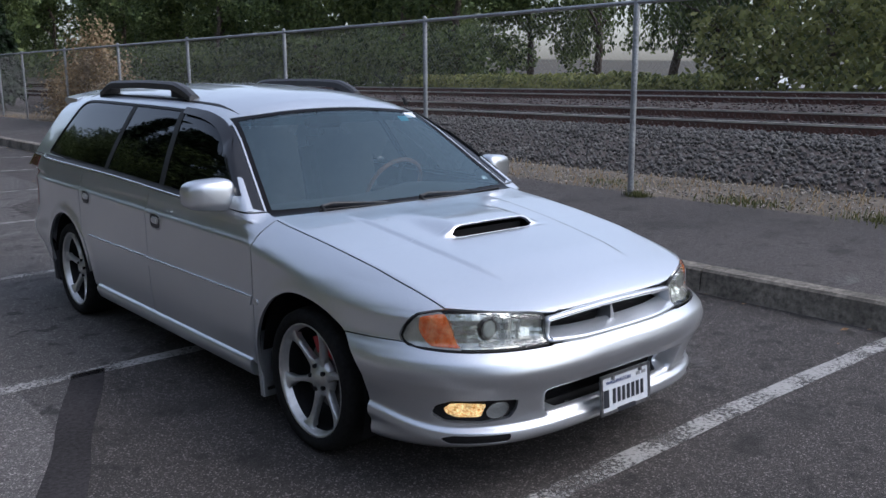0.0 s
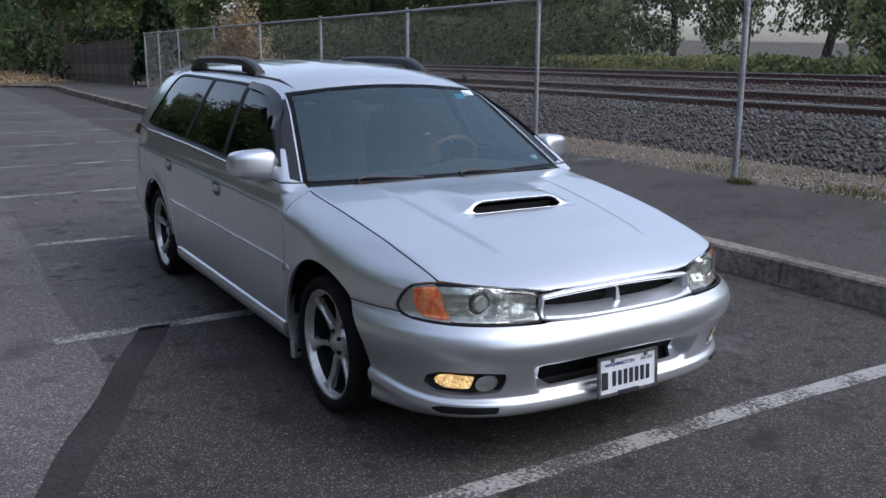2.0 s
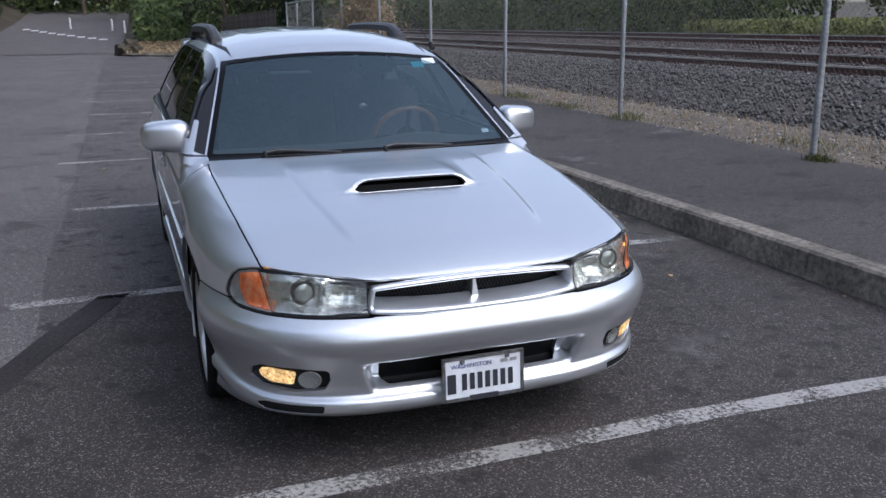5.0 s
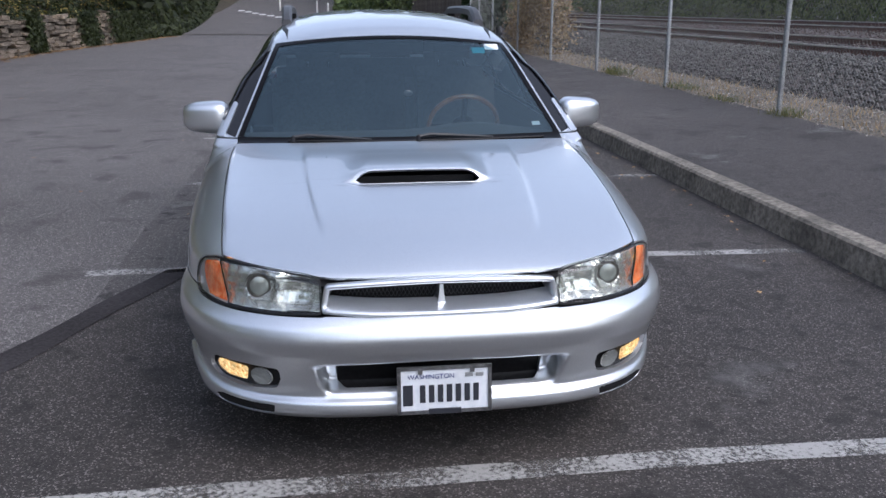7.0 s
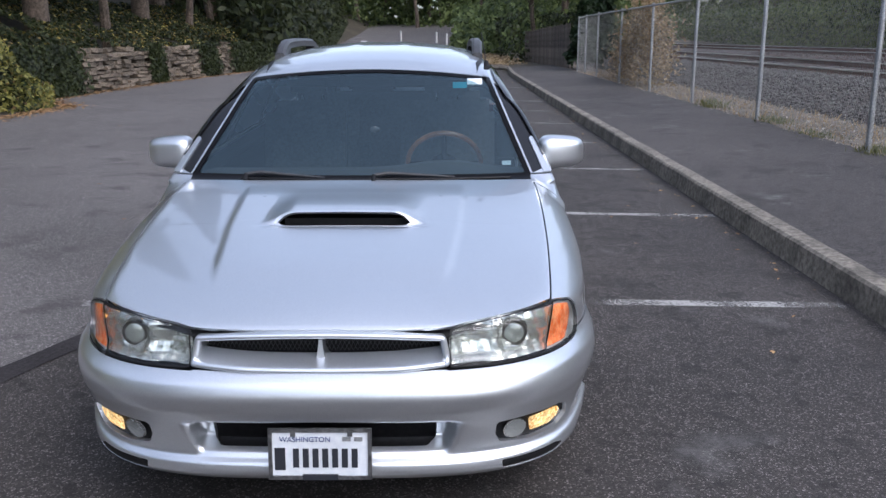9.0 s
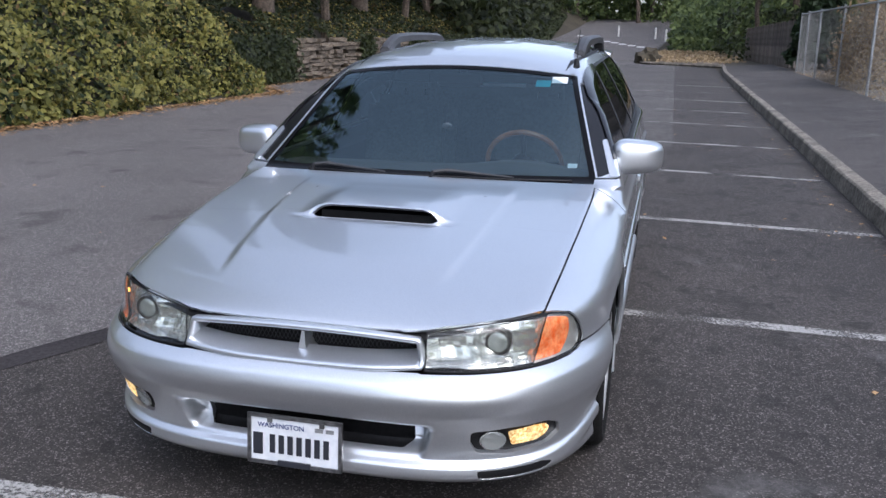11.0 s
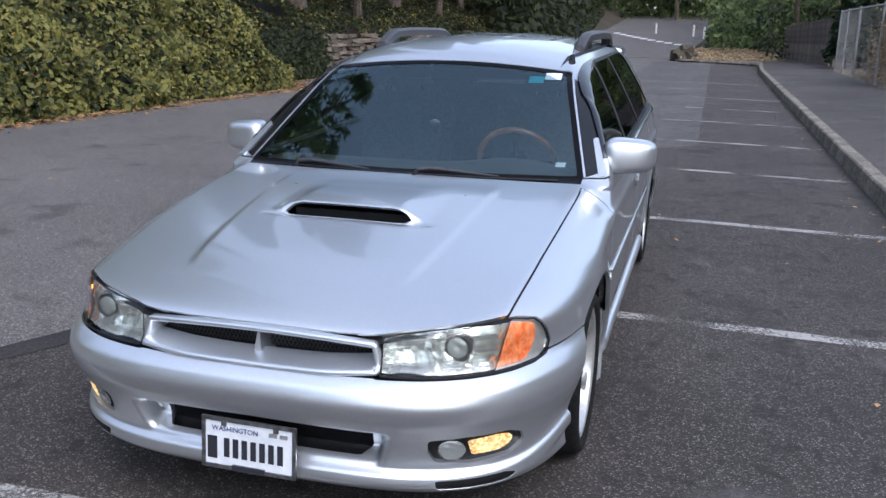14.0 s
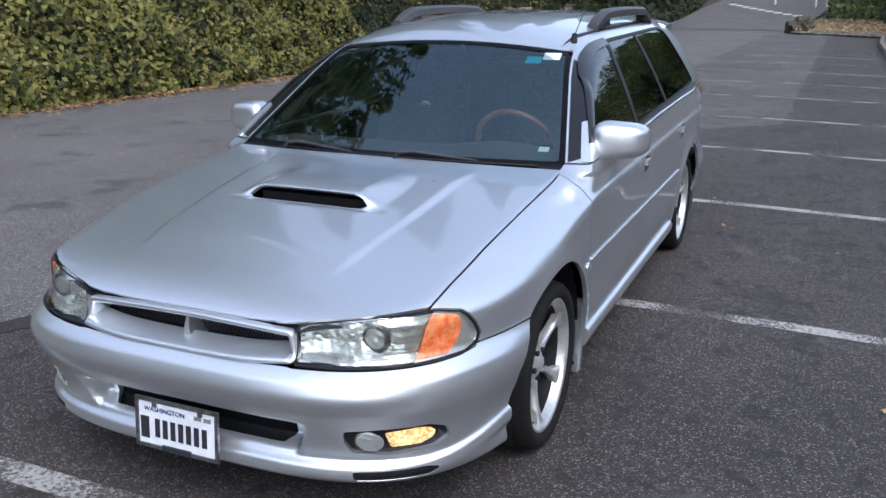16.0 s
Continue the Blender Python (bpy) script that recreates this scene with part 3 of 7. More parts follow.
M_DASH = surface("dashboard_plastic", (0.04, 0.043, 0.046), (0.065, 0.068, 0.07), 120, 0.7, 0, 0.15, 3, 0.2)
M_GLOSSBLACK = plain("gloss_black", (0.005, 0.005, 0.006), 0.2, 0, 0.0, 1.18)
M_VISOR = surface("smoked_plastic", (0.006, 0.006, 0.008), (0.012, 0.012, 0.014), 60, 0.14, 0, 0.0, 3, 0.2, spec=0.5)
M_WOOD = surface("wood_rim", (0.17, 0.065, 0.025), (0.32, 0.14, 0.06), 22, 0.3, 0, 0.05, 6, 0.2, coat=0.6)


def glass(name, tint, dark, gloss=(0.95, 0.97, 1.0)):
    """Thin car glass: a clear reflecting skin over a tinted see-through pane."""
    m = bpy.data.materials.new(name)
    m.use_nodes = True
    nt = m.node_tree
    nt.nodes.remove(nt.nodes["Principled BSDF"])
    tr = nt.nodes.new("ShaderNodeBsdfTransparent")
    tr.inputs[0].default_value = (*tint, 1)
    gl = nt.nodes.new("ShaderNodeBsdfGlossy")
    gl.inputs["Roughness"].default_value = 0.015
    gl.inputs["Color"].default_value = (*gloss, 1)
    fr = nt.nodes.new("ShaderNodeFresnel")
    fr.inputs[0].default_value = dark
    mix = nt.nodes.new("ShaderNodeMixShader")
    nt.links.new(fr.outputs[0], mix.inputs[0])
    nt.links.new(tr.outputs[0], mix.inputs[1])
    nt.links.new(gl.outputs[0], mix.inputs[2])
    nt.links.new(mix.outputs[0], nt.nodes["Material Output"].inputs[0])
    return m


M_WINDSCREEN = glass("windscreen_glass", (0.56, 0.68, 0.7), 2.0, (0.72, 0.93, 1.0))
M_TINT = glass("tinted_glass", (0.035, 0.04, 0.045), 1.36)
M_LENS = glass("lamp_lens", (0.93, 0.95, 0.92), 1.45)

car = tagged(new("estate_car"), "silver estate car with bonnet scoop and black roof rails, parked", "car")
car.matrix_world = pose(-0.0125, 0.0, 0.0, 0, 0, 0.33)

# --- shape functions; y runs from nose to tail, a is the distance from the centre plane ---
HUB_Z, AXLE_F, AXLE_R, ARCH = 0.289, 0.0, 2.735, 0.358
bump_side = curve((0.14, -0.06), (0.2, -0.03), (0.28, -0.012), (0.4, 0.0), (0.6, 0.005), (0.7, 0.004), (0.776, 0.006), (0.786, 0.003), (0.798, -0.011), (0.83, -0.032), (0.9, -0.066), (1.0, -0.12))
bump_front = curve((0.14, -0.075), (0.185, -0.03), (0.2, 0.0), (0.235, 0.024), (0.256, 0.022), (0.272, 0.006), (0.31, 0.014), (0.36, 0.028), (0.4, 0.043), (0.44, 0.059), (0.475, 0.065), (0.51, 0.057), (0.535, 0.036), (0.55, 0.018), (0.572, 0.003), (0.6, 0.0), (0.64, -0.002), (0.668, -0.007), (0.69, -0.022), (0.74, -0.09), (0.9, -0.3))
hood_mid = curve((-1.0, 0.54), (-0.87, 0.628), (-0.82, 0.66), (-0.76, 0.687), (-0.66, 0.72), (-0.5, 0.757), (-0.3, 0.793), (0.0, 0.841), (0.3, 0.88), (0.6, 0.913))
hood_crown = curve((-0.9, 0.02), (-0.66, 0.029), (-0.45, 0.021), (-0.3, 0.016), (0.1, 0.014), (0.5, 0.016))
gap_a = curve((-0.8, 0.64), (-0.66, 0.667), (-0.5, 0.682), (-0.3, 0.696), (0.0, 0.71), (0.25, 0.716), (0.45, 0.71), (0.6, 0.7))
crease_z = curve((-0.7, 0.69), (-0.5, 0.703), (-0.3, 0.722), (0.0, 0.754), (0.35, 0.784), (1.3, 0.80), (3.0, 0.82), (3.8, 0.82))
roof_mid = curve((0.9, 1.27), (1.02, 1.315), (1.15, 1.352), (1.35, 1.386), (1.7, 1.412), (2.2, 1.422), (2.8, 1.412), (3.2, 1.39), (3.45, 1.36), (3.8, 1.28))
glass_a = curve((0.4, 0.79), (0.9, 0.79), (2.0, 0.795), (2.8, 0.79), (3.3, 0.775), (3.8, 0.74))
belt_z = curve((0.3, 0.885), (0.55, 0.897), (1.26, 0.92), (2.04, 0.945), (3.25, 0.962), (3.8, 0.965))
HALF = 0.838


def smax(p, q, k):
    h = np.clip(0.5 + 0.5 * (p - q) / k, 0, 1)
    return q + (p - q) * h + k * h * (1 - h)


def smin(p, q, k):
    return -smax(-p, -q, k)


def plan(a, y):
    """Distance-like value of the plan outline: rounded nose and tail."""
    n = 3.6
    f = np.clip(0.2 - y, 0, None) / 1.05
    r = np.clip(y - 2.75, 0, None) / 0.98
    side = np.clip(a, 1e-6, None) / HALF
    q = (side ** n + f ** n) ** (1 / n)
    q2 = (side ** 5 + r ** 5) ** 0.2
    return (np.maximum(q, q2) - 1) * np.where(y < 0.2, 0.88, HALF)


def fender_flare(y, z):
    out = 0
    for c in (AXLE_F, AXLE_R):
        d = np.sqrt((y - c) ** 2 + (z - HUB_Z) ** 2)
        out = out + 0.012 * np.exp(-((d - ARCH) / 0.045) ** 2)
    return out


def hood_z(y, a):
    c = hood_mid(y) - hood_crown(y) * (a / 0.68) ** 2
    # fender top falls away outside the bonnet gap
    g = gap_a(y)
    e = np.clip(a - g + 0.01, 0, None)
    return c - 0.35 * e - 2.6 * e * e


def lower(a, y, z):
    front = smooth01((0.02 - y) / 0.5)
    rear = smooth01((y - 2.9) / 0.5)
    kick = 0.06 * smooth01((y + 0.72) / 0.4) * (1 - smooth01((z - 0.31) / 0.1)) * smooth01((z - 0.2) / 0.06)
    bf = bump_front(z - kick)
    w = (a / HALF) ** 3.6 / ((a / HALF) ** 3.6 + (np.clip(0.2 - y, 1e-3, None) / 1.05) ** 3.6)
    bf = np.where((bf > 0) | (z < 0.33), bf * (1 - 0.32 * smooth01(w * 1.3)), bf)
    bs = bump_side(z + 0.785 - crease_z(y))
    bs = np.where((bs < 0) & (z > 0.7), bs * (1 - 0.5 * smooth01((y - 0.15) / 0.4)), bs)
    prof = bs * (1 - front) + bf * front
    prof = prof + rear * (0.04 * np.exp(-((z - 0.47) / 0.1) ** 2) - 0.02)
    g = plan(a, y) - prof - fender_flare(y, z) * (1 - 0.6 * front)
    k = smooth01((y - 0.3) / 0.3)
    top = z - (hood_z(np.clip(y, -1, 0.6), a) * (1 - k) + (belt_z(y) - 0.004) * k)
    return smax(g, top, 0.022 - 0.002 * front)


def screen_y(a, z):
    return 0.352 + 1.56 * (z - 0.875) + 0.165 * a * a


def upper(a, y, z):
    side = (a - (glass_a(y) - 0.43 * (z - 0.92) - 0.25 * (z - 0.92) ** 2)) * 0.92
    roof = z - (roof_mid(y) - 0.075 * (a / 0.6) ** 2.4)
    ws = (screen_y(a, z) - y) * 0.54
    tail = (y - (3.66 - 0.75 * (z - 0.95))) * 0.8
    rib = 0.003 * np.exp(-((np.abs(np.abs(a - 0.25) - 0.12)) / 0.022) ** 2) * smooth01((y - 1.55) / 0.1) * (1 - smooth01((y - 3.0) / 0.1))
    return smax(smax(smax(smax(side, roof - rib, 0.07), tail, 0.05), ws, 0.02), 0.86 - z, 0.01)


def body(a, y, z):
    return smin(lower(a, y, z), upper(a, y, z), 0.012)


def solve(origin, way, reach, f=body):
    """Walk out along rays from inside to the surface."""
    lo, hi = np.zeros(origin.shape[:-1]), np.full(origin.shape[:-1], reach)
    for _ in range(26):
        mid = (lo + hi) / 2
        p = origin + way * mid[..., None]
        inside = f(np.abs(p[..., 0]), p[..., 1], p[..., 2]) < 0
        lo, hi = np.where(inside, mid, lo), np.where(inside, hi, mid)
    return origin + way * ((lo + hi) / 2)[..., None]


def grid_faces(nj, ni):
    i, j = np.meshgrid(np.arange(ni - 1), np.arange(nj - 1))
    a = (j * ni + i).ravel()
    return np.stack([a, a + 1, a + ni + 1, a + ni], 1)


def side_chart():
    ys = np.concatenate([np.arange(-0.86, 1.2, 0.009), np.arange(1.2, 3.74, 0.016)])
    th = np.radians(np.concatenate([np.arange(-26, 62, 0.45), np.arange(62, 90.01, 0.7)]))
    y, t = np.meshgrid(ys, th, indexing="ij")
    o = np.stack([0 * y, y, 0 * y + 0.48], -1)
    w = np.stack([np.cos(t), 0 * t, np.sin(t)], -1)
    return solve(o, w, 1.25).reshape(-1, 3), grid_faces(len(ys), len(th))


def nose_chart():
    al = np.radians(np.arange(0, 80.1, 0.42))
    zs = np.arange(0.168, 0.76, 0.0055)
    t, z = np.meshgrid(al, zs, indexing="ij")
    o = np.stack([0 * t, 0 * t + 0.3, z], -1)
    w = np.stack([np.sin(t), -np.cos(t), 0 * t], -1)
    return solve(o, w, 1.6).reshape(-1, 3), grid_faces(len(al), len(zs))


def tail_chart():
    al = np.radians(np.arange(0, 80.1, 1.0))
    zs = np.arange(0.2, 1.38, 0.015)
    t, z = np.meshgrid(al, zs, indexing="ij")
    o = np.stack([0 * t, 0 * t + 2.7, z], -1)
    w = np.stack([np.sin(t), np.cos(t), 0 * t], -1)
    return solve(o, w, 1.6).reshape(-1, 3), grid_faces(len(al), len(zs))


def bonnet_relief(y, a):
    """Scoop, raised centre and shoulder lines of the bonnet."""
    side = 1 - smooth01((a - 0.175) / 0.12)
    nose = smooth01((y + 0.199) / 0.026)
    back = 1 - smooth01((y + 0.17) / 0.4)
    scoop = 0.036 * side * nose * back
    dish = -0.004 * np.exp(-((y + 0.202) / 0.016) ** 2) * (1 - smooth01((a - 0.25) / 0.08))
    line = np.interp(y, [-0.7, -0.48, -0.2, 0.1, 0.3], [0.335, 0.372, 0.402, 0.42, 0.43])
    fade = smooth01((y + 0.66) / 0.18) * (1 - smooth01((y - 0.12) / 0.2))
    dome = 0.009 * (1 - smooth01((a - line + 0.014) / 0.028)) * fade
    return scoop + dish + dome


def hood_chart():
    ys = np.concatenate([np.arange(-0.92, -0.23, 0.0085), np.arange(-0.23, -0.15, 0.0025), np.arange(-0.15, 0.62, 0.0085)])
    xs = np.arange(0, 0.80, 0.0085)
    y, x = np.meshgrid(ys, xs, indexing="ij")
    o = np.stack([x, y, 0 * x + 0.45], -1)
    z = solve(o, np.broadcast_to(np.array([0.0, 0.0, 1.0]), o.shape), 0.7, lower)[..., 2]
    z = z + bonnet_relief(y, x)
    return np.stack([x, y, z], -1).reshape(-1, 3), grid_faces(len(ys), len(xs))


def clip(mesh, *fs):
    """Keep the part of a mesh where every f(v) < 0; edges are cut where f is 0."""
    v, faces = mesh
    v = np.asarray(v)
    for f in fs:
        val = f(v)
        val = np.where(np.abs(val) < 1e-7, 1e-7, val)
        neg = val < 0
        extra, cache, out = [], {}, []
        if isinstance(faces, np.ndarray):
            s = neg[faces].sum(1)
            out = [tuple(q) for q in faces[s == faces.shape[1]]]
            rest = faces[(s > 0) & (s < faces.shape[1])]
        else:
            rest = faces
        for q in rest:
            k = [neg[i] for i in q]
            if all(k):
                out.append(tuple(q))
                continue
            if not any(k):
                continue
            poly = []
            for n in range(len(q)):
                i, j = int(q[n]), int(q[(n + 1) % len(q)])
                if neg[i]:
                    poly.append(i)
                if neg[i] != neg[j]:
                    key = (min(i, j), max(i, j))
                    if key not in cache:
                        t = val[key[0]] / (val[key[0]] - val[key[1]])
                        cache[key] = len(v) + len(extra)
                        extra.append(v[key[0]] + t * (v[key[1]] - v[key[0]]))
                    poly.append(cache[key])
            if len(poly) > 2:
                out.append(tuple(poly))
        if extra:
            v = np.concatenate([v, np.array(extra)])
        faces = out
    used = sorted({i for q in faces for i in q})
    remap = {o: n for n, o in enumerate(used)}
    return v[used] if used else v[:0], [tuple(remap[i] for i in q) for q in faces]


def normals_of(v, faces):
    n = np.zeros_like(v)
    for q in faces:
        a, b, c = v[q[0]], v[q[1]], v[q[2]]
        m = np.cross(b - a, c - a)
        if len(q) > 3:
            m = m + np.cross(c - a, v[q[3]] - a)
        for i in q:
            n[i] += m
    return n / np.maximum(np.linalg.norm(n, axis=1), 1e-12)[:, None]


def outward(v, n):
    """Flip normals so that they point away from the car's inside."""
    c = np.stack([v[:, 0] * 0.3, np.clip(v[:, 1], 0.2, 2.8), np.full(len(v), 0.55)], 1)
    return n * np.sign(np.sum(n * (v - c), 1))[:, None]


def panel(name, mesh, material, parent=None, label="", depth=0.014, both=True, shift=0.0, mirror=None, sharp=50):
    """A body panel with turned-in edges, built on the right-hand side and mirrored. mirror='join' makes one panel across the centre."""
    v, faces = mesh
    if not len(v):
        return []
    n = outward(v, normals_of(v, faces))
    if shift:
        v = v + n * shift
    made = []
    count = {}
    for q in faces:
        for i in range(len(q)):
            e = (q[i], q[(i + 1) % len(q)])
            k = (min(e), max(e))
            count[k] = None if k in count else e
    rim = [e for e in count.values() if e is not None]
    vv, ff = [tuple(p) for p in v], list(faces)
    if depth:
        if mirror == "join":
            rim = [e for e in rim if v[e[0]][0] > 1e-4 or v[e[1]][0] > 1e-4]
        inner = {}
        for e in rim:
            for i in e:
                if i not in inner:
                    inner[i] = len(vv)
                    vv.append(tuple(v[i] - n[i] * depth))
        for i, j in rim:
            ff.append((j, i, inner[i], inner[j]))
    for s in ((1, -1) if both else (1,)):
        if mirror == "join":
            if s == -1:
                break
            k = len(vv)
            allv = vv + [(-x, y, z) for x, y, z in vv]
            allf = ff + [tuple(i + k for i in reversed(q)) for q in ff]
        else:
            allv = [(s * x, y, z) for x, y, z in vv]
            allf = [tuple(reversed(q)) for q in ff] if s < 0 else ff
        me = mesh_of(name, allv, allf, material, True)
        bm = bmesh.new()
        bm.from_mesh(me)
        if mirror == "join":
            bmesh.ops.remove_doubles(bm, verts=[w for w in bm.verts if abs(w.co.x) < 1e-3], dist=1.5e-3)
        bm.to_mesh(me)
        bm.free()
        me.polygons.foreach_set("use_smooth", [True] * len(me.polygons))
        me.set_sharp_from_angle(angle=radians(sharp))
        ob = new(name, me)
        ob.parent = parent or car
        if label:
            tagged(ob, label)
        made.append(ob)
    return made


def sd_poly(p, q, pts, r=0.0):
    """Signed distance to a polygon in any two coordinates, negative inside; r rounds the corners outwards."""
    pts = np.array(pts, float)
    d = np.full(np.shape(p), 1e9)
    inside = np.zeros(np.shape(p), bool)
    for i in range(len(pts)):
        ax, ay = pts[i]
        bx, by = pts[(i + 1) % len(pts)]
        ex, ey = bx - ax, by - ay
        t = np.clip(((p - ax) * ex + (q - ay) * ey) / (ex * ex + ey * ey), 0, 1)
        d = np.minimum(d, np.hypot(p - ax - t * ex, q - ay - t * ey))
        c = ((ay > q) != (by > q)) & (p < (bx - ax) * (q - ay) / (by - ay + 1e-12) + ax)
        inside ^= c
    return np.where(inside, -d, d) - r


GAP = 0.0028
X, Y, Z = (lambda v: v[:, 0]), (lambda v: v[:, 1]), (lambda v: v[:, 2])

# outlines: lamps in the front view, windows in the side view
LAMP = [(0.372, 0.553), (0.372, 0.70), (0.45, 0.72), (0.67, 0.72), (0.676, 0.676), (0.70, 0.670), (0.728, 0.661), (0.742, 0.647), (0.753, 0.622), (0.761, 0.588), (0.759, 0.568), (0.749, 0.559), (0.71, 0.556), (0.66, 0.554), (0.5, 0.552)]
DLO = [(0.548, 0.912), (0.568, 0.927), (0.925, 1.178), (1.085, 1.248), (1.34, 1.287), (2.17, 1.303), (2.84, 1.312), (2.99, 1.302), (3.04, 1.25), (3.24, 1.0), (3.24, 0.985), (2.04, 0.96), (1.26, 0.936), (0.6, 0.912)]


def round_loop(pts, times=3):
    for _ in range(times):
        out = []
        for k in range(len(pts)):
            p, q = pts[k], pts[(k + 1) % len(pts)]
            out += [p * 0.75 + q * 0.25, p * 0.25 + q * 0.75]
        pts = out
    return pts


DLO = [tuple(p) for p in round_loop([np.array(p) for p in DLO], 2)]


def f_lamp(v):
    return np.maximum(sd_poly(X(v), Z(v), LAMP, 0.006), np.where(X(v) < 0.69, GAP - plan(X(v), Y(v)) - nose_inset(X(v)), -1))


def f_dlo(v):
    return sd_poly(Y(v), Z(v), DLO, 0.012)


def off_screen(v):
    """Keeps side trim off the windscreen."""
    return screen_y(X(v), Z(v)) + 0.03 - Y(v)


def arch(c, grow=0.0):
    """Outside a wheel opening; the front one is drawn out towards the nose and ends in a straight edge."""
    if c == AXLE_F:
        return lambda v: np.minimum(ARCH + grow - np.hypot(Y(v) * np.where(Y(v) < 0, 0.82, 1.0), Z(v) - HUB_Z), Y(v) + 0.403 + grow)
    return lambda v: ARCH + grow - np.hypot(Y(v) - c, Z(v) - HUB_Z)


def seam_z(v):
    """Bumper's upper edge: along the grille and lamps, then back to the wheel arch."""
    return np.interp(Y(v), [-0.56, -0.53, -0.42, -0.29], [0.564, 0.565, 0.562, 0.558])


nose_inset = curve((0.0, 0.011), (0.3, 0.011), (0.36, 0.012), (0.42, 0.02), (0.52, 0.024), (0.62, 0.022), (0.7, 0.02))


def f_hood(v):
    """Inside the bonnet: within the side gaps, behind the nose edge, ahead of the cowl."""
    nose = plan(X(v), Y(v)) + nose_inset(X(v))
    return np.maximum(np.maximum(X(v) - gap_a(Y(v)), nose), Y(v) - (0.352 + 0.12 * X(v) ** 2))


def screen_edge(v):
    """Half width of the windscreen at a point's height."""
    return 0.716 - 0.16 * (Z(v) - 0.875) / 0.39


def f_screen(v):
    """Windscreen opening on the sloping screen surface."""
    edge = X(v) - screen_edge(v)
    top = Z(v) - (1.302 - 0.12 * X(v) ** 2)
    onit = np.abs(screen_y(X(v), Z(v)) - Y(v)) - 0.05
    return np.maximum(np.maximum(edge, top), onit)


def oriented(mesh):
    """Turn a chart's faces so that their normals point outwards on the right-hand side."""
    v, f = mesh
    n = np.cross(v[f[:, 1]] - v[f[:, 0]], v[f[:, 2]] - v[f[:, 0]])
    c = v[f[:, 0]]
    o = np.stack([c[:, 0] * 0.3, np.clip(c[:, 1], 0.2, 2.8), np.full(len(c), 0.55)], 1)
    return v, f if np.median(np.sum(n * (c - o), 1)) > 0 else f[:, ::-1]


side, nose, tail, hood = oriented(side_chart()), oriented(nose_chart()), oriented(tail_chart()), oriented(hood_chart())

# bonnet, with the scoop's mouth cut out
MOUTH = [(-0.5, -0.2), (0.17, -0.2), (0.21, -0.197), (0.23, -0.189), (0.21, -0.181), (0.17, -0.177), (-0.5, -0.176)]


def f_mouth(v):
    return sd_poly(X(v), Y(v), MOUTH, 0.001)


bonnet = panel("bonnet", clip(hood, lambda v: f_hood(v) + GAP, lambda v: -f_mouth(v)), M_SILVER, depth=0.012, mirror="join", sharp=60)[0]
bm = bmesh.new()
box(bm, 0, -0.13, 0.798, 0.43, 0.02, 0.06)
part("scoop_duct", bm, M_BLACK, bonnet, "black inside of the bonnet scoop")
rim = round_loop([np.array(p) for p in ((-0.2, -0.207), (0.2, -0.207), (0.238, -0.2), (0.243, -0.188), (0.225, -0.172), (0.17, -0.168), (-0.17, -0.168), (-0.225, -0.172), (-0.243, -0.188), (-0.238, -0.2))], 3)
rim = np.array(rim + rim[:1])
o = np.stack([np.abs(rim[:, 0]), rim[:, 1], 0 * rim[:, 0] + 0.45], 1)
rim_z = solve(o, np.tile(np.array([0.0, 0.0, 1.0]), (len(o), 1)), 0.7, lower)[:, 2] + bonnet_relief(rim[:, 1], np.abs(rim[:, 0]))
bm = bmesh.new()
tube(bm, [(p[0], p[1], z - 0.0004) for p, z in zip(rim, rim_z)], 0.0014, 8, False)
part("scoop_rim", bm, M_SILVER, bonnet, "rounded rim of the bonnet scoop", True)
for s in (1, -1):
    bm = bmesh.new()
    tube(bm, [(s * 0.333, 0.107, float(hood_z(0.107, 0.333)) - 0.004), (s * 0.333, 0.104, float(hood_z(0.107, 0.333)) + 0.008)], [0.012, 0.009], 10)
    part("washer_nozzle", bm, M_BLACK, bonnet, "small black washer nozzle")

# front wings
panel("wing", clip(side, lambda v: GAP + gap_a(Y(v)) - np.where(Z(v) > 0.6, X(v), 9), lambda v: Y(v) - 0.375 + GAP, arch(AXLE_F), lambda v: np.where(Y(v) < 0, seam_z(v) + GAP - Z(v), 0.2 - Z(v)),
      lambda v: -(f_lamp(v) - GAP), lambda v: np.maximum(-0.82 - Y(v), Z(v) - 0.935), lambda v: -(plan(X(v), Y(v)) + 0.3)), M_SILVER)


# doors, rear quarters
def under_belt(v):
    return Z(v) - belt_z(Y(v)) + 0.002


def sill(v):
    return 0.262 - Z(v)


front_doors = panel("front_door", clip(side, lambda v: 0.375 + GAP - Y(v), lambda v: Y(v) - 1.475 + GAP, under_belt, sill, arch(AXLE_F, 0.03), lambda v: 0.705 - X(v)), M_SILVER)
rear_doors = panel("rear_door", clip(side, lambda v: 1.475 + GAP - Y(v), lambda v: Y(v) - 2.46 + GAP, under_belt, sill, arch(AXLE_R, 0.035)), M_SILVER)
panel("rear_wing", clip(side, lambda v: np.maximum(2.38 - Y(v), np.minimum(2.46 + GAP - Y(v), np.hypot(Y(v) - AXLE_R, Z(v) - HUB_Z) - ARCH - 0.03)), lambda v: Y(v) - 3.6, under_belt, arch(AXLE_R), lambda v: 0.27 - Z(v)), M_SILVER)

# roof, pillars and window frames in one stamping
def above_belt(v):
    return belt_z(Y(v)) + 0.003 - Z(v)


def not_bonnet(v):
    return np.maximum(0.34 + 0.12 * X(v) ** 2 - Y(v), 0.878 - Z(v))


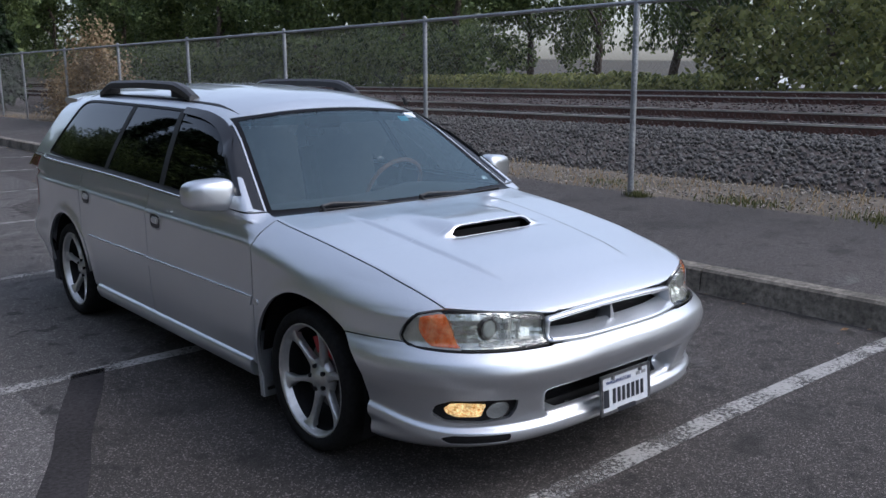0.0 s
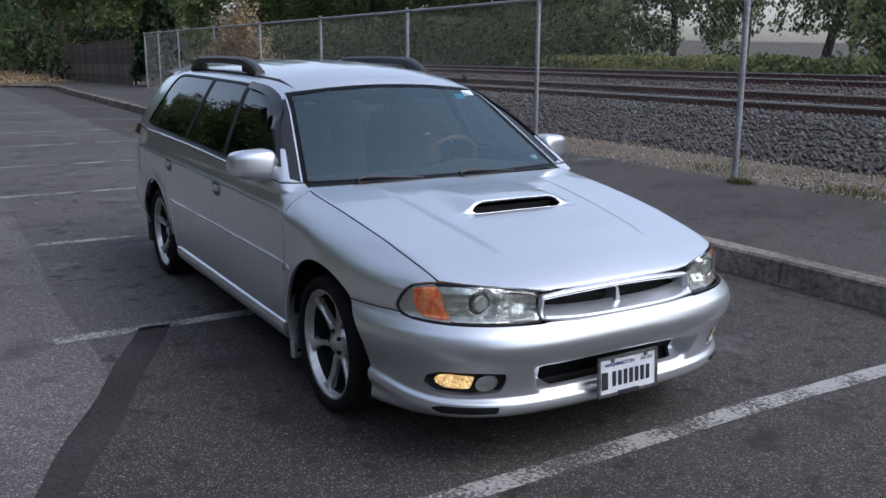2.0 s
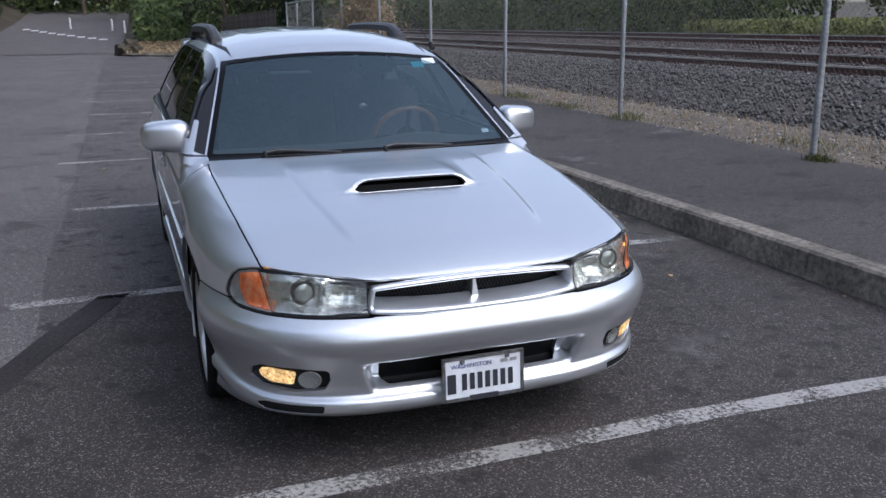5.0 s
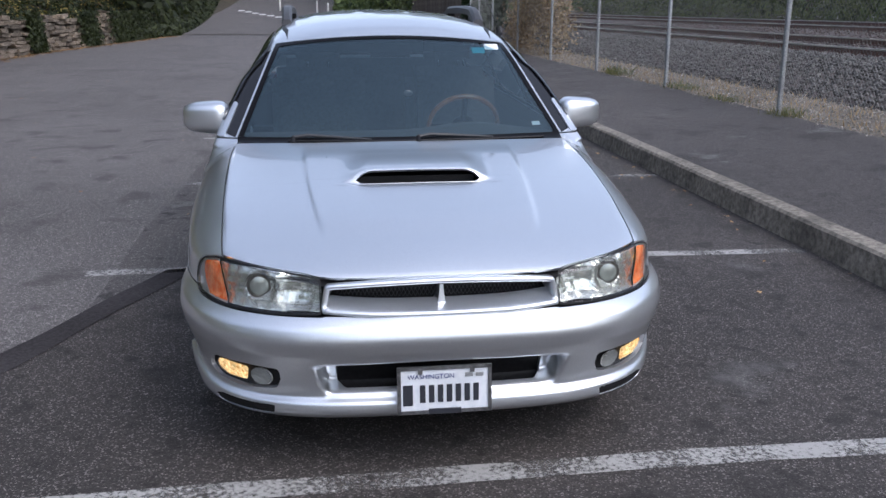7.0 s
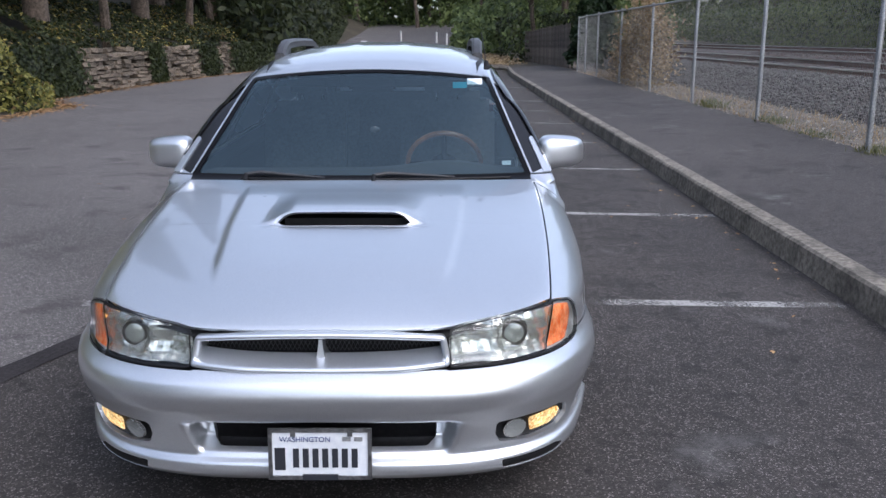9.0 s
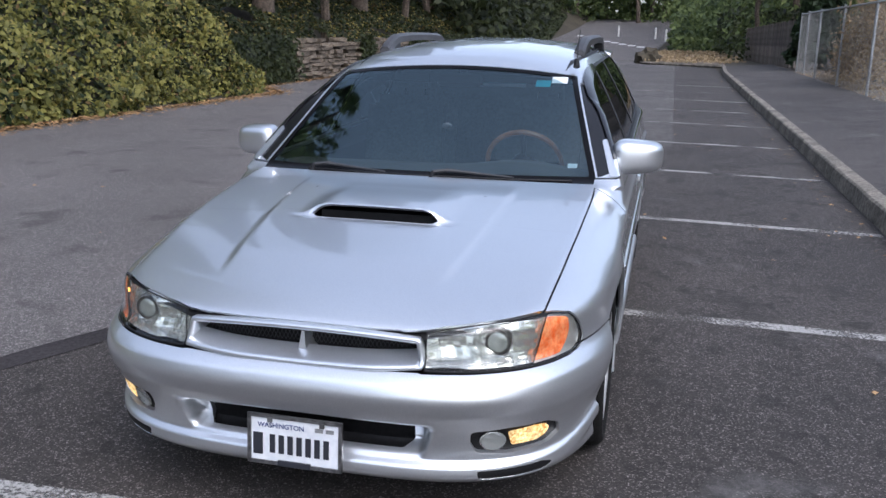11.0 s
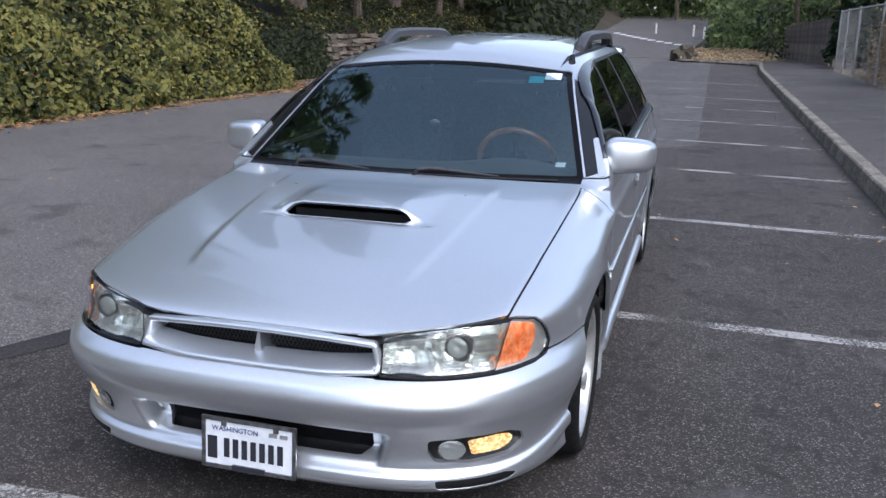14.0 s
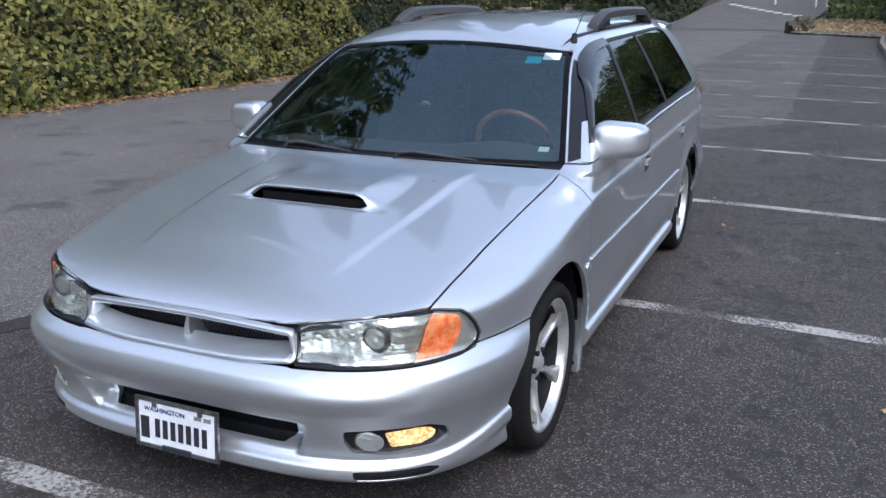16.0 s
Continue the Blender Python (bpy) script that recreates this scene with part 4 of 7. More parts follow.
def f_frame(v):
    """Black door frame between the screen pillar and the side window."""
    e = screen_edge(v) + 0.012 - X(v)
    return np.maximum(np.maximum(e, f_dlo(v) - np.interp(Z(v), [0.95, 1.08], [0.11, 0.045])), np.maximum(Y(v) - 1.0 - 0.4 * (1.24 - Z(v)), 0.9 + 0.3 * (X(v) - screen_edge(v) - 0.012) - Z(v)))


roof = panel("roof", clip(side, lambda v: -(f_frame(v) - 0.003), above_belt, not_bonnet, lambda v: -(f_screen(v) - 0.001), lambda v: -(f_dlo(v) - 0.001), lambda v: Y(v) - 3.62, lambda v: np.where(Z(v) < 0.95, 0.69 - X(v), -1)), M_SILVER, mirror="join")[0]
panel("door_frame", clip(side, f_frame, lambda v: -(f_dlo(v) - 0.001), above_belt), M_VISOR, depth=0.008, shift=-0.002, label="black front window frame")
windscreen = panel("windscreen", clip(side, lambda v: f_screen(v) + 0.004, lambda v: 0.884 - Z(v)), M_WINDSCREEN, mirror="join", depth=0, shift=-0.004)[0]
windscreen.visible_shadow = False


# black border round the screen
def f_band(v):
    e = np.minimum(screen_edge(v) - X(v) - 0.022, np.minimum(1.302 - 0.12 * X(v) ** 2 - Z(v) - 0.012, Z(v) - 0.9))
    return e


panel("screen_border", clip(side, f_screen, f_band, lambda v: 0.872 - Z(v)), M_GLOSSBLACK, windscreen, "black ceramic border of the windscreen", depth=0, mirror="join", shift=-0.0015)


M_SHADE = glass("shade_band", (0.12, 0.36, 0.42), 1.3)
ob = panel("shade_band", clip(side, lambda v: f_screen(v) + 0.02, lambda v: 1.236 - Z(v)), M_SHADE, windscreen, "teal shade band of the windscreen", mirror="join", depth=0, shift=-0.009)[0]
ob.visible_shadow = False

# side glass in three panes
def pane(y0, s0, y1, s1):
    return lambda v: np.maximum(y0 + s0 * (Z(v) - 0.94) - Y(v), Y(v) - y1 - s1 * (Z(v) - 0.94)) + 0.012


for name, args in (("front_door_glass", (0.0, 0, 1.375, 0.3)), ("rear_door_glass", (1.405, 0.3, 2.155, -0.1)), ("quarter_glass", (2.185, -0.1, 3.6, 0))):
    for ob in panel(name, clip(side, lambda v: f_dlo(v) + 0.006, pane(*args)), M_TINT, depth=0.004, shift=-0.006):
        ob.visible_shadow = False
        tagged(ob, "dark tinted side window")
panel("window_seal", clip(side, lambda v: f_dlo(v), lambda v: -(f_dlo(v) + 0.011), off_screen), M_BLACK, depth=0.006, shift=-0.001, label="black rubber window seal")
for c in ((1.375, 0.3, 1.405, 0.3), (2.155, -0.1, 2.185, -0.1)):
    panel("pillar_trim", clip(side, lambda v: f_dlo(v) + 0.004, lambda v: np.maximum(c[0] - 0.012 + c[1] * (Z(v) - 0.94) - Y(v), Y(v) - c[2] - 0.012 - c[3] * (Z(v) - 0.94))), M_BLACK, depth=0.008, shift=-0.003, label="black window pillar trim")

# smoked wind deflectors along the upper edge of the front windows
panel("window_visor", clip(side, lambda v: f_dlo(v) - 0.006, lambda v: -(f_dlo(v) + np.interp(Y(v), [0.6, 0.8, 1.0, 1.2, 1.5], [0.012, 0.02, 0.026, 0.026, 0.022])), lambda v: 0.955 - Z(v), lambda v: Y(v) - 1.36 - 0.3 * (Z(v) - 0.94), lambda v: np.where(Y(v) > 1.1, 1.14 - Z(v), -1)), M_VISOR, depth=0.006, shift=0.009, label="smoked wind deflector over the front window")

# nose: bumper, lamps and grille from the same skin
def f_bumper(v):
    top = np.where(X(v) < 0.36, 0.541 + 0.004 * (X(v) / 0.35), np.interp(X(v), [0.36, 0.5, 0.66, 0.7, 0.742, 0.765], [0.543, 0.544, 0.546, 0.547, 0.55, 0.558]))
    top = np.where(Y(v) > -0.56, seam_z(v), top)
    return Z(v) - top + 0.5 * GAP


INTAKE = [(-0.4, 0.276), (0.355, 0.279), (0.4, 0.385), (-0.4, 0.394)]


def sink(mesh):
    """Press the lower intake into the bumper, deepest along its upper edge."""
    v, faces = mesh
    v = v.copy()
    d = sd_poly(X(v), Z(v), INTAKE, 0.012)
    k = smooth01(-d / 0.034) * smooth01((0.408 - X(v)) / 0.06)
    v[:, 1] += k * (0.012 + 0.06 * smooth01((Z(v) - 0.275) / 0.04))
    return v, faces


FOG = [(0.522, 0.312), (0.512, 0.335), (0.514, 0.36), (0.6, 0.366), (0.69, 0.364), (0.708, 0.35), (0.71, 0.325), (0.69, 0.308), (0.6, 0.302)]
SLOT = [(0.526, 0.222), (0.523, 0.243), (0.685, 0.243), (0.706, 0.235), (0.685, 0.22)]


def f_fog(v):
    return sd_poly(X(v), Z(v), FOG, 0.015)


def f_slot(v):
    return sd_poly(X(v), Z(v), SLOT, 0.005)


def f_mouthslot(v):
    return sd_poly(X(v), Z(v), [(-0.5, 0.294), (0.3, 0.295), (0.322, 0.308), (0.325, 0.36), (-0.5, 0.366)], 0.003)


shell = clip(nose, f_bumper, arch(AXLE_F), lambda v: 0.182 - Z(v), lambda v: Y(v) - 0.2)
bumper = panel("front_bumper", clip(sink(shell), lambda v: -f_fog(v), lambda v: -f_slot(v), lambda v: -f_mouthslot(v)), M_SILVER, mirror="join", depth=0.02)[0]


def inset(mesh, depth, f, grow=0.02):
    v, faces = clip(mesh, lambda u: f(u) - grow)
    n = outward(v, normals_of(v, faces))
    return v - n * depth, faces


panel("intake_slot", inset(sink(shell), 0.03, f_mouthslot), M_BLACK, bumper, "black intake slot", mirror="join", depth=0)
panel("lip_slot", inset(shell, 0.0015, f_slot, 0.001), M_BLACK, bumper, "black slot in the bumper lip", depth=0)
def sunk(mesh, depth, f, grow=0.0):
    """A patch of the nose skin moved straight in towards the middle of the car, by a number or a function."""
    v, faces = clip(mesh, lambda u: f(u) - grow)
    way = np.stack([-X(v), 0.3 - Y(v), 0 * X(v)], 1)
    way /= np.linalg.norm(way, axis=1)[:, None]
    d = depth(v) if callable(depth) else np.full(len(v), depth)
    return v + way * d[:, None], faces


def bowl(v, cx, cz, r, depth):
    return depth * np.clip(1 - ((X(v) - cx) ** 2 + (Z(v) - cz) ** 2) / r ** 2, 0, 1)


def front_piece(s, parent, name, mesh, material, label="", flat=True):
    v, faces = mesh
    return solid(name, [(s * p[0], p[1], p[2]) for p in v], [q if s > 0 else q[::-1] for q in faces], material, parent, label, flat)


def f_amber(v):
    return sd_poly(X(v), Z(v), [(0.612, 0.318), (0.607, 0.357), (0.67, 0.362), (0.69, 0.357), (0.696, 0.345), (0.69, 0.33), (0.67, 0.318)], 0.007)


def f_clear(v):
    return np.hypot(X(v) - 0.558, Z(v) - 0.335) - 0.035


for ob in panel("fog_lamp", sunk(shell, 0.014, f_fog, 0.004), M_BLACK, bumper, "fog lamp in a black bezel, amber part lit", depth=0.0):
    s = 1 if ob.data.vertices[0].co.x > 0 else -1
    front_piece(s, ob, "amber_lens", sunk(shell, lambda v: 0.005 + 0.003 * (f_amber(v) > -0.003), f_amber), M_FOGLIT, "lit amber lens")
    front_piece(s, ob, "clear_lens", sunk(shell, lambda v: 0.006 + bowl(v, 0.558, 0.335, 0.034, 0.006) + 0.0025 * np.abs((6 * np.arctan2(Z(v) - 0.335, X(v) - 0.558) / math.pi) % 1 - 0.5), f_clear), M_BULB, "round clear lens", False)
    front_piece(s, ob, "lens_rim", clip(sunk(shell, 0.004, f_clear), lambda v: -(f_clear(v) + 0.0022)), M_CHROME, "thin bright lens rim")

# headlamps: dark bowl, reflector with two dishes, amber corner, projector, clear cover
CORNER = lambda v: 0.662 + 0.012 * (Z(v) - 0.6) / 0.06 - X(v)
PX, PZ = 0.552, 0.612


def dishes(v):
    flute = 0.007 * np.abs((X(v) / 0.04 + 0.8 * Z(v) / 0.1) % 1 - 0.5) + 0.005 * np.abs((Z(v) / 0.03) % 1 - 0.5)
    return 0.012 + bowl(v, PX, PZ, 0.052, 0.03) + bowl(v, 0.44, 0.61, 0.075, 0.03) + flute


for ob in panel("headlamp", sunk(nose, 0.055, f_lamp, 0.004), M_SATIN, depth=0, label="headlamp with amber corner light behind clear cover"):
    s = 1 if ob.data.vertices[0].co.x > 0 else -1
    front_piece(s, ob, "reflector", clip(sunk(nose, dishes, f_lamp, -0.004), lambda v: -CORNER(v) + 0.003, lambda v: Z(v) - 0.668), M_REFLECTOR, "faceted bright reflector", False)
    front_piece(s, ob, "corner_bowl", clip(sunk(nose, 0.012, f_lamp, -0.002), CORNER), M_RIM, "grey rim of the corner light")
    front_piece(s, ob, "amber_corner", clip(sunk(nose, lambda v: 0.006 + 0.004 * np.abs((X(v) / 0.007) % 1 - 0.5) * (X(v) < 0.688), f_lamp, -0.009), CORNER, lambda v: X(v) - 0.733 + 4.5 * (Z(v) - 0.622) ** 2), M_AMBER, "orange corner indicator")
    bm = bmesh.new()
    tube(bm, [(s * 0.685, -0.646, 0.627), (s * 0.701, -0.6255, 0.627)], 0.0045, 8)
    part("indicator_bulb", bm, M_AMBERLIT, ob, "glowing indicator filament", True)
    front_piece(s, ob, "cover", clip(inset(nose, 0.001, f_lamp, -0.002)), M_LENS, "clear plastic lamp cover").visible_shadow = False
    front_piece(s, ob, "lamp_edge", clip(inset(nose, 0.0, f_lamp, 0.0), lambda v: -(f_lamp(v) + 0.0035)), M_BLACK, "black lamp gasket")
    c = Vector((s * PX, -0.742, PZ))
    bm = bmesh.new()
    bmesh.ops.create_uvsphere(bm, u_segments=28, v_segments=14, radius=0.035, matrix=Matrix.Translation(c) @ Matrix.Diagonal((1, 0.4, 1, 1)))
    part("projector", bm, M_BULB, ob, "round projector lens", True)
    bm = bmesh.new()
    tube(bm, [c + Vector((0, -0.008, 0)), c + Vector((0, 0.03, 0))], [0.0375, 0.043], 28)
    part("projector_ring", bm, M_DISC, ob, "dark projector surround", True)

# grille: a rounded ring that turns inwards to a sloping floor, mesh behind, one bar in the middle
def even_loop(pts, n):
    pts = np.array(pts + [pts[0]])
    s = np.concatenate([[0], np.cumsum(np.hypot(*np.diff(pts, axis=0).T))])
    t = np.linspace(0, s[-1], n, endpoint=False)
    return np.stack([np.interp(t, s, pts[:, 0]), np.interp(t, s, pts[:, 1])], 1)


def shrink(loop, d):
    t = np.roll(loop, -1, 0) - np.roll(loop, 1, 0)
    t /= np.linalg.norm(t, axis=1)[:, None]
    return loop + np.stack([-t[:, 1], t[:, 0]], 1) * d


def nose_y(xz):
    o = np.stack([xz[:, 0], 0 * xz[:, 0] + 0.2, xz[:, 1]], 1)
    return solve(o, np.tile(np.array([0.0, -1.0, 0.0]), (len(o), 1)), 1.5, lower)[:, 1]


ring_pts = [np.array(p) for p in ((-0.35, 0.5475), (-0.2, 0.5385), (0.0, 0.536), (0.2, 0.5385), (0.35, 0.5475), (0.364, 0.549), (0.366, 0.565), (0.358, 0.61), (0.352, 0.631), (0.33, 0.634), (0.2, 0.641), (0.0, 0.645), (-0.2, 0.641), (-0.33, 0.634), (-0.352, 0.631), (-0.358, 0.61), (-0.366, 0.565), (-0.364, 0.549))]
outer = even_loop(round_loop(ring_pts, 3), 220)
base_y = nose_y(np.stack([outer[:, 0], np.clip(outer[:, 1], 0.54, 0.632)], 1))
loops = []
for d, proud in ((0.0, -0.02), (0.0, -0.002), (0.0025, 0.003), (0.007, 0.005), (0.012, 0.0045), (0.0155, 0.0015), (0.018, -0.005)):
    l = shrink(outer, d)
    loops.append(np.stack([l[:, 0], base_y - proud, l[:, 1]], 1))
deep = shrink(outer, 0.023)
dz = np.maximum(deep[:, 1], 0.575 + 0.012 * (deep[:, 0] / 0.34) ** 2)
mid_l = shrink(outer, 0.0205)
loops.append(np.stack([mid_l[:, 0], base_y + 0.022, np.maximum(mid_l[:, 1], 0.556)], 1))
loops.append(np.stack([deep[:, 0] * 0.985, base_y + 0.072, dz], 1))
v = [tuple(p) for l in loops for p in l]
f = [(a * 220 + k, a * 220 + (k + 1) % 220, (a + 1) * 220 + (k + 1) % 220, (a + 1) * 220 + k) for a in range(len(loops) - 1) for k in range(220)]
grille = solid("grille", v, f, M_SILVER, car, "silver grille surround with black mesh", True)
grille.data.set_sharp_from_angle(angle=radians(60))
v, f = [], []
cols = span(-0.34, 0.34, 0.02)
for x in cols:
    yb = float(nose_y(np.array([[x, 0.6]]))[0]) + 0.074
    v += [(x, yb, 0.565), (x, yb, 0.645)]
f = [(2 * k, 2 * k + 2, 2 * k + 3, 2 * k + 1) for k in range(len(cols) - 1)]
solid("mesh_backing", v, f, M_BLACK, grille, "black backing behind the mesh")
v, f = [], []
for i in range(-52, 53):
    for s in (1, -1):
        x0 = i * 0.0125
        x1 = x0 + s * 0.034
        if max(abs(x0), abs(x1)) > 0.33:
            continue
        ya, yb = float(nose_y(np.array([[x0, 0.6]]))[0]) + 0.068, float(nose_y(np.array([[x1, 0.6]]))[0]) + 0.068
        n = len(v)
        v += [(x0 - 0.0011, ya, 0.57), (x0 + 0.0011, ya, 0.57), (x1 + 0.0011, yb, 0.636), (x1 - 0.0011, yb, 0.636)]
        f.append((n, n + 1, n + 2, n + 3))
solid("wire_mesh", v, f, M_SATIN, grille, "fine black grille mesh")
bm = bmesh.new()
bar = [(-0.022, 0.552), (-0.008, 0.585), (-0.007, 0.632), (0.007, 0.632), (0.008, 0.585), (0.022, 0.552)]
fr = [bm.verts.new((x * 0.8, -0.838 + (0.012 if z > 0.6 else 0.0), z)) for x, z in bar]
bk = [bm.verts.new((x, -0.756, z)) for x, z in bar]
bm.faces.new(fr)
for k in range(6):
    bm.faces.new((fr[k], fr[(k + 1) % 6], bk[(k + 1) % 6], bk[k]))
bmesh.ops.bevel(bm, geom=[e for e in bm.edges if e.verts[0] in fr and e.verts[1] in fr], offset=0.003, segments=2, affect="EDGES")
part("centre_bar", bm, M_SILVER, grille, "", True)

# inner shell behind the panel gaps, floor pan and wheel housings
for ob in panel("inner_shell", clip(side, lambda v: Z(v) - np.where(Y(v) < 0.45, 0.86, belt_z(Y(v)) - 0.012), lambda v: 0.24 - Z(v), arch(AXLE_F, 0.01), arch(AXLE_R, 0.01), lambda v: -0.7 - Y(v), lambda v: Y(v) - 3.6), M_BLACK, depth=0, shift=-0.022):
    tagged(ob, "dark inner body shell")
panel("nose_shell", clip(nose, lambda v: Z(v) - 0.7, lambda v: 0.2 - Z(v), lambda v: Y(v) + 0.36), M_BLACK, depth=0, shift=-0.085, mirror="join", label="dark inner nose")
v, f = clip(hood, f_hood)
panel("bonnet_lining", (v - np.stack([0 * X(v), 0 * X(v), 0.025 + bonnet_relief(Y(v), X(v))], 1), f), M_BLACK, bonnet, "black bonnet lining", depth=0, mirror="join")
bm = bmesh.new()
box(bm, 0, 1.55, 0.2, 1.4, 3.8, 0.03)
part("floor_pan", bm, M_BLACK, car, "black underbody")
for s in (1, -1):
    for c in (AXLE_F, AXLE_R):
        bm = bmesh.new()
        n = 26
        rings = [[bm.verts.new((s * x, c + (ARCH + 0.012) * math.cos(t), HUB_Z + (ARCH + 0.012) * math.sin(t))) for x in (0.5, 0.81)] for t in [math.pi * (-0.12 + 1.24 * i / n) for i in range(n + 1)]]
        for p, q in zip(rings, rings[1:]):
            bm.faces.new((p[0], p[1], q[1], q[0]))
        bm.faces.new([r[0] for r in rings])
        part("wheel_housing", bm, M_BLACK, car, "black wheel housing")

# tail
panel("tailgate", clip(tail, lambda v: 0.5 - Z(v), lambda v: 3.5 - Y(v), lambda v: X(v) - 0.66), M_SILVER, mirror="join")
panel("rear_bumper", clip(tail, lambda v: Z(v) - 0.497, lambda v: 0.25 - Z(v), arch(AXLE_R), lambda v: 3.1 - Y(v)), M_SILVER, mirror="join")
panel("tail_lamp", clip(tail, lambda v: 3.42 - Y(v), lambda v: 0.664 - X(v), lambda v: 0.62 - Z(v), lambda v: Z(v) - 0.95), M_RED, label="dark red tail lamp", shift=0.003)

# --- bolt-on parts of the car ---
def lathe(profile, n, axis_x, cy, cz, s):
    """Revolve (radius, offset along x) pairs about a wheel axis; s mirrors to the other side."""
    verts, faces = [], []
    m = len(profile)
    for k in range(n):
        t = math.tau * k / n
        verts += [(s * (axis_x + o), cy + r * math.cos(t), cz + r * math.sin(t)) for r, o in profile]
    for k in range(n):
        j = (k + 1) % n
        for i in range(m - 1):
            q = (k * m + i, k * m + i + 1, j * m + i + 1, j * m + i)
            faces.append(q if s > 0 else q[::-1])
    return verts, faces


def wheel(s, cy, turn, front):
    wx = 0.812
    tyre_p = [(0.205, -0.19), (0.235, -0.2), (0.268, -0.205), (0.283, -0.19), (0.288, -0.16), (0.289, -0.1), (0.288, -0.03), (0.283, 0.0), (0.268, 0.016), (0.247, 0.017), (0.23, 0.006), (0.226, -0.005)]
    v, f = lathe(tyre_p, 56, wx, cy, HUB_Z, s)
    wh = solid("wheel", v, f, M_RUBBER, car, "black tyre on a silver six-spoke alloy wheel", True)
    v, f = lathe([(0.229, -0.004), (0.231, 0.004), (0.224, 0.006), (0.218, -0.004), (0.213, -0.022), (0.209, -0.03)], 56, wx, cy, HUB_Z, s)
    solid("rim", v, f, M_RIM, wh, "polished silver rim", True)
    v, f = lathe([(0.209, -0.03), (0.204, -0.07), (0.202, -0.18), (0.02, -0.182)], 40, wx, cy, HUB_Z, s)
    solid("barrel", v, f, M_BLACK, wh, "dark inner barrel of the wheel", True)
    v, f = lathe([(0.0, -0.022), (0.024, -0.023), (0.03, -0.03), (0.058, -0.042), (0.075, -0.05), (0.078, -0.075)], 36, wx, cy, HUB_Z, s)
    solid("hub", v, f, M_RIM, wh, "silver wheel centre", True)
    for k in range(6):
        bm = bmesh.new()
        a = turn + k * math.tau / 6
        rs = [0.055, 0.075, 0.1, 0.13, 0.16, 0.185, 0.205, 0.214]
        ws = [0.03, 0.019, 0.0125, 0.0105, 0.011, 0.015, 0.026, 0.045]
        ox = [-0.042, -0.04, -0.037, -0.033, -0.028, -0.022, -0.016, -0.012]
        rings = []
        for r, w, o in zip(rs, ws, ox):
            ring = []
            for q, d in ((-1.0, -0.03), (-1.0, -0.006), (-0.6, 0.0), (0.6, 0.0), (1.0, -0.006), (1.0, -0.03)):
                py, pz = r, q * w
                ring.append(bm.verts.new((s * (wx + o + d), cy + py * math.cos(a) - pz * math.sin(a), HUB_Z + py * math.sin(a) + pz * math.cos(a))))
            rings.append(ring)
        for p, q in zip(rings, rings[1:]):
            for i in range(6):
                bm.faces.new((p[i], p[(i + 1) % 6], q[(i + 1) % 6], q[i]))
        part("spoke", bm, M_RIM, wh, "", True)
    for k in range(5):
        a = turn + 0.3 + k * math.tau / 5
        bm = bmesh.new()
        y, z = cy + 0.05 * math.cos(a), HUB_Z + 0.05 * math.sin(a)
        tube(bm, [(s * (wx - 0.06), y, z), (s * (wx - 0.028), y, z)], 0.0095, 6)
        part("wheel_nut", bm, M_BLACK, wh, "dark wheel nut")
    v, f = lathe([(0.03, -0.095), (0.138, -0.095), (0.138, -0.115), (0.03, -0.115)], 40, wx, cy, HUB_Z, s)
    solid("brake_disc", v, f, M_DISC, wh, "bare steel brake disc", False)
    bm = bmesh.new()
    n = 8
    rings = []
    for i in range(n + 1):
        a = math.radians(62 + 62 * i / n) if front else math.radians(20 + 55 * i / n)
        rings.append([bm.verts.new((s * (wx + o), cy + r * math.cos(a), HUB_Z + r * math.sin(a))) for r, o in ((0.1, -0.07), (0.165, -0.07), (0.165, -0.14), (0.1, -0.14))])
    for p, q in zip(rings, rings[1:]):
        for i in range(4):
            bm.faces.new((p[i], p[(i + 1) % 4], q[(i + 1) % 4], q[i]))
    bm.faces.new(rings[0])
    bm.faces.new(rings[-1][::-1])
    part("caliper", bm, M_CALIPER if front else M_DISC, wh, "red brake caliper" if front else "steel brake caliper", True)


for s in (1, -1):
    wheel(s, AXLE_F, -0.28 if s < 0 else 0.5, True)
    wheel(s, AXLE_R, 0.2, False)

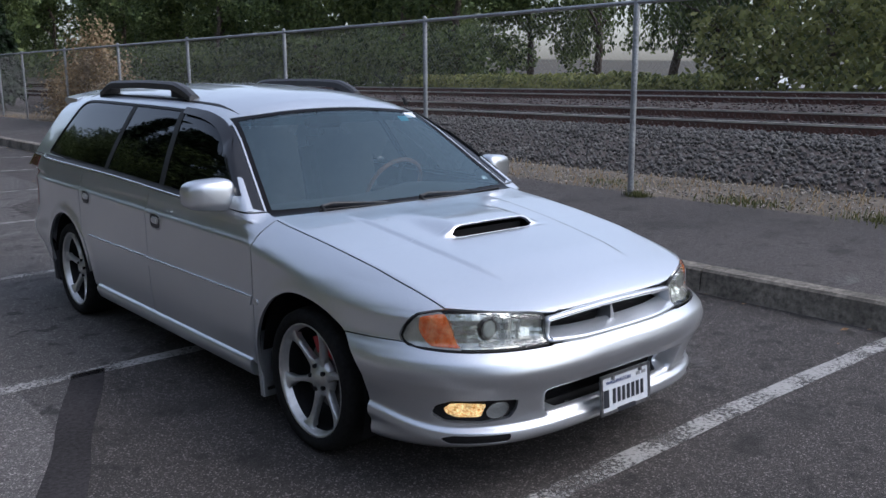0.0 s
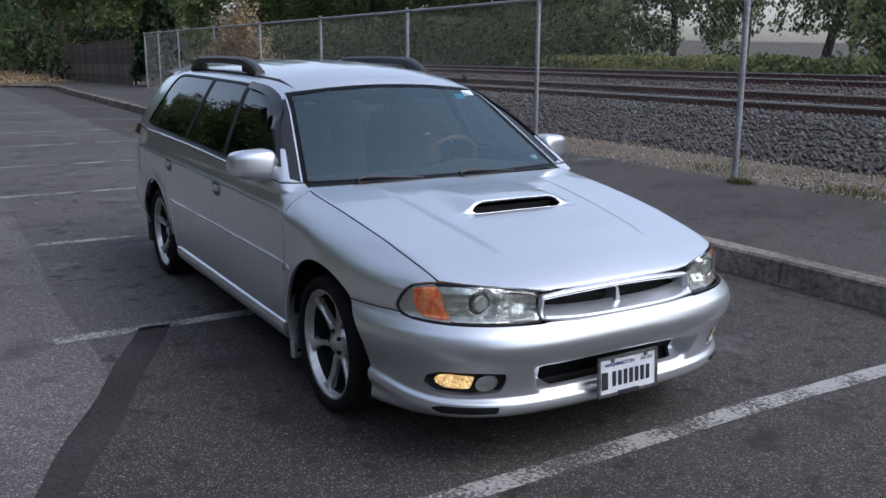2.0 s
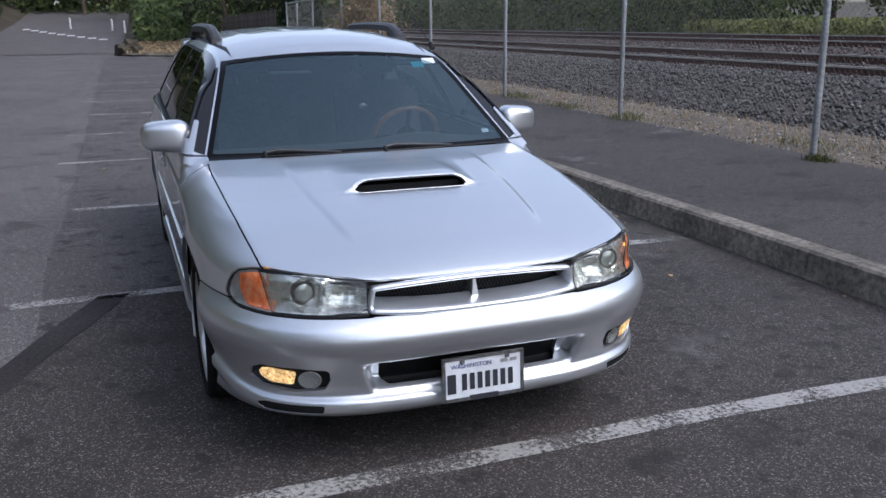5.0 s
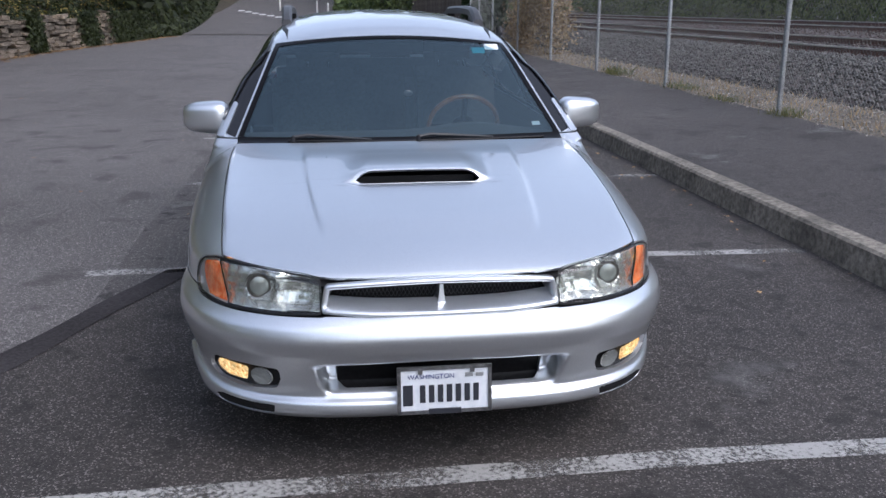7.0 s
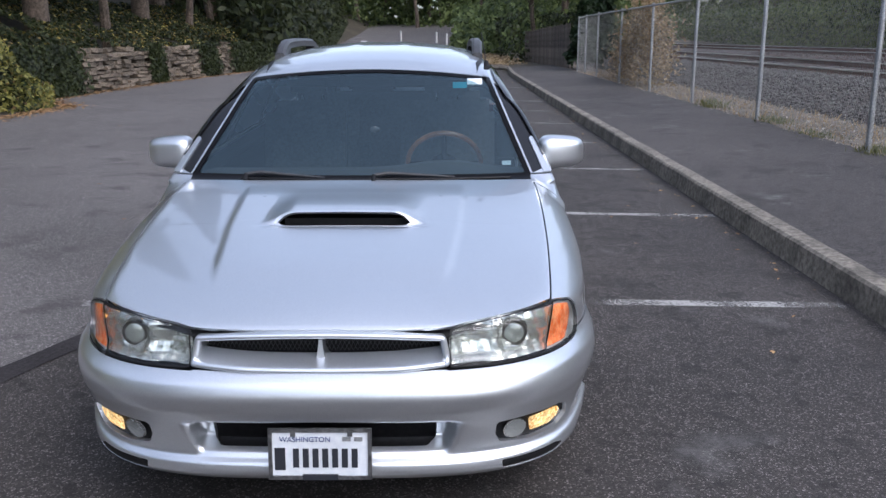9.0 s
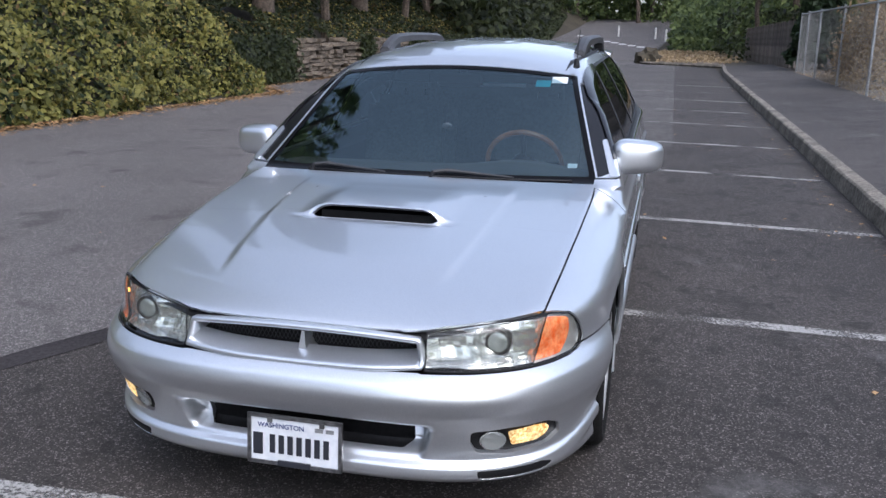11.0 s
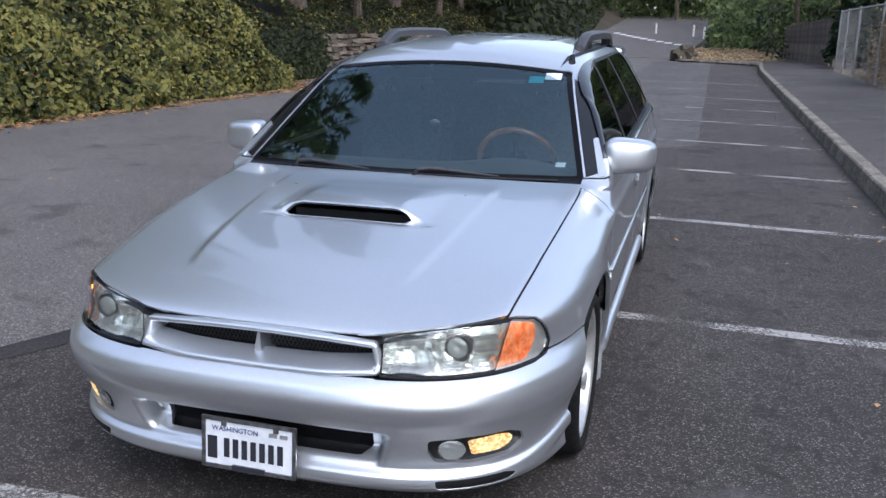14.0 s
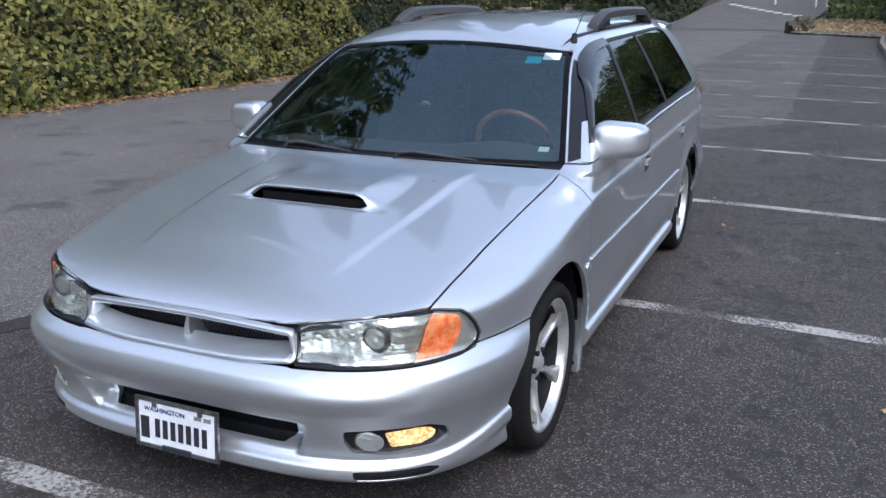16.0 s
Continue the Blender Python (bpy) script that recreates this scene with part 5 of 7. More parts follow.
# side strips, sills and mud flaps
for ob in panel("side_moulding", clip(side, lambda v: 0.522 - Z(v), lambda v: Z(v) - 0.562, lambda v: 0.395 - 0.4 * (Z(v) - 0.522) - Y(v), lambda v: Y(v) - 2.33, lambda v: np.abs(Y(v) - 1.475) * -1 + 0.003), M_SILVER, depth=0.012, shift=0.0055):
    tagged(ob, "silver rubbing strip along the doors")
for s in (1, -1):
    bm = bmesh.new()
    prof = [(0.735, 0.195), (0.8, 0.19), (0.826, 0.202), (0.84, 0.23), (0.843, 0.254), (0.838, 0.268), (0.825, 0.277), (0.8, 0.28)]
    rings = []
    for y in (0.43, 0.44, 0.6, 1.0, 1.4, 1.8, 2.2, 2.27, 2.285):
        k = 0.94 if y in (0.43, 2.285) else 1
        rings.append([bm.verts.new((s * (0.8 + (x - 0.8) * (k if x > 0.8 else 1)), y, z)) for x, z in prof])
    for p, q in zip(rings, rings[1:]):
        for i in range(len(prof) - 1):
            bm.faces.new((p[i], p[i + 1], q[i + 1], q[i]))
    bm.faces.new(rings[0])
    bm.faces.new(rings[-1][::-1])
    part("side_skirt", bm, M_SILVER, car, "silver side skirt", True)
    for y0, h0, h1 in ((0.345, 0.12, 0.405), (3.075, 0.16, 0.40)):
        bm = bmesh.new()
        box(bm, 0, 0, 0, 0.14, 0.03, h1 - h0, 0.008, Matrix.Translation((s * 0.762, y0 + 0.03, (h0 + h1) / 2)) @ Matrix.Rotation(radians(-7), 4, "X"))
        part("mud_flap", bm, M_SILVER if y0 < 1 else M_SATIN, car, "painted mud flap behind the wheel", True)
    # belt strip below the windows
panel("belt_strip", clip(side, lambda v: belt_z(Y(v)) - 0.008 - Z(v), lambda v: Z(v) - belt_z(Y(v)) - 0.006, lambda v: 0.66 - Y(v), lambda v: Y(v) - 3.3), M_BLACK, depth=0.01, shift=0.003, label="black belt strip under the windows")
for s in (1, -1):
    for name, y0, y1, line, r, label in (("belt_trim", 0.68, 3.27, lambda y: float(belt_z(y)) - 0.012, 0.0065, "thin bright strip under the windows"), ("strip_edge", 0.4, 2.33, lambda y: 0.562, 0.0032, "thin bright edge of the strip")):
        pts = []
        for y in np.linspace(y0, y1, 28):
            xs = solve(np.array([[0.3, y, line(y)]]), np.array([[1.0, 0, 0]]), 1.0)[0][0]
            pts.append((s * (xs + 0.005), y, line(y)))
        bm = bmesh.new()
        tube(bm, pts, r, 8)
        part(name, bm, M_CHROME, car, label, True)


# black drip line along the roof edge
panel("drip_line", clip(side, lambda v: -(f_dlo(v) - 0.032), lambda v: f_dlo(v) - 0.04, lambda v: 1.0 + 0.0 * Y(v) - Z(v), lambda v: Y(v) - 3.0, off_screen, lambda v: 0.5 - X(v)), M_BLACK, depth=0.003, shift=0.0015, label="black drip line along the roof")

# door handles
for s in (1, -1):
    for door, y0, z0 in ((front_doors, 1.34, 0.765), (rear_doors, 2.33, 0.785)):
        d = [o for o in door if (sum(w.co.x for w in o.data.vertices[:50]) > 0) == (s > 0)][0]
        xs = solve(np.array([[0.3, y0, z0]]), np.array([[1.0, 0, 0]]), 1.0)[0][0]
        bm = bmesh.new()
        ring = [(y0 + 0.07 * math.copysign(abs(math.cos(t)) ** 0.6, math.cos(t)), z0 + 0.042 * math.copysign(abs(math.sin(t)) ** 0.6, math.sin(t))) for t in [math.tau * k / 28 for k in range(28)]]
        o = [bm.verts.new((s * (xs + 0.002), y, z)) for y, z in ring]
        i1 = [bm.verts.new((s * (xs + 0.006), y0 + (y - y0) * 0.88, z0 + (z - z0) * 0.82)) for y, z in ring]
        for k in range(28):
            bm.faces.new((o[k], o[(k + 1) % 28], i1[(k + 1) % 28], i1[k]))
        h = part("door_handle", bm, M_SILVER, d, "silver door handle in a recessed cup", True)
        bm = bmesh.new()
        bm.faces.new([bm.verts.new((s * (xs + 0.003), y0 + (y - y0) * 0.9, z0 + (z - z0) * 0.86)) for y, z in ring])
        part("handle_cup", bm, M_SATIN, h, "dark handle recess")
        bm = bmesh.new()
        box(bm, s * (xs + 0.01), y0 - 0.012, z0 + 0.006, 0.014, 0.072, 0.034, 0.006)
        part("handle_flap", bm, M_SILVER, h, "", True)

# small badges at the end of the rubbing strips
for s in (1, -1):
    bm = bmesh.new()
    ring = [bm.verts.new((s * 0.849, 0.352 + 0.022 * math.cos(t), 0.545 + 0.013 * math.sin(t))) for t in [math.tau * k / 16 for k in range(16)]]
    back = [bm.verts.new((s * 0.838, v.co.y, v.co.z)) for v in ring]
    bm.faces.new(ring)
    for k in range(16):
        bm.faces.new((ring[k], ring[(k + 1) % 16], back[(k + 1) % 16], back[k]))
    part("badge", bm, M_RIM, car, "small oval silver badge", True)

# wing mirrors
for s in (1, -1):
    mo = new("wing_mirror")
    mo.parent = car
    tagged(mo, "rounded silver door mirror")
    bm = bmesh.new()
    bmesh.ops.create_uvsphere(bm, u_segments=32, v_segments=20, radius=1.0)
    for v in bm.verts:
        p = v.co.normalized()
        q = [math.copysign(abs(c) ** 0.55, c) for c in p]
        x = 0.104 * q[0]
        z = 0.07 * q[2] * (1.0 - 0.12 * q[0])
        y = 0.085 * q[1] if q[1] < 0 else 0.028 * q[1]
        y += 0.022 * q[0] + 0.012 * (q[0] > 0) * q[0] ** 2
        v.co = Vector((s * (0.861 + x), 0.715 + y, 0.958 + z))
    part("mirror_case", bm, M_SILVER, mo, "", True)
    bm = bmesh.new()
    vs = [bm.verts.new((s * (0.861 + 0.082 * math.copysign(abs(math.cos(t)) ** 0.6, math.cos(t))), 0.747 + 0.022 * math.cos(t), 0.958 + 0.058 * math.copysign(abs(math.sin(t)) ** 0.6, math.sin(t)))) for t in [math.tau * k / 24 for k in range(24)]]
    bm.faces.new(vs)
    part("mirror_glass", bm, M_CHROME, mo, "mirror glass")
    bm = bmesh.new()
    rings = []
    for x, y, z, ry, rz in ((0.75, 0.665, 0.925, 0.075, 0.036), (0.785, 0.68, 0.92, 0.055, 0.026), (0.83, 0.705, 0.921, 0.045, 0.024)):
        rings.append([bm.verts.new((s * x, y + ry * math.cos(t), z + rz * math.sin(t))) for t in [math.tau * k / 14 for k in range(14)]])
    for p, q in zip(rings, rings[1:]):
        for k in range(14):
            bm.faces.new((p[k], p[(k + 1) % 14], q[(k + 1) % 14], q[k]))
    part("mirror_arm", bm, M_SILVER, mo, "", True)
# mirror sails in the front window corners
SAIL = [(0.48, 0.902), (0.8, 0.908), (0.73, 0.955), (0.69, 1.02), (0.67, 1.02)]
panel("mirror_sail", clip(side, lambda v: sd_poly(Y(v), Z(v), SAIL, 0.004), lambda v: screen_edge(v) + 0.056 - X(v)), M_SILVER, depth=0.01, shift=0.005)

# roof rails
for s in (1, -1):
    rr = new("roof_rail")
    rr.parent = car
    tagged(rr, "black raised roof rail")
    zz = lambda y: float(roof_mid(y)) - 0.075 * (0.5 / 0.6) ** 2.4
    bar = lambda t: 0.054 * min(1.0, (6.5 * min(t, 1 - t)) ** 0.7) if 0 < t < 1 else 0.0
    prof = [(-0.028, -0.027), (-0.027, 0.004), (-0.014, 0.017), (0.014, 0.017), (0.027, 0.004), (0.028, -0.027)]

    def rail_sweep(name, y0, y1, low, high, material):
        bm = bmesh.new()
        rings = []
        for y in np.linspace(y0, y1, 22):
            t = (y - 1.52) / 1.3
            x = 0.515 + 0.012 * math.sin(math.pi * t)
            rings.append([bm.verts.new((s * (x + px), y, zz(y) + (high(t) if pz > -0.01 else low(t)) + pz)) for px, pz in prof])
        for p, q in zip(rings, rings[1:]):
            for i in range(6):
                bm.faces.new((p[i], p[(i + 1) % 6], q[(i + 1) % 6], q[i]))
        bm.faces.new(rings[0])
        bm.faces.new(rings[-1][::-1])
        part(name, bm, material, rr, "", True)

    rail_sweep("rail_bar", 1.52, 2.82, bar, bar, M_SATIN)
    foot = lambda t: max(0.0, bar(t) - 0.02) + 0.004
    rail_sweep("rail_foot", 1.535, 1.535 + 0.2, lambda t: 0.02, foot, M_BLACK)
    rail_sweep("rail_foot", 2.805 - 0.2, 2.805, lambda t: 0.02, foot, M_BLACK)

# spoiler at the roof's rear edge
bm = bmesh.new()
rings = []
for x in span(-0.56, 0.56, 0.08):
    z = 1.375 - 0.075 * (abs(x) / 0.6) ** 2.4
    rings.append([bm.verts.new((x, y, z + dz)) for y, dz in ((3.2, 0.012), (3.42, 0.02), (3.46, 0.0), (3.4, -0.03), (3.22, -0.03))])
for p, q in zip(rings, rings[1:]):
    for i in range(5):
        bm.faces.new((p[i], p[(i + 1) % 5], q[(i + 1) % 5], q[i]))
bm.faces.new(rings[0])
bm.faces.new(rings[-1][::-1])
part("roof_spoiler", bm, M_SILVER, car, "silver roof spoiler", True)

# aerial
bm = bmesh.new()
tube(bm, [(0.548, 1.09, 1.305), (0.545, 1.11, 1.335)], [0.016, 0.011], 12)
aerial = part("aerial", bm, M_BLACK, car, "thin black whip aerial on the screen pillar", True)
bm = bmesh.new()
tube(bm, [(0.546, 1.1, 1.325), (0.53, 1.36, 1.47)], 0.0022, 6)
part("whip", bm, M_BLACK, aerial)

# wipers and cowl
cowl = panel("cowl", clip((lambda m: (m[0] - np.array([0, 0, 0.012]), m[1]))(hood), lambda v: 0.35 + 0.12 * X(v) ** 2 - Y(v), lambda v: Y(v) - (0.42 + 0.15 * X(v) ** 2), lambda v: X(v) - 0.7), M_BLACK, depth=0, mirror="join", label="black cowl below the windscreen")[0]
for x0 in (-0.47, 0.06):
    wi = new("wiper")
    wi.parent = car
    tagged(wi, "black wiper resting at the base of the windscreen")
    base = lambda x, up: (x, float(screen_y(abs(x), 0.897 + up)) - 0.018 - 0.3 * up, 0.897 + up)
    bm = bmesh.new()
    tube(bm, [base(x0, -0.02), base(x0, 0.004)], [0.012, 0.009], 12)
    part("pivot", bm, M_BLACK, wi, "", True)
    bm = bmesh.new()
    tube(bm, [base(x0, 0.004), base(x0 + 0.06, 0.012), base(x0 + 0.2, 0.004), base(x0 + 0.33, -0.004)], [0.008, 0.0075, 0.0055, 0.003], 8)
    part("arm", bm, M_SATIN, wi, "", True)
    bm = bmesh.new()
    tube(bm, [base(x0 - 0.02, -0.01), base(x0 + 0.3, -0.011), base(x0 + 0.56, -0.011)], 0.0045, 6)
    part("blade", bm, M_BLACK, wi)

# number plate in a frame; its number stays plain bars
pl = new("number_plate")
pl.parent = car
tagged(pl, "white number plate in a grey metal frame")
tilt = Matrix.Translation((0.0, -0.905, 0.308)) @ Matrix.Rotation(radians(-4), 4, "X")


def plate_bar(name, cx, cz, w, h, material, depth=0.0015, y=-0.006, label=""):
    bm = bmesh.new()
    box(bm, cx, y, cz, w, depth, h, 0, tilt)
    return part(name, bm, material, pl, label)


M_PLATE = surface("plate_white", (0.62, 0.65, 0.7), (0.72, 0.74, 0.77), 40, 0.4, 0, 0.02, 8, 0.15)
M_PLATEFRAME = surface("brushed_frame", (0.13, 0.13, 0.135), (0.28, 0.28, 0.285), 60, 0.35, 0.8, 0.03, 5, 0.2)
M_INK = plain("plate_ink", (0.02, 0.022, 0.03), 0.5)
M_BLUE = plain("plate_blue", (0.02, 0.04, 0.16), 0.5)
plate_bar("plate", 0, 0, 0.272, 0.134, M_PLATE, 0.003, -0.003)
for cx, cz, w, h in ((0, 0.07, 0.29, 0.011), (0, -0.07, 0.29, 0.011), (-0.14, 0, 0.011, 0.15), (0.14, 0, 0.011, 0.15)):
    plate_bar("frame_side", cx, cz, w, h, M_PLATEFRAME, 0.008, -0.005)
for cx in (-0.075, 0.085):
    plate_bar("plate_bolt", cx, 0.06, 0.014, 0.014, M_PLATEFRAME, 0.006, -0.008)
for k in range(7):
    plate_bar("plate_mark", -0.068 + k * 0.0275, -0.012, 0.017, 0.056, M_INK, label="plain dark bar")
plate_bar("plate_mark", -0.113, -0.015, 0.03, 0.066, M_INK, label="plain dark block")
for cx in (0.075, 0.108):
    plate_bar("plate_sticker", cx, 0.044, 0.024, 0.012, M_ZINC, label="small pale sticker")
plate_bar("frame_motif", 0.0, -0.068, 0.1, 0.016, M_INK, 0.009, -0.007, "dark motif on the frame")
txt = bpy.data.curves.new("state_name", "FONT")
txt.body, txt.size, txt.align_x, txt.extrude = "WASHINGTON", 0.021, "CENTER", 0.0006
tob = new("state_name", txt)
tob.matrix_world = tilt @ Matrix.Translation((-0.042, -0.0062, 0.036)) @ Matrix.Rotation(radians(90), 4, "X")
dg = bpy.context.evaluated_depsgraph_get()
me = bpy.data.meshes.new_from_object(tob.evaluated_get(dg))
mw = tob.matrix_world.copy()
bpy.data.objects.remove(tob)
me.transform(mw)
me.materials.clear()
me.materials.append(M_BLUE)
new("state_name", me).parent = pl


# stickers inside the windscreen
def screen_sticker(x0, x1, z0, z1, material, label, name="windscreen_sticker"):
    vs = []
    for x, z in ((x0, z0), (x1, z0), (x1, z1), (x0, z1)):
        vs.append((x, float(screen_y(abs(x), z)) + 0.01, z - 0.002))
    solid(name, vs, [(0, 1, 2, 3)], material, windscreen, label)


M_TEAL = plain("teal_sticker", (0.0, 0.32, 0.42), 0.4)
M_WHITE = plain("white_sticker", (0.7, 0.72, 0.75), 0.4)
screen_sticker(0.385, 0.45, 1.222, 1.248, M_TEAL, "teal blue sticker in the windscreen")
screen_sticker(0.452, 0.522, 1.237, 1.263, M_WHITE, "white sticker in the windscreen")
screen_sticker(0.59, 0.628, 0.927, 0.942, M_WHITE, "small white sticker in the windscreen")

# cabin
bm = bmesh.new()
prof = [(0.46, 0.86), (0.62, 0.885), (0.82, 0.87), (0.93, 0.82), (0.96, 0.7), (0.9, 0.5), (0.5, 0.5)]
rings = [[bm.verts.new((x, y, z + (0.035 * math.exp(-((x - 0.36) / 0.2) ** 2) if 0.6 < y < 0.95 else 0))) for y, z in prof] for x in span(-0.7, 0.7, 0.07)]
for p, q in zip(rings, rings[1:]):
    for i in range(len(prof)):
        bm.faces.new((p[i], p[(i + 1) % len(prof)], q[(i + 1) % len(prof)], q[i]))
part("dashboard", bm, M_DASH, car, "dark grey dashboard", True)
bm = bmesh.new()
wheel_m = Matrix.Translation((0.345, 0.95, 0.868)) @ Matrix.Rotation(radians(-62), 4, "X")
ring = [wheel_m @ Vector((0.172 * math.cos(t), 0.172 * math.sin(t), 0)) for t in [math.tau * k / 40 for k in range(41)]]
tube(bm, ring, 0.0125, 8, False)
sw = part("steering_wheel", bm, M_WOOD, car, "wood-rimmed steering wheel", True)
bm = bmesh.new()
for a in (0.0, math.pi, -math.pi / 2):
    tube(bm, [wheel_m @ Vector((0, 0, -0.01)), wheel_m @ Vector((0.168 * math.cos(a), 0.168 * math.sin(a), 0))], 0.014, 8)
bmesh.ops.create_uvsphere(bm, u_segments=16, v_segments=8, radius=0.06, matrix=wheel_m @ Matrix.Diagonal((1, 1, 0.5, 1)))
part("wheel_boss", bm, M_BLACK, sw, "", True)


def seat(x, y, w):
    st = new("seat")
    st.parent = car
    tagged(st, "dark grey cloth car seat")
    bm = bmesh.new()
    box(bm, x, y + 0.05, 0.5, w, 0.52, 0.18, 0.05)
    part("cushion", bm, M_CABIN, st, "", True)
    bm = bmesh.new()
    box(bm, 0, 0, 0, w, 0.14, 0.62, 0.06, Matrix.Translation((x, y + 0.36, 0.82)) @ Matrix.Rotation(radians(-14), 4, "X"))
    part("backrest", bm, M_CABIN, st, "", True)
    for hx in ((x,) if w < 0.8 else (x - 0.4, x + 0.4)):
        bm = bmesh.new()
        box(bm, hx, y + 0.47, 1.195, 0.24, 0.09, 0.15, 0.04)
        part("headrest", bm, M_CABIN, st, "", True)
        for dx in (-0.055, 0.055):
            bm = bmesh.new()
            tube(bm, [(hx + dx, y + 0.455, 1.08), (hx + dx, y + 0.465, 1.15)], 0.006, 8)
            part("headrest_post", bm, M_CHROME, st, "chrome headrest post")


seat(-0.36, 1.12, 0.5)
seat(0.36, 1.12, 0.5)
seat(0.0, 2.0, 1.25)
bm = bmesh.new()
box(bm, 0, 1.1, 1.225, 0.22, 0.03, 0.06, 0.012)
part("interior_mirror", bm, M_BLACK, car, "black interior mirror", True)
bm = bmesh.new()
bmesh.ops.create_uvsphere(bm, u_segments=16, v_segments=8, radius=0.018, matrix=Matrix.Translation((0.045, 0.665, 1.058)) @ Matrix.Diagonal((1.25, 0.3, 0.75, 1)))
part("toll_tag", bm, M_PLATEFRAME, car, "pale oval tag behind the windscreen", True)
panel("headliner", clip(side, lambda v: 1.0 - Z(v), lambda v: -(f_dlo(v) - 0.004), lambda v: -(f_screen(v) - 0.01), lambda v: Y(v) - 3.55), M_CABIN, depth=0, shift=-0.02, mirror="join", label="dark headliner and pillar trim")
bm = bmesh.new()
box(bm, 0, 3.25, 0.86, 1.3, 0.5, 0.04)
box(bm, 0, 1.6, 0.42, 1.4, 2.6, 0.04)
part("cabin_floor", bm, M_CABIN, car, "dark cabin floor and load cover")

# ---- plants ----
def leaves(centres, radii, n, size, rng, flat=0.0, droop=0.0, shell=0.55):
    """Leaf quads in ellipsoid clumps, denser towards each clump's skin."""
    c = np.asarray(centres, float)
    r = np.asarray(radii, float)
    pick = rng.choice(len(c), n, p=(r[:, 0] * r[:, 1]) / (r[:, 0] * r[:, 1]).sum())
    d = rng.normal(size=(n, 3))
    d /= np.linalg.norm(d, axis=1)[:, None]
    rad = shell + (1 - shell) * rng.random(n) + rng.normal(0, 0.07, n)
    p = c[pick] + d * r[pick] * rad[:, None]
    return leaf_quads(p, d, size, rng, flat, droop)


def leaf_quads(p, d, size, rng, flat=0.0, droop=0.0):
    n = len(p)
    nrm = d + rng.normal(0, 0.7, (n, 3)) + np.array([0, 0, flat])
    nrm /= np.linalg.norm(nrm, axis=1)[:, None]
    u = np.cross(nrm, rng.normal(size=(n, 3)))
    u[:, 2] -= droop
    u /= np.maximum(np.linalg.norm(u, axis=1), 1e-6)[:, None]
    w = np.cross(nrm, u)
    s = rng.uniform(size[0], size[1], n)[:, None]
    v = np.stack([p - u * s, p + w * s * 0.55 + nrm * s * 0.12, p + u * s, p - w * s * 0.55 + nrm * s * 0.12], 1).reshape(-1, 3)
    return v, np.arange(4 * n).reshape(-1, 4)


def leafy(name, v, f, material, parent=None, label=""):
    me = bpy.data.meshes.new(name)
    quick_mesh(me, v, f)
    me.materials.append(material)
    ob = new(name, me)
    ob.parent = parent
    if label:
        tagged(ob, label)
    return ob


def limbs(bm, rng, base, top, r, n, spread, rise):
    """A tapered trunk with forking limbs; returns the limb tips."""
    base, top = Vector(base), Vector(top)
    pts = [base.lerp(top, k / 6) + Vector((rng.normal(0, 0.05), rng.normal(0, 0.05), 0)) * k for k in range(7)]
    tube(bm, pts, [r * (1 - 0.12 * k) for k in range(7)], 8)
    tips = [pts[-1]]
    for i in range(n):
        t = rng.uniform(0.35, 0.98)
        o = pts[min(5, int(t * 6))].lerp(pts[min(6, int(t * 6) + 1)], t * 6 - int(t * 6))
        a = rng.uniform(0, 6.28)
        q = o + Vector((math.cos(a) * spread, math.sin(a) * spread, rise)) * rng.uniform(0.5, 1.0)
        m = o.lerp(q, 0.5) + Vector((0, 0, 0.12 * spread))
        tube(bm, [o, m, q], [r * 0.42 * (1.1 - t * 0.6), r * 0.25, r * 0.08], 5)
        tips += [q, m]
    return tips


def broadleaf(seed, height, crown, n, size, material, label, droop=0.0, low=0.25):
    rng = np.random.default_rng(seed)
    tree = tagged(new("tree"), label, "tree")
    bm = bmesh.new()
    tips = limbs(bm, rng, (0, 0, -0.3), (rng.normal(0, 0.4), rng.normal(0, 0.4), height * 0.8), 0.02 * height, 14, crown * 0.75, height * 0.12)
    part("trunk", bm, M_BARK, tree, "", True)
    cs, rs = [], []
    for p in tips:
        k = rng.uniform(0.2, 0.42) * crown
        cs.append((p.x, p.y, max(p.z, height * low)))
        rs.append((k, k, k * rng.uniform(0.6, 1.0)))
    for _ in range(16):
        a, t = rng.uniform(0, 6.28), rng.uniform(low, 1.0)
        ra = crown * (0.95 - 0.5 * abs(t - 0.5)) * rng.uniform(0.45, 1.0)
        k = rng.uniform(0.16, 0.34) * crown
        cs.append((math.cos(a) * ra, math.sin(a) * ra, height * t))
        rs.append((k, k, k * rng.uniform(0.6, 1.0)))
    v, f = leaves(cs, rs, n, size, rng, 0.2, droop)
    leafy("crown", v, f, material, tree)
    return tree


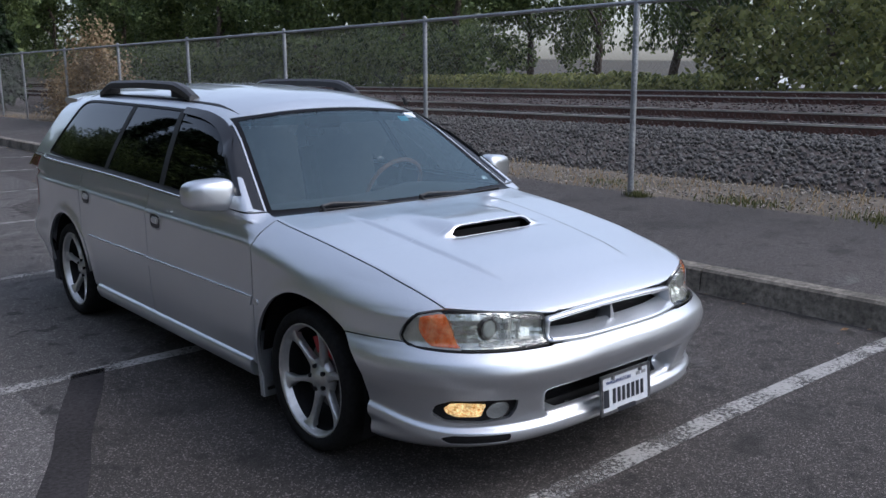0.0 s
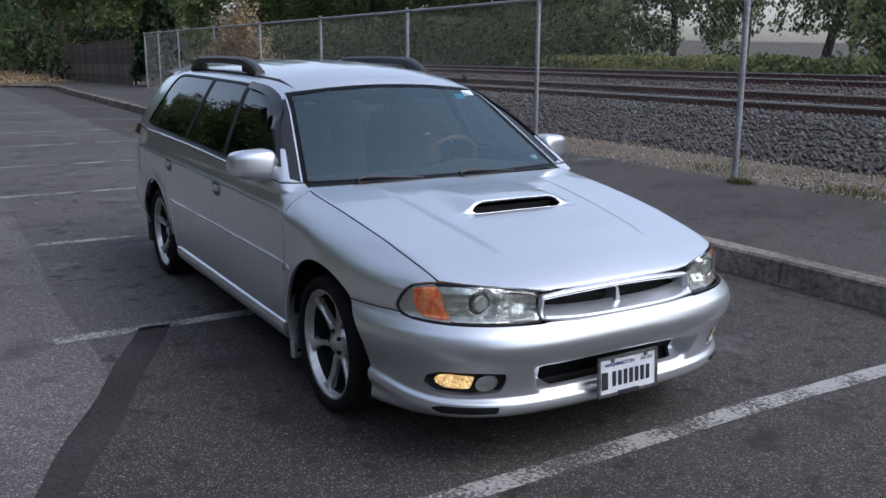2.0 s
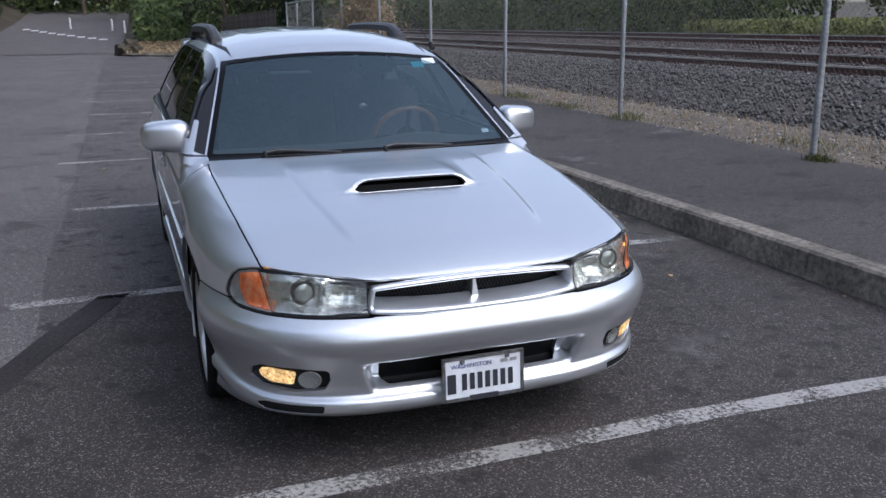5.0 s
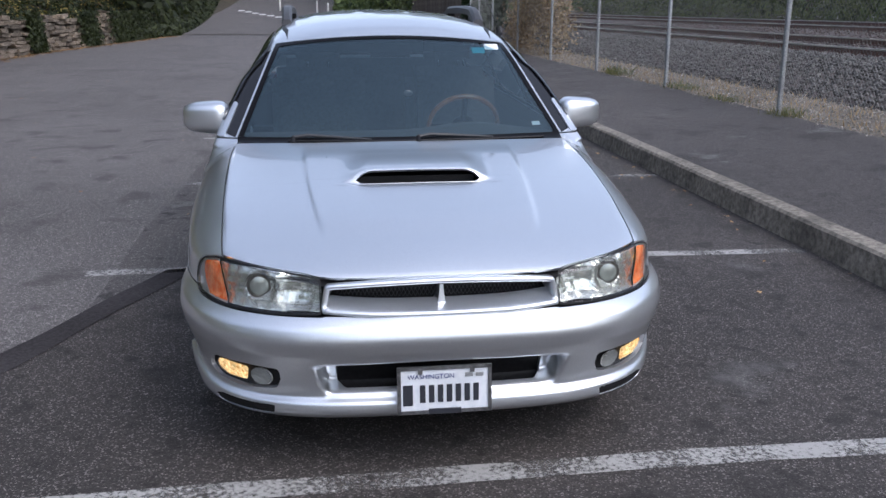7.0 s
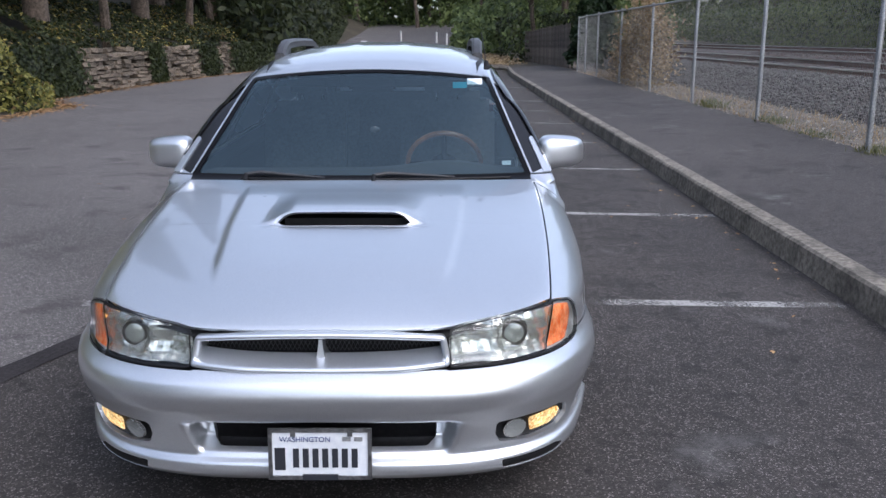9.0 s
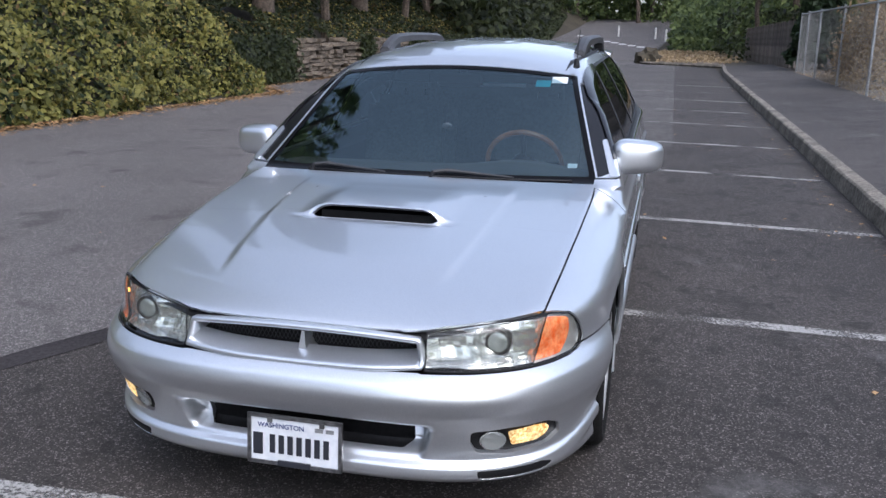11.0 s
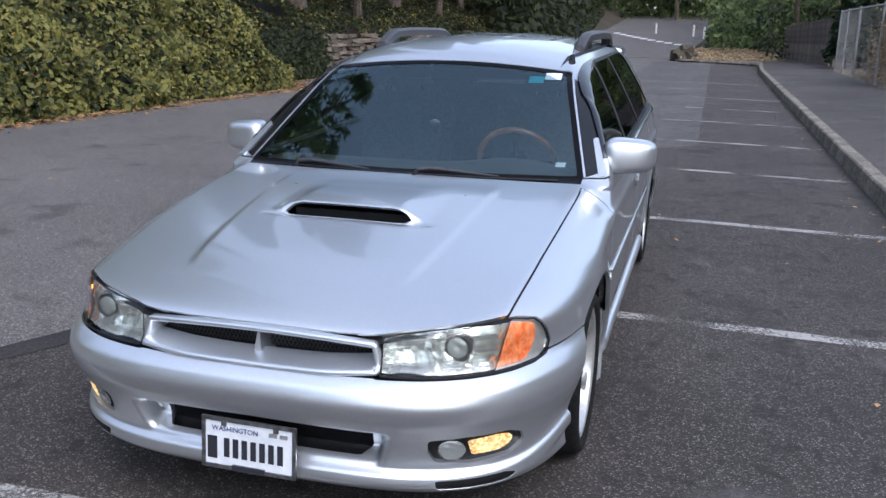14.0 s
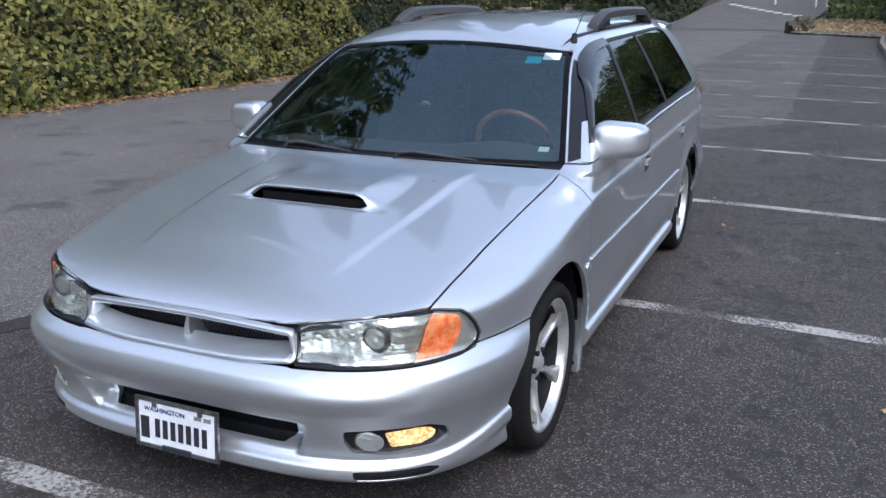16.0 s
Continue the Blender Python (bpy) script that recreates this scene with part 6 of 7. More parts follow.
def fir(seed, height, reach, n, label):
    rng = np.random.default_rng(seed)
    tree = tagged(new("tree"), label, "tree")
    bm = bmesh.new()
    tube(bm, [(0, 0, -0.5), (0, 0, height * 0.5), (0, 0, height)], [0.02 * height, 0.012 * height, 0.02], 10)
    part("trunk", bm, M_BARK, tree, "", True)
    z = height * (0.18 + 0.82 * rng.random(n) ** 1.15)
    a = rng.integers(0, 46, n) * 2.399 + rng.normal(0, 0.16, n)
    out = reach * (1.02 - z / height) ** 0.8 * rng.random(n) ** 0.55 * (0.75 + 0.25 * np.sin(z * 5 + a * 3))
    p = np.stack([np.cos(a) * out, np.sin(a) * out, z - 0.22 * out + rng.normal(0, 0.12, n)], 1)
    d = np.stack([np.cos(a) * 0.4, np.sin(a) * 0.4, np.ones(n)], 1)
    v, f = leaf_quads(p, d, (0.12, 0.26), rng, 0.4, 0.5)
    leafy("crown", v, f, M_FIR, tree)
    return tree


def weeping(seed, height, crown, n, label, leaf=(0.05, 0.11)):
    """A drooping tree: hanging curtains of narrow leaves with gaps between them."""
    rng = np.random.default_rng(seed)
    tree = tagged(new("tree"), label, "tree")
    bm = bmesh.new()
    tips = limbs(bm, rng, (0, 0, -0.3), (0.7, 0.3, height * 0.75), 0.021 * height, 12, crown * 0.7, height * 0.16)
    part("trunk", bm, M_BARK, tree, "", True)
    ps = []
    for p in tips:
        for _ in range(7):
            x, y = p.x + rng.normal(0, 0.5), p.y + rng.normal(0, 0.5)
            drop = rng.uniform(0.8, 0.5 * height)
            k = int(n / (len(tips) * 7))
            z = p.z + 0.4 - drop * rng.random(k)
            ps.append(np.stack([x + rng.normal(0, 0.09, k), y + rng.normal(0, 0.09, k), z], 1))
    p = np.concatenate(ps)
    p = p[p[:, 2] > 1.3]
    v, f = leaf_quads(p, rng.normal(size=p.shape), leaf, rng, 0, 1.6)
    leafy("crown", v, f, M_LEAF, tree)
    return tree


def scatter(tree, spots, seed):
    rng = np.random.default_rng(seed)
    for i, (x, y, s) in enumerate(spots):
        z = ground_z(x, y)
        m = pose(x, y, z, 0, 0, rng.uniform(0, 360))
        if i == 0:
            tree.scale = (s, s, s * rng.uniform(0.92, 1.1))
            tree.location, tree.rotation_euler = (x, y, z), (0, 0, rng.uniform(0, 6.28))
        else:
            c = copy_thing(tree, m)
            c.scale = (s, s, s * rng.uniform(0.92, 1.1))


# east of the railway
scatter(broadleaf(11, 8.5, 3.0, 14000, (0.06, 0.13), M_LEAF, "dense dark green broadleaf tree beyond the railway", low=0.1), [(21, 24, 1.0), (22, 29, 1.15), (21, 34.5, 1.0), (24, 40, 1.2), (22, 47, 1.1), (23, 55, 1.2), (24, 64, 1.3), (21.5, 20.6, 0.9), (28, 36, 1.2), (26, 72, 1.4), (24, 84, 1.4)], 1)
scatter(broadleaf(12, 7.5, 3.2, 8500, (0.06, 0.14), M_LEAF_LIGHT, "light green leafy tree beyond the railway", low=0.08), [(20.5, 8.6, 1.0), (21, 3.8, 1.1), (20, -1.5, 1.0), (21, -7, 1.1), (23, 11.6, 0.85), (24, 5, 1.2), (22, -13, 1.1), (23, -20, 1.2)], 2)
scatter(weeping(13, 8.0, 2.6, 9000, "drooping willow-like tree with pale sky behind it"), [(21.5, 14.4, 1.0), (22.5, 18.2, 0.95), (19.8, 11.3, 0.75)], 3)
scatter(weeping(17, 22.0, 4.6, 34000, "tall airy tree with drooping sprays behind the hedge", (0.08, 0.17)), [(-11.4, 6.4, 1.0)], 7)
scatter(fir(14, 20, 3.6, 11000, "tall dark fir tree on the bank"), [(-15.5, 15, 0.52), (-14, 20, 0.8), (-12.6, 25, 1.05), (-15, 29, 1.1), (-12.6, 34.5, 1.0), (-14, 41, 1.05), (-18, 3, 0.45), (-17, -6, 0.5), (-19, -13, 0.7), (-20, 22, 1.0), (-20, 35, 1.0), (-21, 11, 0.55), (-13, 47, 0.9), (-17, 53, 1.0)], 4)
# the four at negative y are out of view, added to darken the car's reflections
scatter(broadleaf(15, 11, 4.0, 15000, (0.07, 0.15), M_LEAF, "tall dark green tree overhanging the lot", low=0.48), [(-11.5, 17.5, 0.85), (-12, 29, 0.9), (-11.8, 38.5, 0.9), (-12.6, 45.5, 1.0), (8.5, 60, 1.0), (6.5, 68, 1.1), (5.5, 52, 0.8), (-14, 62, 1.1), (10, 76, 1.2), (-17, 74, 1.2), (3.5, 96, 1.2), (-4, 112, 1.3), (-12, 116, 1.3), (12, 104, 1.3), (-20, 100, 1.3), (9, 46, 0.7), (-26, 86, 1.3), (-11.8, 10, 0.75), (-9, 124, 1.4), (-16, 126, 1.3), (-10.6, -9.5, 0.62), (-11.5, -15, 0.75), (-10.5, -21, 0.8), (-6, -25, 0.8), (-1, 122, 1.4), (6, 118, 1.3), (14, 118, 1.4), (-23, 118, 1.4), (-30, 104, 1.4), (20, 112, 1.4), (13, 90, 1.2), (-3, 128, 1.5), (9, 68, 1.0), (7.5, 82, 1.2)], 5)
scatter(fir(16, 5.2, 1.5, 9000, "dark dense conifer at the end of the fence"), [(5.4, 30.7, 0.62), (6.0, 31.8, 0.75)], 6)


def shrub_bank(name, n, place, size, material, label, seed, flat=0.1):
    rng = np.random.default_rng(seed)
    p, d = place(rng, n)
    v, f = leaf_quads(p, d, size, rng, flat)
    return tagged(leafy(name, v, f, material), label, "shrub", kind="stuff")


def lumps(y, z, seed):
    return 0.35 * np.array([noise.noise((float(a) * 0.55, float(b) * 0.8, seed)) for a, b in zip(y, z)]) + 0.16 * np.array([noise.noise((float(a) * 1.7, float(b) * 1.9, seed + 5)) for a, b in zip(y, z)])


def bramble(rng, n):
    y = -8 + 24.8 * rng.random(n)
    z = 3.6 * rng.random(n) ** 1.2
    depth = np.abs(rng.normal(0, 0.16, n))
    edge = np.interp(y, [-8, 0, 9, 13, 16, 17], [-8.55, -8.4, -8.1, -8.05, -8.2, -8.9])
    x = edge - 0.18 - 0.55 * z - 0.12 * z * z + 1.6 * lumps(y, z, 2.0) + 0.9 * lumps(y * 2.3, z * 2.3, 9.0) - depth
    x = np.minimum(x, edge + 0.02 * rng.random(n))
    return np.stack([x, y, z + 0.02], 1), np.stack([0.9 + 0 * x, 0 * x - 0.2, 0.45 + 0 * x], 1)


shrub_bank("bramble_hedge", 50000, bramble, (0.028, 0.085), M_BRAMBLE, "overgrown green and yellowing bramble hedge on the bank", 21)
shrub_bank("bramble_leaves", 4200, lambda r, n: (lambda p, d: (p + np.array([0.03, 0, 0.01]), d))(*bramble(r, n)), (0.03, 0.06), M_AUTUMN, "yellow and brown leaves among the brambles", 31)
# the hedge's inner shade, put in as a darker leaf layer behind it
shrub_bank("bramble_shade", 14000, lambda r, n: (lambda p, d: (p - np.array([0.35, 0, 0]), d))(*bramble(r, n)), (0.08, 0.14), M_IVY, "darker leaves behind the bramble hedge, standing in for its inner shade", 22)


def ivy_slope(rng, n):
    y = 15 + 65 * rng.random(n) ** 1.3
    u = rng.random(n)
    x = np.interp(y, [15, 18, 26, 36, 48, 60, 80], [-9.2, -10.0, -10.1, -9.4, -8.8, -10.5, -13]) - 4.5 * u
    z = np.interp(y, [46, 80], [0.95, 1.7]) * np.where(y > 40, 0.3 + 0.7 * u, 1) + 1.9 * u + 0.35 * lumps(y, u * 4, 7.0) + 0.1 * rng.random(n)
    keep = (np.array([noise.noise((float(a) * 0.35, float(b) * 3, 8)) for a, b in zip(y, u)]) > -0.18) | (u > 0.55)
    p = np.stack([x, y, z], 1)[keep]
    return p, np.stack([0.5 + 0 * p[:, 0], 0 * p[:, 0], 1 + 0 * p[:, 0]], 1)


shrub_bank("bank_litter", 9000, ivy_slope, (0.05, 0.1), M_AUTUMN, "brown fallen leaves on the bank above the wall", 32)
shrub_bank("ivy_bank", 44000, ivy_slope, (0.05, 0.11), M_IVY, "dark ivy and ferns covering the bank above the wall", 23)


def ivy_wall(rng, n):
    at = np.array([17.0, 19.2, 26.5, 31.8, 35.5, 38.5])
    wd = np.array([1.5, 1.1, 0.5, 0.9, 1.0, 2.2])
    k = rng.integers(0, 6, n)
    y = at[k] + wd[k] * rng.normal(0, 0.5, n)
    z = 1.25 * rng.random(n)
    x = np.interp(y, [15, 18, 26, 36, 48], [-9.0, -9.35, -9.4, -8.75, -8.2]) + 0.12 * rng.random(n) - 0.1 * z
    return np.stack([x, y, z], 1), np.stack([1 + 0 * x, 0 * x, 0.3 + 0 * x], 1)


shrub_bank("wall_ivy", 14000, ivy_wall, (0.05, 0.1), M_IVY, "ivy hanging over the stone wall", 24)


def rail_scrub(rng, n):
    y = 10 + 13 * rng.random(n)
    u = rng.random(n)
    z = 0.95 + 0.6 * (0.75 + 0.5 * lumps(y, y * 0.3, 3.0)) * u
    x = 17.3 + 1.6 * rng.random(n) + 0.5 * lumps(y, u, 4.0)
    return np.stack([x, y, z], 1), np.stack([-1 + 0 * x, 0 * x, 0.6 + 0 * x], 1)


shrub_bank("trackside_scrub", 7000, rail_scrub, (0.06, 0.14), M_LEAF_LIGHT, "green scrub and grass along the far side of the tracks", 25)


def tall_scrub(rng, n, near=False):
    y = -16 + 90 * rng.random(n) ** 1.2
    y = y[(y < 11.5) | (y > 19.5)]
    y = y[y < 11.5] if near else y[y > 19.5]
    n = len(y)
    u = rng.random(n)
    z = 0.9 + (2.2 + 1.4 * lumps(y, y * 0.2, 13.0)) * u
    x = 18.0 + 1.4 * rng.random(n) + 0.9 * lumps(y, u * 3, 14.0)
    return np.stack([x, y, z], 1), np.stack([-1 + 0 * x, 0 * x, 0.6 + 0 * x], 1)


shrub_bank("thicket", 34000, tall_scrub, (0.07, 0.15), M_LEAF, "dark green thicket beyond the tracks", 26)
shrub_bank("thicket", 40000, lambda r, n: tall_scrub(r, n, True), (0.07, 0.15), M_LEAF_LIGHT, "lush green bushes beyond the tracks", 36)


def deep_wood(rng, n):
    """Dark woodland far behind the tracks, open low down where the sky shows through."""
    y = -34 + 130 * rng.random(n)
    z = 1.0 + 12 * rng.random(n)
    gap = smooth01((y - 18) / 2) * (1 - smooth01((y - 32) / 2))
    k = (z > gap * (8.0 + 3.5 * lumps(y, y * 0.3, 17.0))) & (z < np.where(y < 33, 4.2 + 5 * lumps(y, y * 0.3, 18.0), 13))
    y, z = y[k], z[k]
    x = 30 + 1.5 * rng.random(len(y)) + 1.2 * lumps(y, z * 0.5, 16.0)
    return np.stack([x, y, z], 1), np.stack([-1 + 0 * x, 0 * x, 0.4 + 0 * x], 1)


def end_wood(rng, n):
    x, z = -60 + 95 * rng.random(n), 2 + 17 * rng.random(n)
    y = 132 + 3 * rng.random(n)
    return np.stack([x, y, z], 1), np.stack([0 * x, -1 + 0 * x, 0.4 + 0 * x], 1)


shrub_bank("woodland", 24000, end_wood, (0.35, 0.75), M_LEAF, "dark green woodland at the far end of the road", 29)
shrub_bank("woodland", 26000, deep_wood, (0.28, 0.55), M_LEAF, "dark green woodland far behind the railway", 28)


def stalks(name, n, place, height, material, label, seed, width=0.006):
    """Grass blades or dry stalks as thin bent triangles."""
    rng = np.random.default_rng(seed)
    p = np.array([place(rng) for _ in range(n)])
    h = rng.uniform(height[0], height[1], n)[:, None]
    a = rng.uniform(0, 6.28, n)
    side = np.stack([np.cos(a), np.sin(a), 0 * a], 1) * width
    lean = rng.normal(0, 0.28, (n, 3)) * h
    lean[:, 2] = 0
    up = np.array([0, 0, 1.0]) * h
    v = np.stack([p - side, p + side, p + side * 0.6 + up * 0.6 + lean * 0.4, p + up + lean], 1).reshape(-1, 3)
    return tagged(leafy(name, v, np.arange(4 * n).reshape(-1, 4), material), label, "grass", kind="stuff")


TUFTS = [(4.62, 2.6, 0.12, 0.16), (4.9, 1.55, 0.4, 0.16), (4.75, 0.1, 0.5, 0.2), (5.1, -0.8, 0.5, 0.22), (4.85, 6.1, 0.25, 0.2), (5.2, 3.3, 0.5, 0.12), (5.0, 9.6, 0.4, 0.2), (4.95, 12.5, 0.5, 0.3), (4.9, 7.9, 0.4, 0.14), (5.0, -2.8, 0.7, 0.2)]
for i, (x, y, r, h) in enumerate(TUFTS):
    def on_tuft(rng, x=x, y=y, r=r):
        a, b = x + rng.normal(0, 0.35 * min(r, 0.3)), y + rng.normal(0, 0.55 * r)
        return a, b, walk_z(a, b) - 0.02
    stalks("grass_tuft", 300, on_tuft, (0.15 * h, 0.6 * h), M_GRASS, "green grass tuft in the verge", 40 + i, 0.005)


def on_dry(rng):
    x, y = rng.uniform(4.8, 6.0), -6 + 34 * rng.random() ** 1.2
    return x, y, walk_z(x, y) - 0.02


stalks("dry_grass", 4200, on_dry, (0.03, 0.11), M_DRY, "short dry straw in the verge", 60)


def dry_brush(rng, n):
    c = np.array([(5.5, 19.2, 0.8), (5.3, 20.6, 1.2), (5.5, 22.0, 1.0), (5.4, 20.0, 1.7), (5.5, 23.6, 0.6)])
    k = rng.integers(0, 5, n)
    d = rng.normal(size=(n, 3)) * np.array([0.22, 0.36, 0.42])
    p = c[k] + d
    p[:, 2] = np.abs(p[:, 2]) + 0.25
    return p, d


shrub_bank("dry_brush", 6500, dry_brush, (0.03, 0.07), M_DRY, "tall straw-coloured dry brush behind the fence", 27)


def litter(rng, n):
    y = -8 + 52 * rng.random(n) ** 1.1
    x = np.array([west_edge(float(a)) for a in y]) + np.abs(rng.normal(0, 0.28, n)) - 0.3
    return np.stack([x, y, 0.008 + 0.02 * rng.random(n)], 1), np.tile(np.array([0, 0, 2.5]), (n, 1))


shrub_bank("leaf_litter", 12000, litter, (0.02, 0.05), M_LITTER, "dry tan leaves gathered along the edge of the asphalt", 28, 2.0)


def lot_leaf(rng, n):
    y = -2 + 30 * rng.random(n)
    x = np.where(rng.random(n) < 0.55, 2.6 - np.abs(rng.normal(0, 0.16, n)), rng.uniform(-7.5, 2.4, n))
    return np.stack([x, y, np.array([lot_z(float(a)) for a in x]) + 0.01 + 0.006 * rng.random(n)], 1), np.tile(np.array([0, 0, 3.0]), (n, 1))


shrub_bank("stray_leaves", 260, lot_leaf, (0.012, 0.03), M_LITTER, "a few dry leaves lying on the asphalt", 29, 3.0)

# dry-stone wall at the foot of the bank
wall = tagged(new("stone_wall"), "low dry-stone wall of flat grey-brown ledge stones", "wall", kind="structure")


def stone_mesh(seed):
    rng = np.random.default_rng(seed)
    bm = bmesh.new()
    bmesh.ops.create_cube(bm, size=1)
    bmesh.ops.bevel(bm, geom=list(bm.edges), offset=0.07, segments=1, affect="EDGES")
    for v in bm.verts:
        v.co += Vector(rng.normal(0, 0.03, 3))
    me = bpy.data.meshes.new("stone")
    bm.to_mesh(me)
    bm.free()
    me.materials.append(M_WALLSTONE)
    return me


STONES = [stone_mesh(70 + i) for i in range(6)]
wr = random.Random(5)
zc, far_v, far_f = 0.0, [], []
for row in range(11):
    h = wr.uniform(0.075, 0.15)
    y = 17.0 + wr.uniform(0, 0.3)
    while y < 36.6:
        w = wr.uniform(0.22, 0.8)
        lim = 1.0 + 0.45 * noise.noise((0, y * 0.3, 3)) + 0.15 * noise.noise((0, y * 1.4, 6))
        if zc < lim and wr.random() > 0.07:
            x = float(np.interp(y, [15, 18, 26, 36, 48], [-9.2, -9.55, -9.6, -8.95, -8.4])) - 0.18 * zc + wr.uniform(-0.09, 0.09)
            m = pose(x, y + w / 2, zc + h / 2 + wr.uniform(-0.015, 0.015), wr.uniform(-5, 5), wr.uniform(-5, 5), wr.uniform(-7, 7) - 3) @ Matrix.Diagonal((0.4, w * wr.uniform(0.9, 0.99), h * wr.uniform(0.75, 0.98), 1))
            me = wr.choice(STONES)
            if y < 29:
                st = new("stone", me)
                st.parent = wall
                st.matrix_basis = m
            else:
                k = len(far_v)
                far_v += [tuple(m @ q.co) for q in me.vertices]
                far_f += [tuple(i + k for i in q.vertices) for q in me.polygons]
        y += w
    zc += h
tagged(solid("stone_courses", far_v, far_f, M_WALLSTONE, wall), kind="stuff")

# ---- far end of the lot ----
M_BOARD = surface("weathered_board", (0.085, 0.068, 0.055), (0.23, 0.19, 0.155), 9, 0.9, 0, 0.4, 1.3, 0.45, vary=0.3)


def board_fence(x0, y0, x1, y1, low, high):
    """Upright boards nailed side by side on two rails, with posts behind."""
    fe = tagged(new("wooden_fence"), "tall weathered brown board fence beside the footway", "fence")
    length = math.hypot(x1 - x0, y1 - y0)
    ux, uy = (x1 - x0) / length, (y1 - y0) / length
    turn = math.degrees(math.atan2(uy, ux))
    bm = bmesh.new()
    box(bm, 0, 0, 0, 0.138, 0.02, 1.0, 0.003)
    first = part("board", bm, M_BOARD, fe)
    rng = random.Random(12)
    n = int(length / 0.146)
    for i in range(n):
        k = (i + 0.5) / n
        b = first if i == 0 else new("board", first.data)
        b.parent = fe
        h = high + (1.75 - high) * k + rng.uniform(-0.03, 0.03) - low
        b.matrix_basis = pose(x0 + (x1 - x0) * k, y0 + (y1 - y0) * k, low + h / 2, rng.uniform(-0.8, 0.8), rng.uniform(-0.5, 0.5), turn) @ Matrix.Diagonal((1, 1, h, 1))
    for z in (0.5, 1.5):
        bm = bmesh.new()
        box(bm, 0, 0, 0, length, 0.04, 0.09, 0.005, Matrix.Translation(((x0 + x1) / 2 + 0.03, (y0 + y1) / 2, z)) @ Matrix.Rotation(radians(turn), 4, "Z"))
        part("fence_rail", bm, M_BOARD, fe)
    for i in range(6):
        k = i / 5
        bm = bmesh.new()
        box(bm, x0 + (x1 - x0) * k + 0.1, y0 + (y1 - y0) * k, 0.9, 0.09, 0.09, 1.8, 0.005)
        part("fence_post", bm, M_BOARD, fe)
    return fe


board_fence(5.05, 32.6, 4.35, 46.0, 0.12, 2.0)
bm = bmesh.new()
bmesh.ops.create_icosphere(bm, subdivisions=3, radius=1.0)
for v in bm.verts:
    n = v.co.normalized()
    k = 1 + 0.45 * noise.noise(n * 1.9) + 0.2 * noise.noise(n * 5)
    v.co = Vector((-0.4 + 0.6 * n.x * k, 42.6 + 0.7 * n.y * k, 0.2 + 0.55 * n.z * k))
tagged(part("boulder", bm, M_EARTH, smooth=True), "dark weathered boulder at the kerb end", "boulder")
sheet("path", [-0.6, 0.4, 1.4, 2.4, 3.2], span(40.8, 60, 2.0), lambda x, y: 0.02 + ramp(y) + 0.05 + 0.03 * noise.noise((x, y * 0.4, 6)), M_SOIL, label="bare dirt path beyond the kerb", category="path")
M_POSTWHITE = surface("white_post_paint", (0.6, 0.6, 0.58), (0.78, 0.78, 0.76), 20, 0.6, 0, 0.05, 4, 0.2)
for k in range(9):
    t = k / 8
    x, y = -1.8 - 6.6 * t, 68.3 + 18.2 * t
    vs = [(x + dx, y + dy, ramp(y + dy) + 0.045) for dx, dy in ((-0.3, -1.0), (0.3, -1.0), (0.3, 1.0), (-0.3, 1.0))]
    tagged(solid("crossing_bar", vs, [(0, 1, 2, 3)], M_POSTWHITE), "white painted crossing bar on the far road", "road marking", "crossing bars", "structure")
for x, y in ((-4.7, 86.5), (-1.1, 83.0), (-0.1, 79.0)):
    bm = bmesh.new()
    z = ramp(y)
    tube(bm, [(x, y, z), (x, y, z + 1.0), (x, y, z + 1.08)], [0.09, 0.09, 0.05], 10)
    tagged(part("bollard", bm, M_POSTWHITE, smooth=True), "white painted post beside the far road", "post", "white posts")


def clump_wall(rng, n, x0, x1, y0, y1, z0, z1, seed, facing):
    """A wooded backdrop of leaves: ragged masses with hollows."""
    x, y, z = rng.uniform(x0, x1, n), rng.uniform(y0, y1, n), z0 + (z1 - z0) * rng.random(n) ** 0.9
    k = np.array([noise.noise((a * 0.22, b * 0.22, c * 0.3 + seed)) for a, b, c in zip(x.tolist(), y.tolist(), z.tolist())])
    keep = k > -0.12
    p = np.stack([x, y, z], 1)[keep]
    return p, np.tile(np.array(facing, float), (len(p), 1))


shrub_bank("woodland", 26000, lambda r, n: clump_wall(r, n, -34, 30, 112, 122, 1.5, 17, 1, (0, -1, 0.4)), (0.2, 0.42), M_LEAF, "dark woodland beyond the far road", 81)
shrub_bank("woodland", 20000, lambda r, n: clump_wall(r, n, 24, 29, 28, 112, 1.0, 11, 2, (-1, 0, 0.4)), (0.16, 0.34), M_LEAF, "dark woodland beyond the railway", 82)
shrub_bank("woodland", 9000, lambda r, n: clump_wall(r, n, 23, 27, -24, 11, 1.0, 5.0, 3, (-1, 0, 0.4)), (0.12, 0.28), M_LEAF_LIGHT, "light green woodland beyond the railway", 83)
shrub_bank("woodland", 26000, lambda r, n: (lambda p, d: (p + np.stack([0 * p[:, 0], 0 * p[:, 0], np.clip(-9 - p[:, 0], 0, 20) * 0.38], 1), d))(*clump_wall(r, n, -26, -13, -20, 112, 0.3, 7, 4, (1, 0, 0.5))), (0.16, 0.34), M_IVY, "dark woodland on the bank", 84)
# unseen stretch of hedge, added so the bumper corners reflect something dark
shrub_bank("unseen_hedge", 9000, lambda r, n: clump_wall(r, n, -10.4, -8.7, -24, -7.5, 0.0, 4.2, 10, (1, 0, 0.4)), (0.09, 0.2), M_IVY, "dark hedge leaves added out of view for the car to reflect", 91)
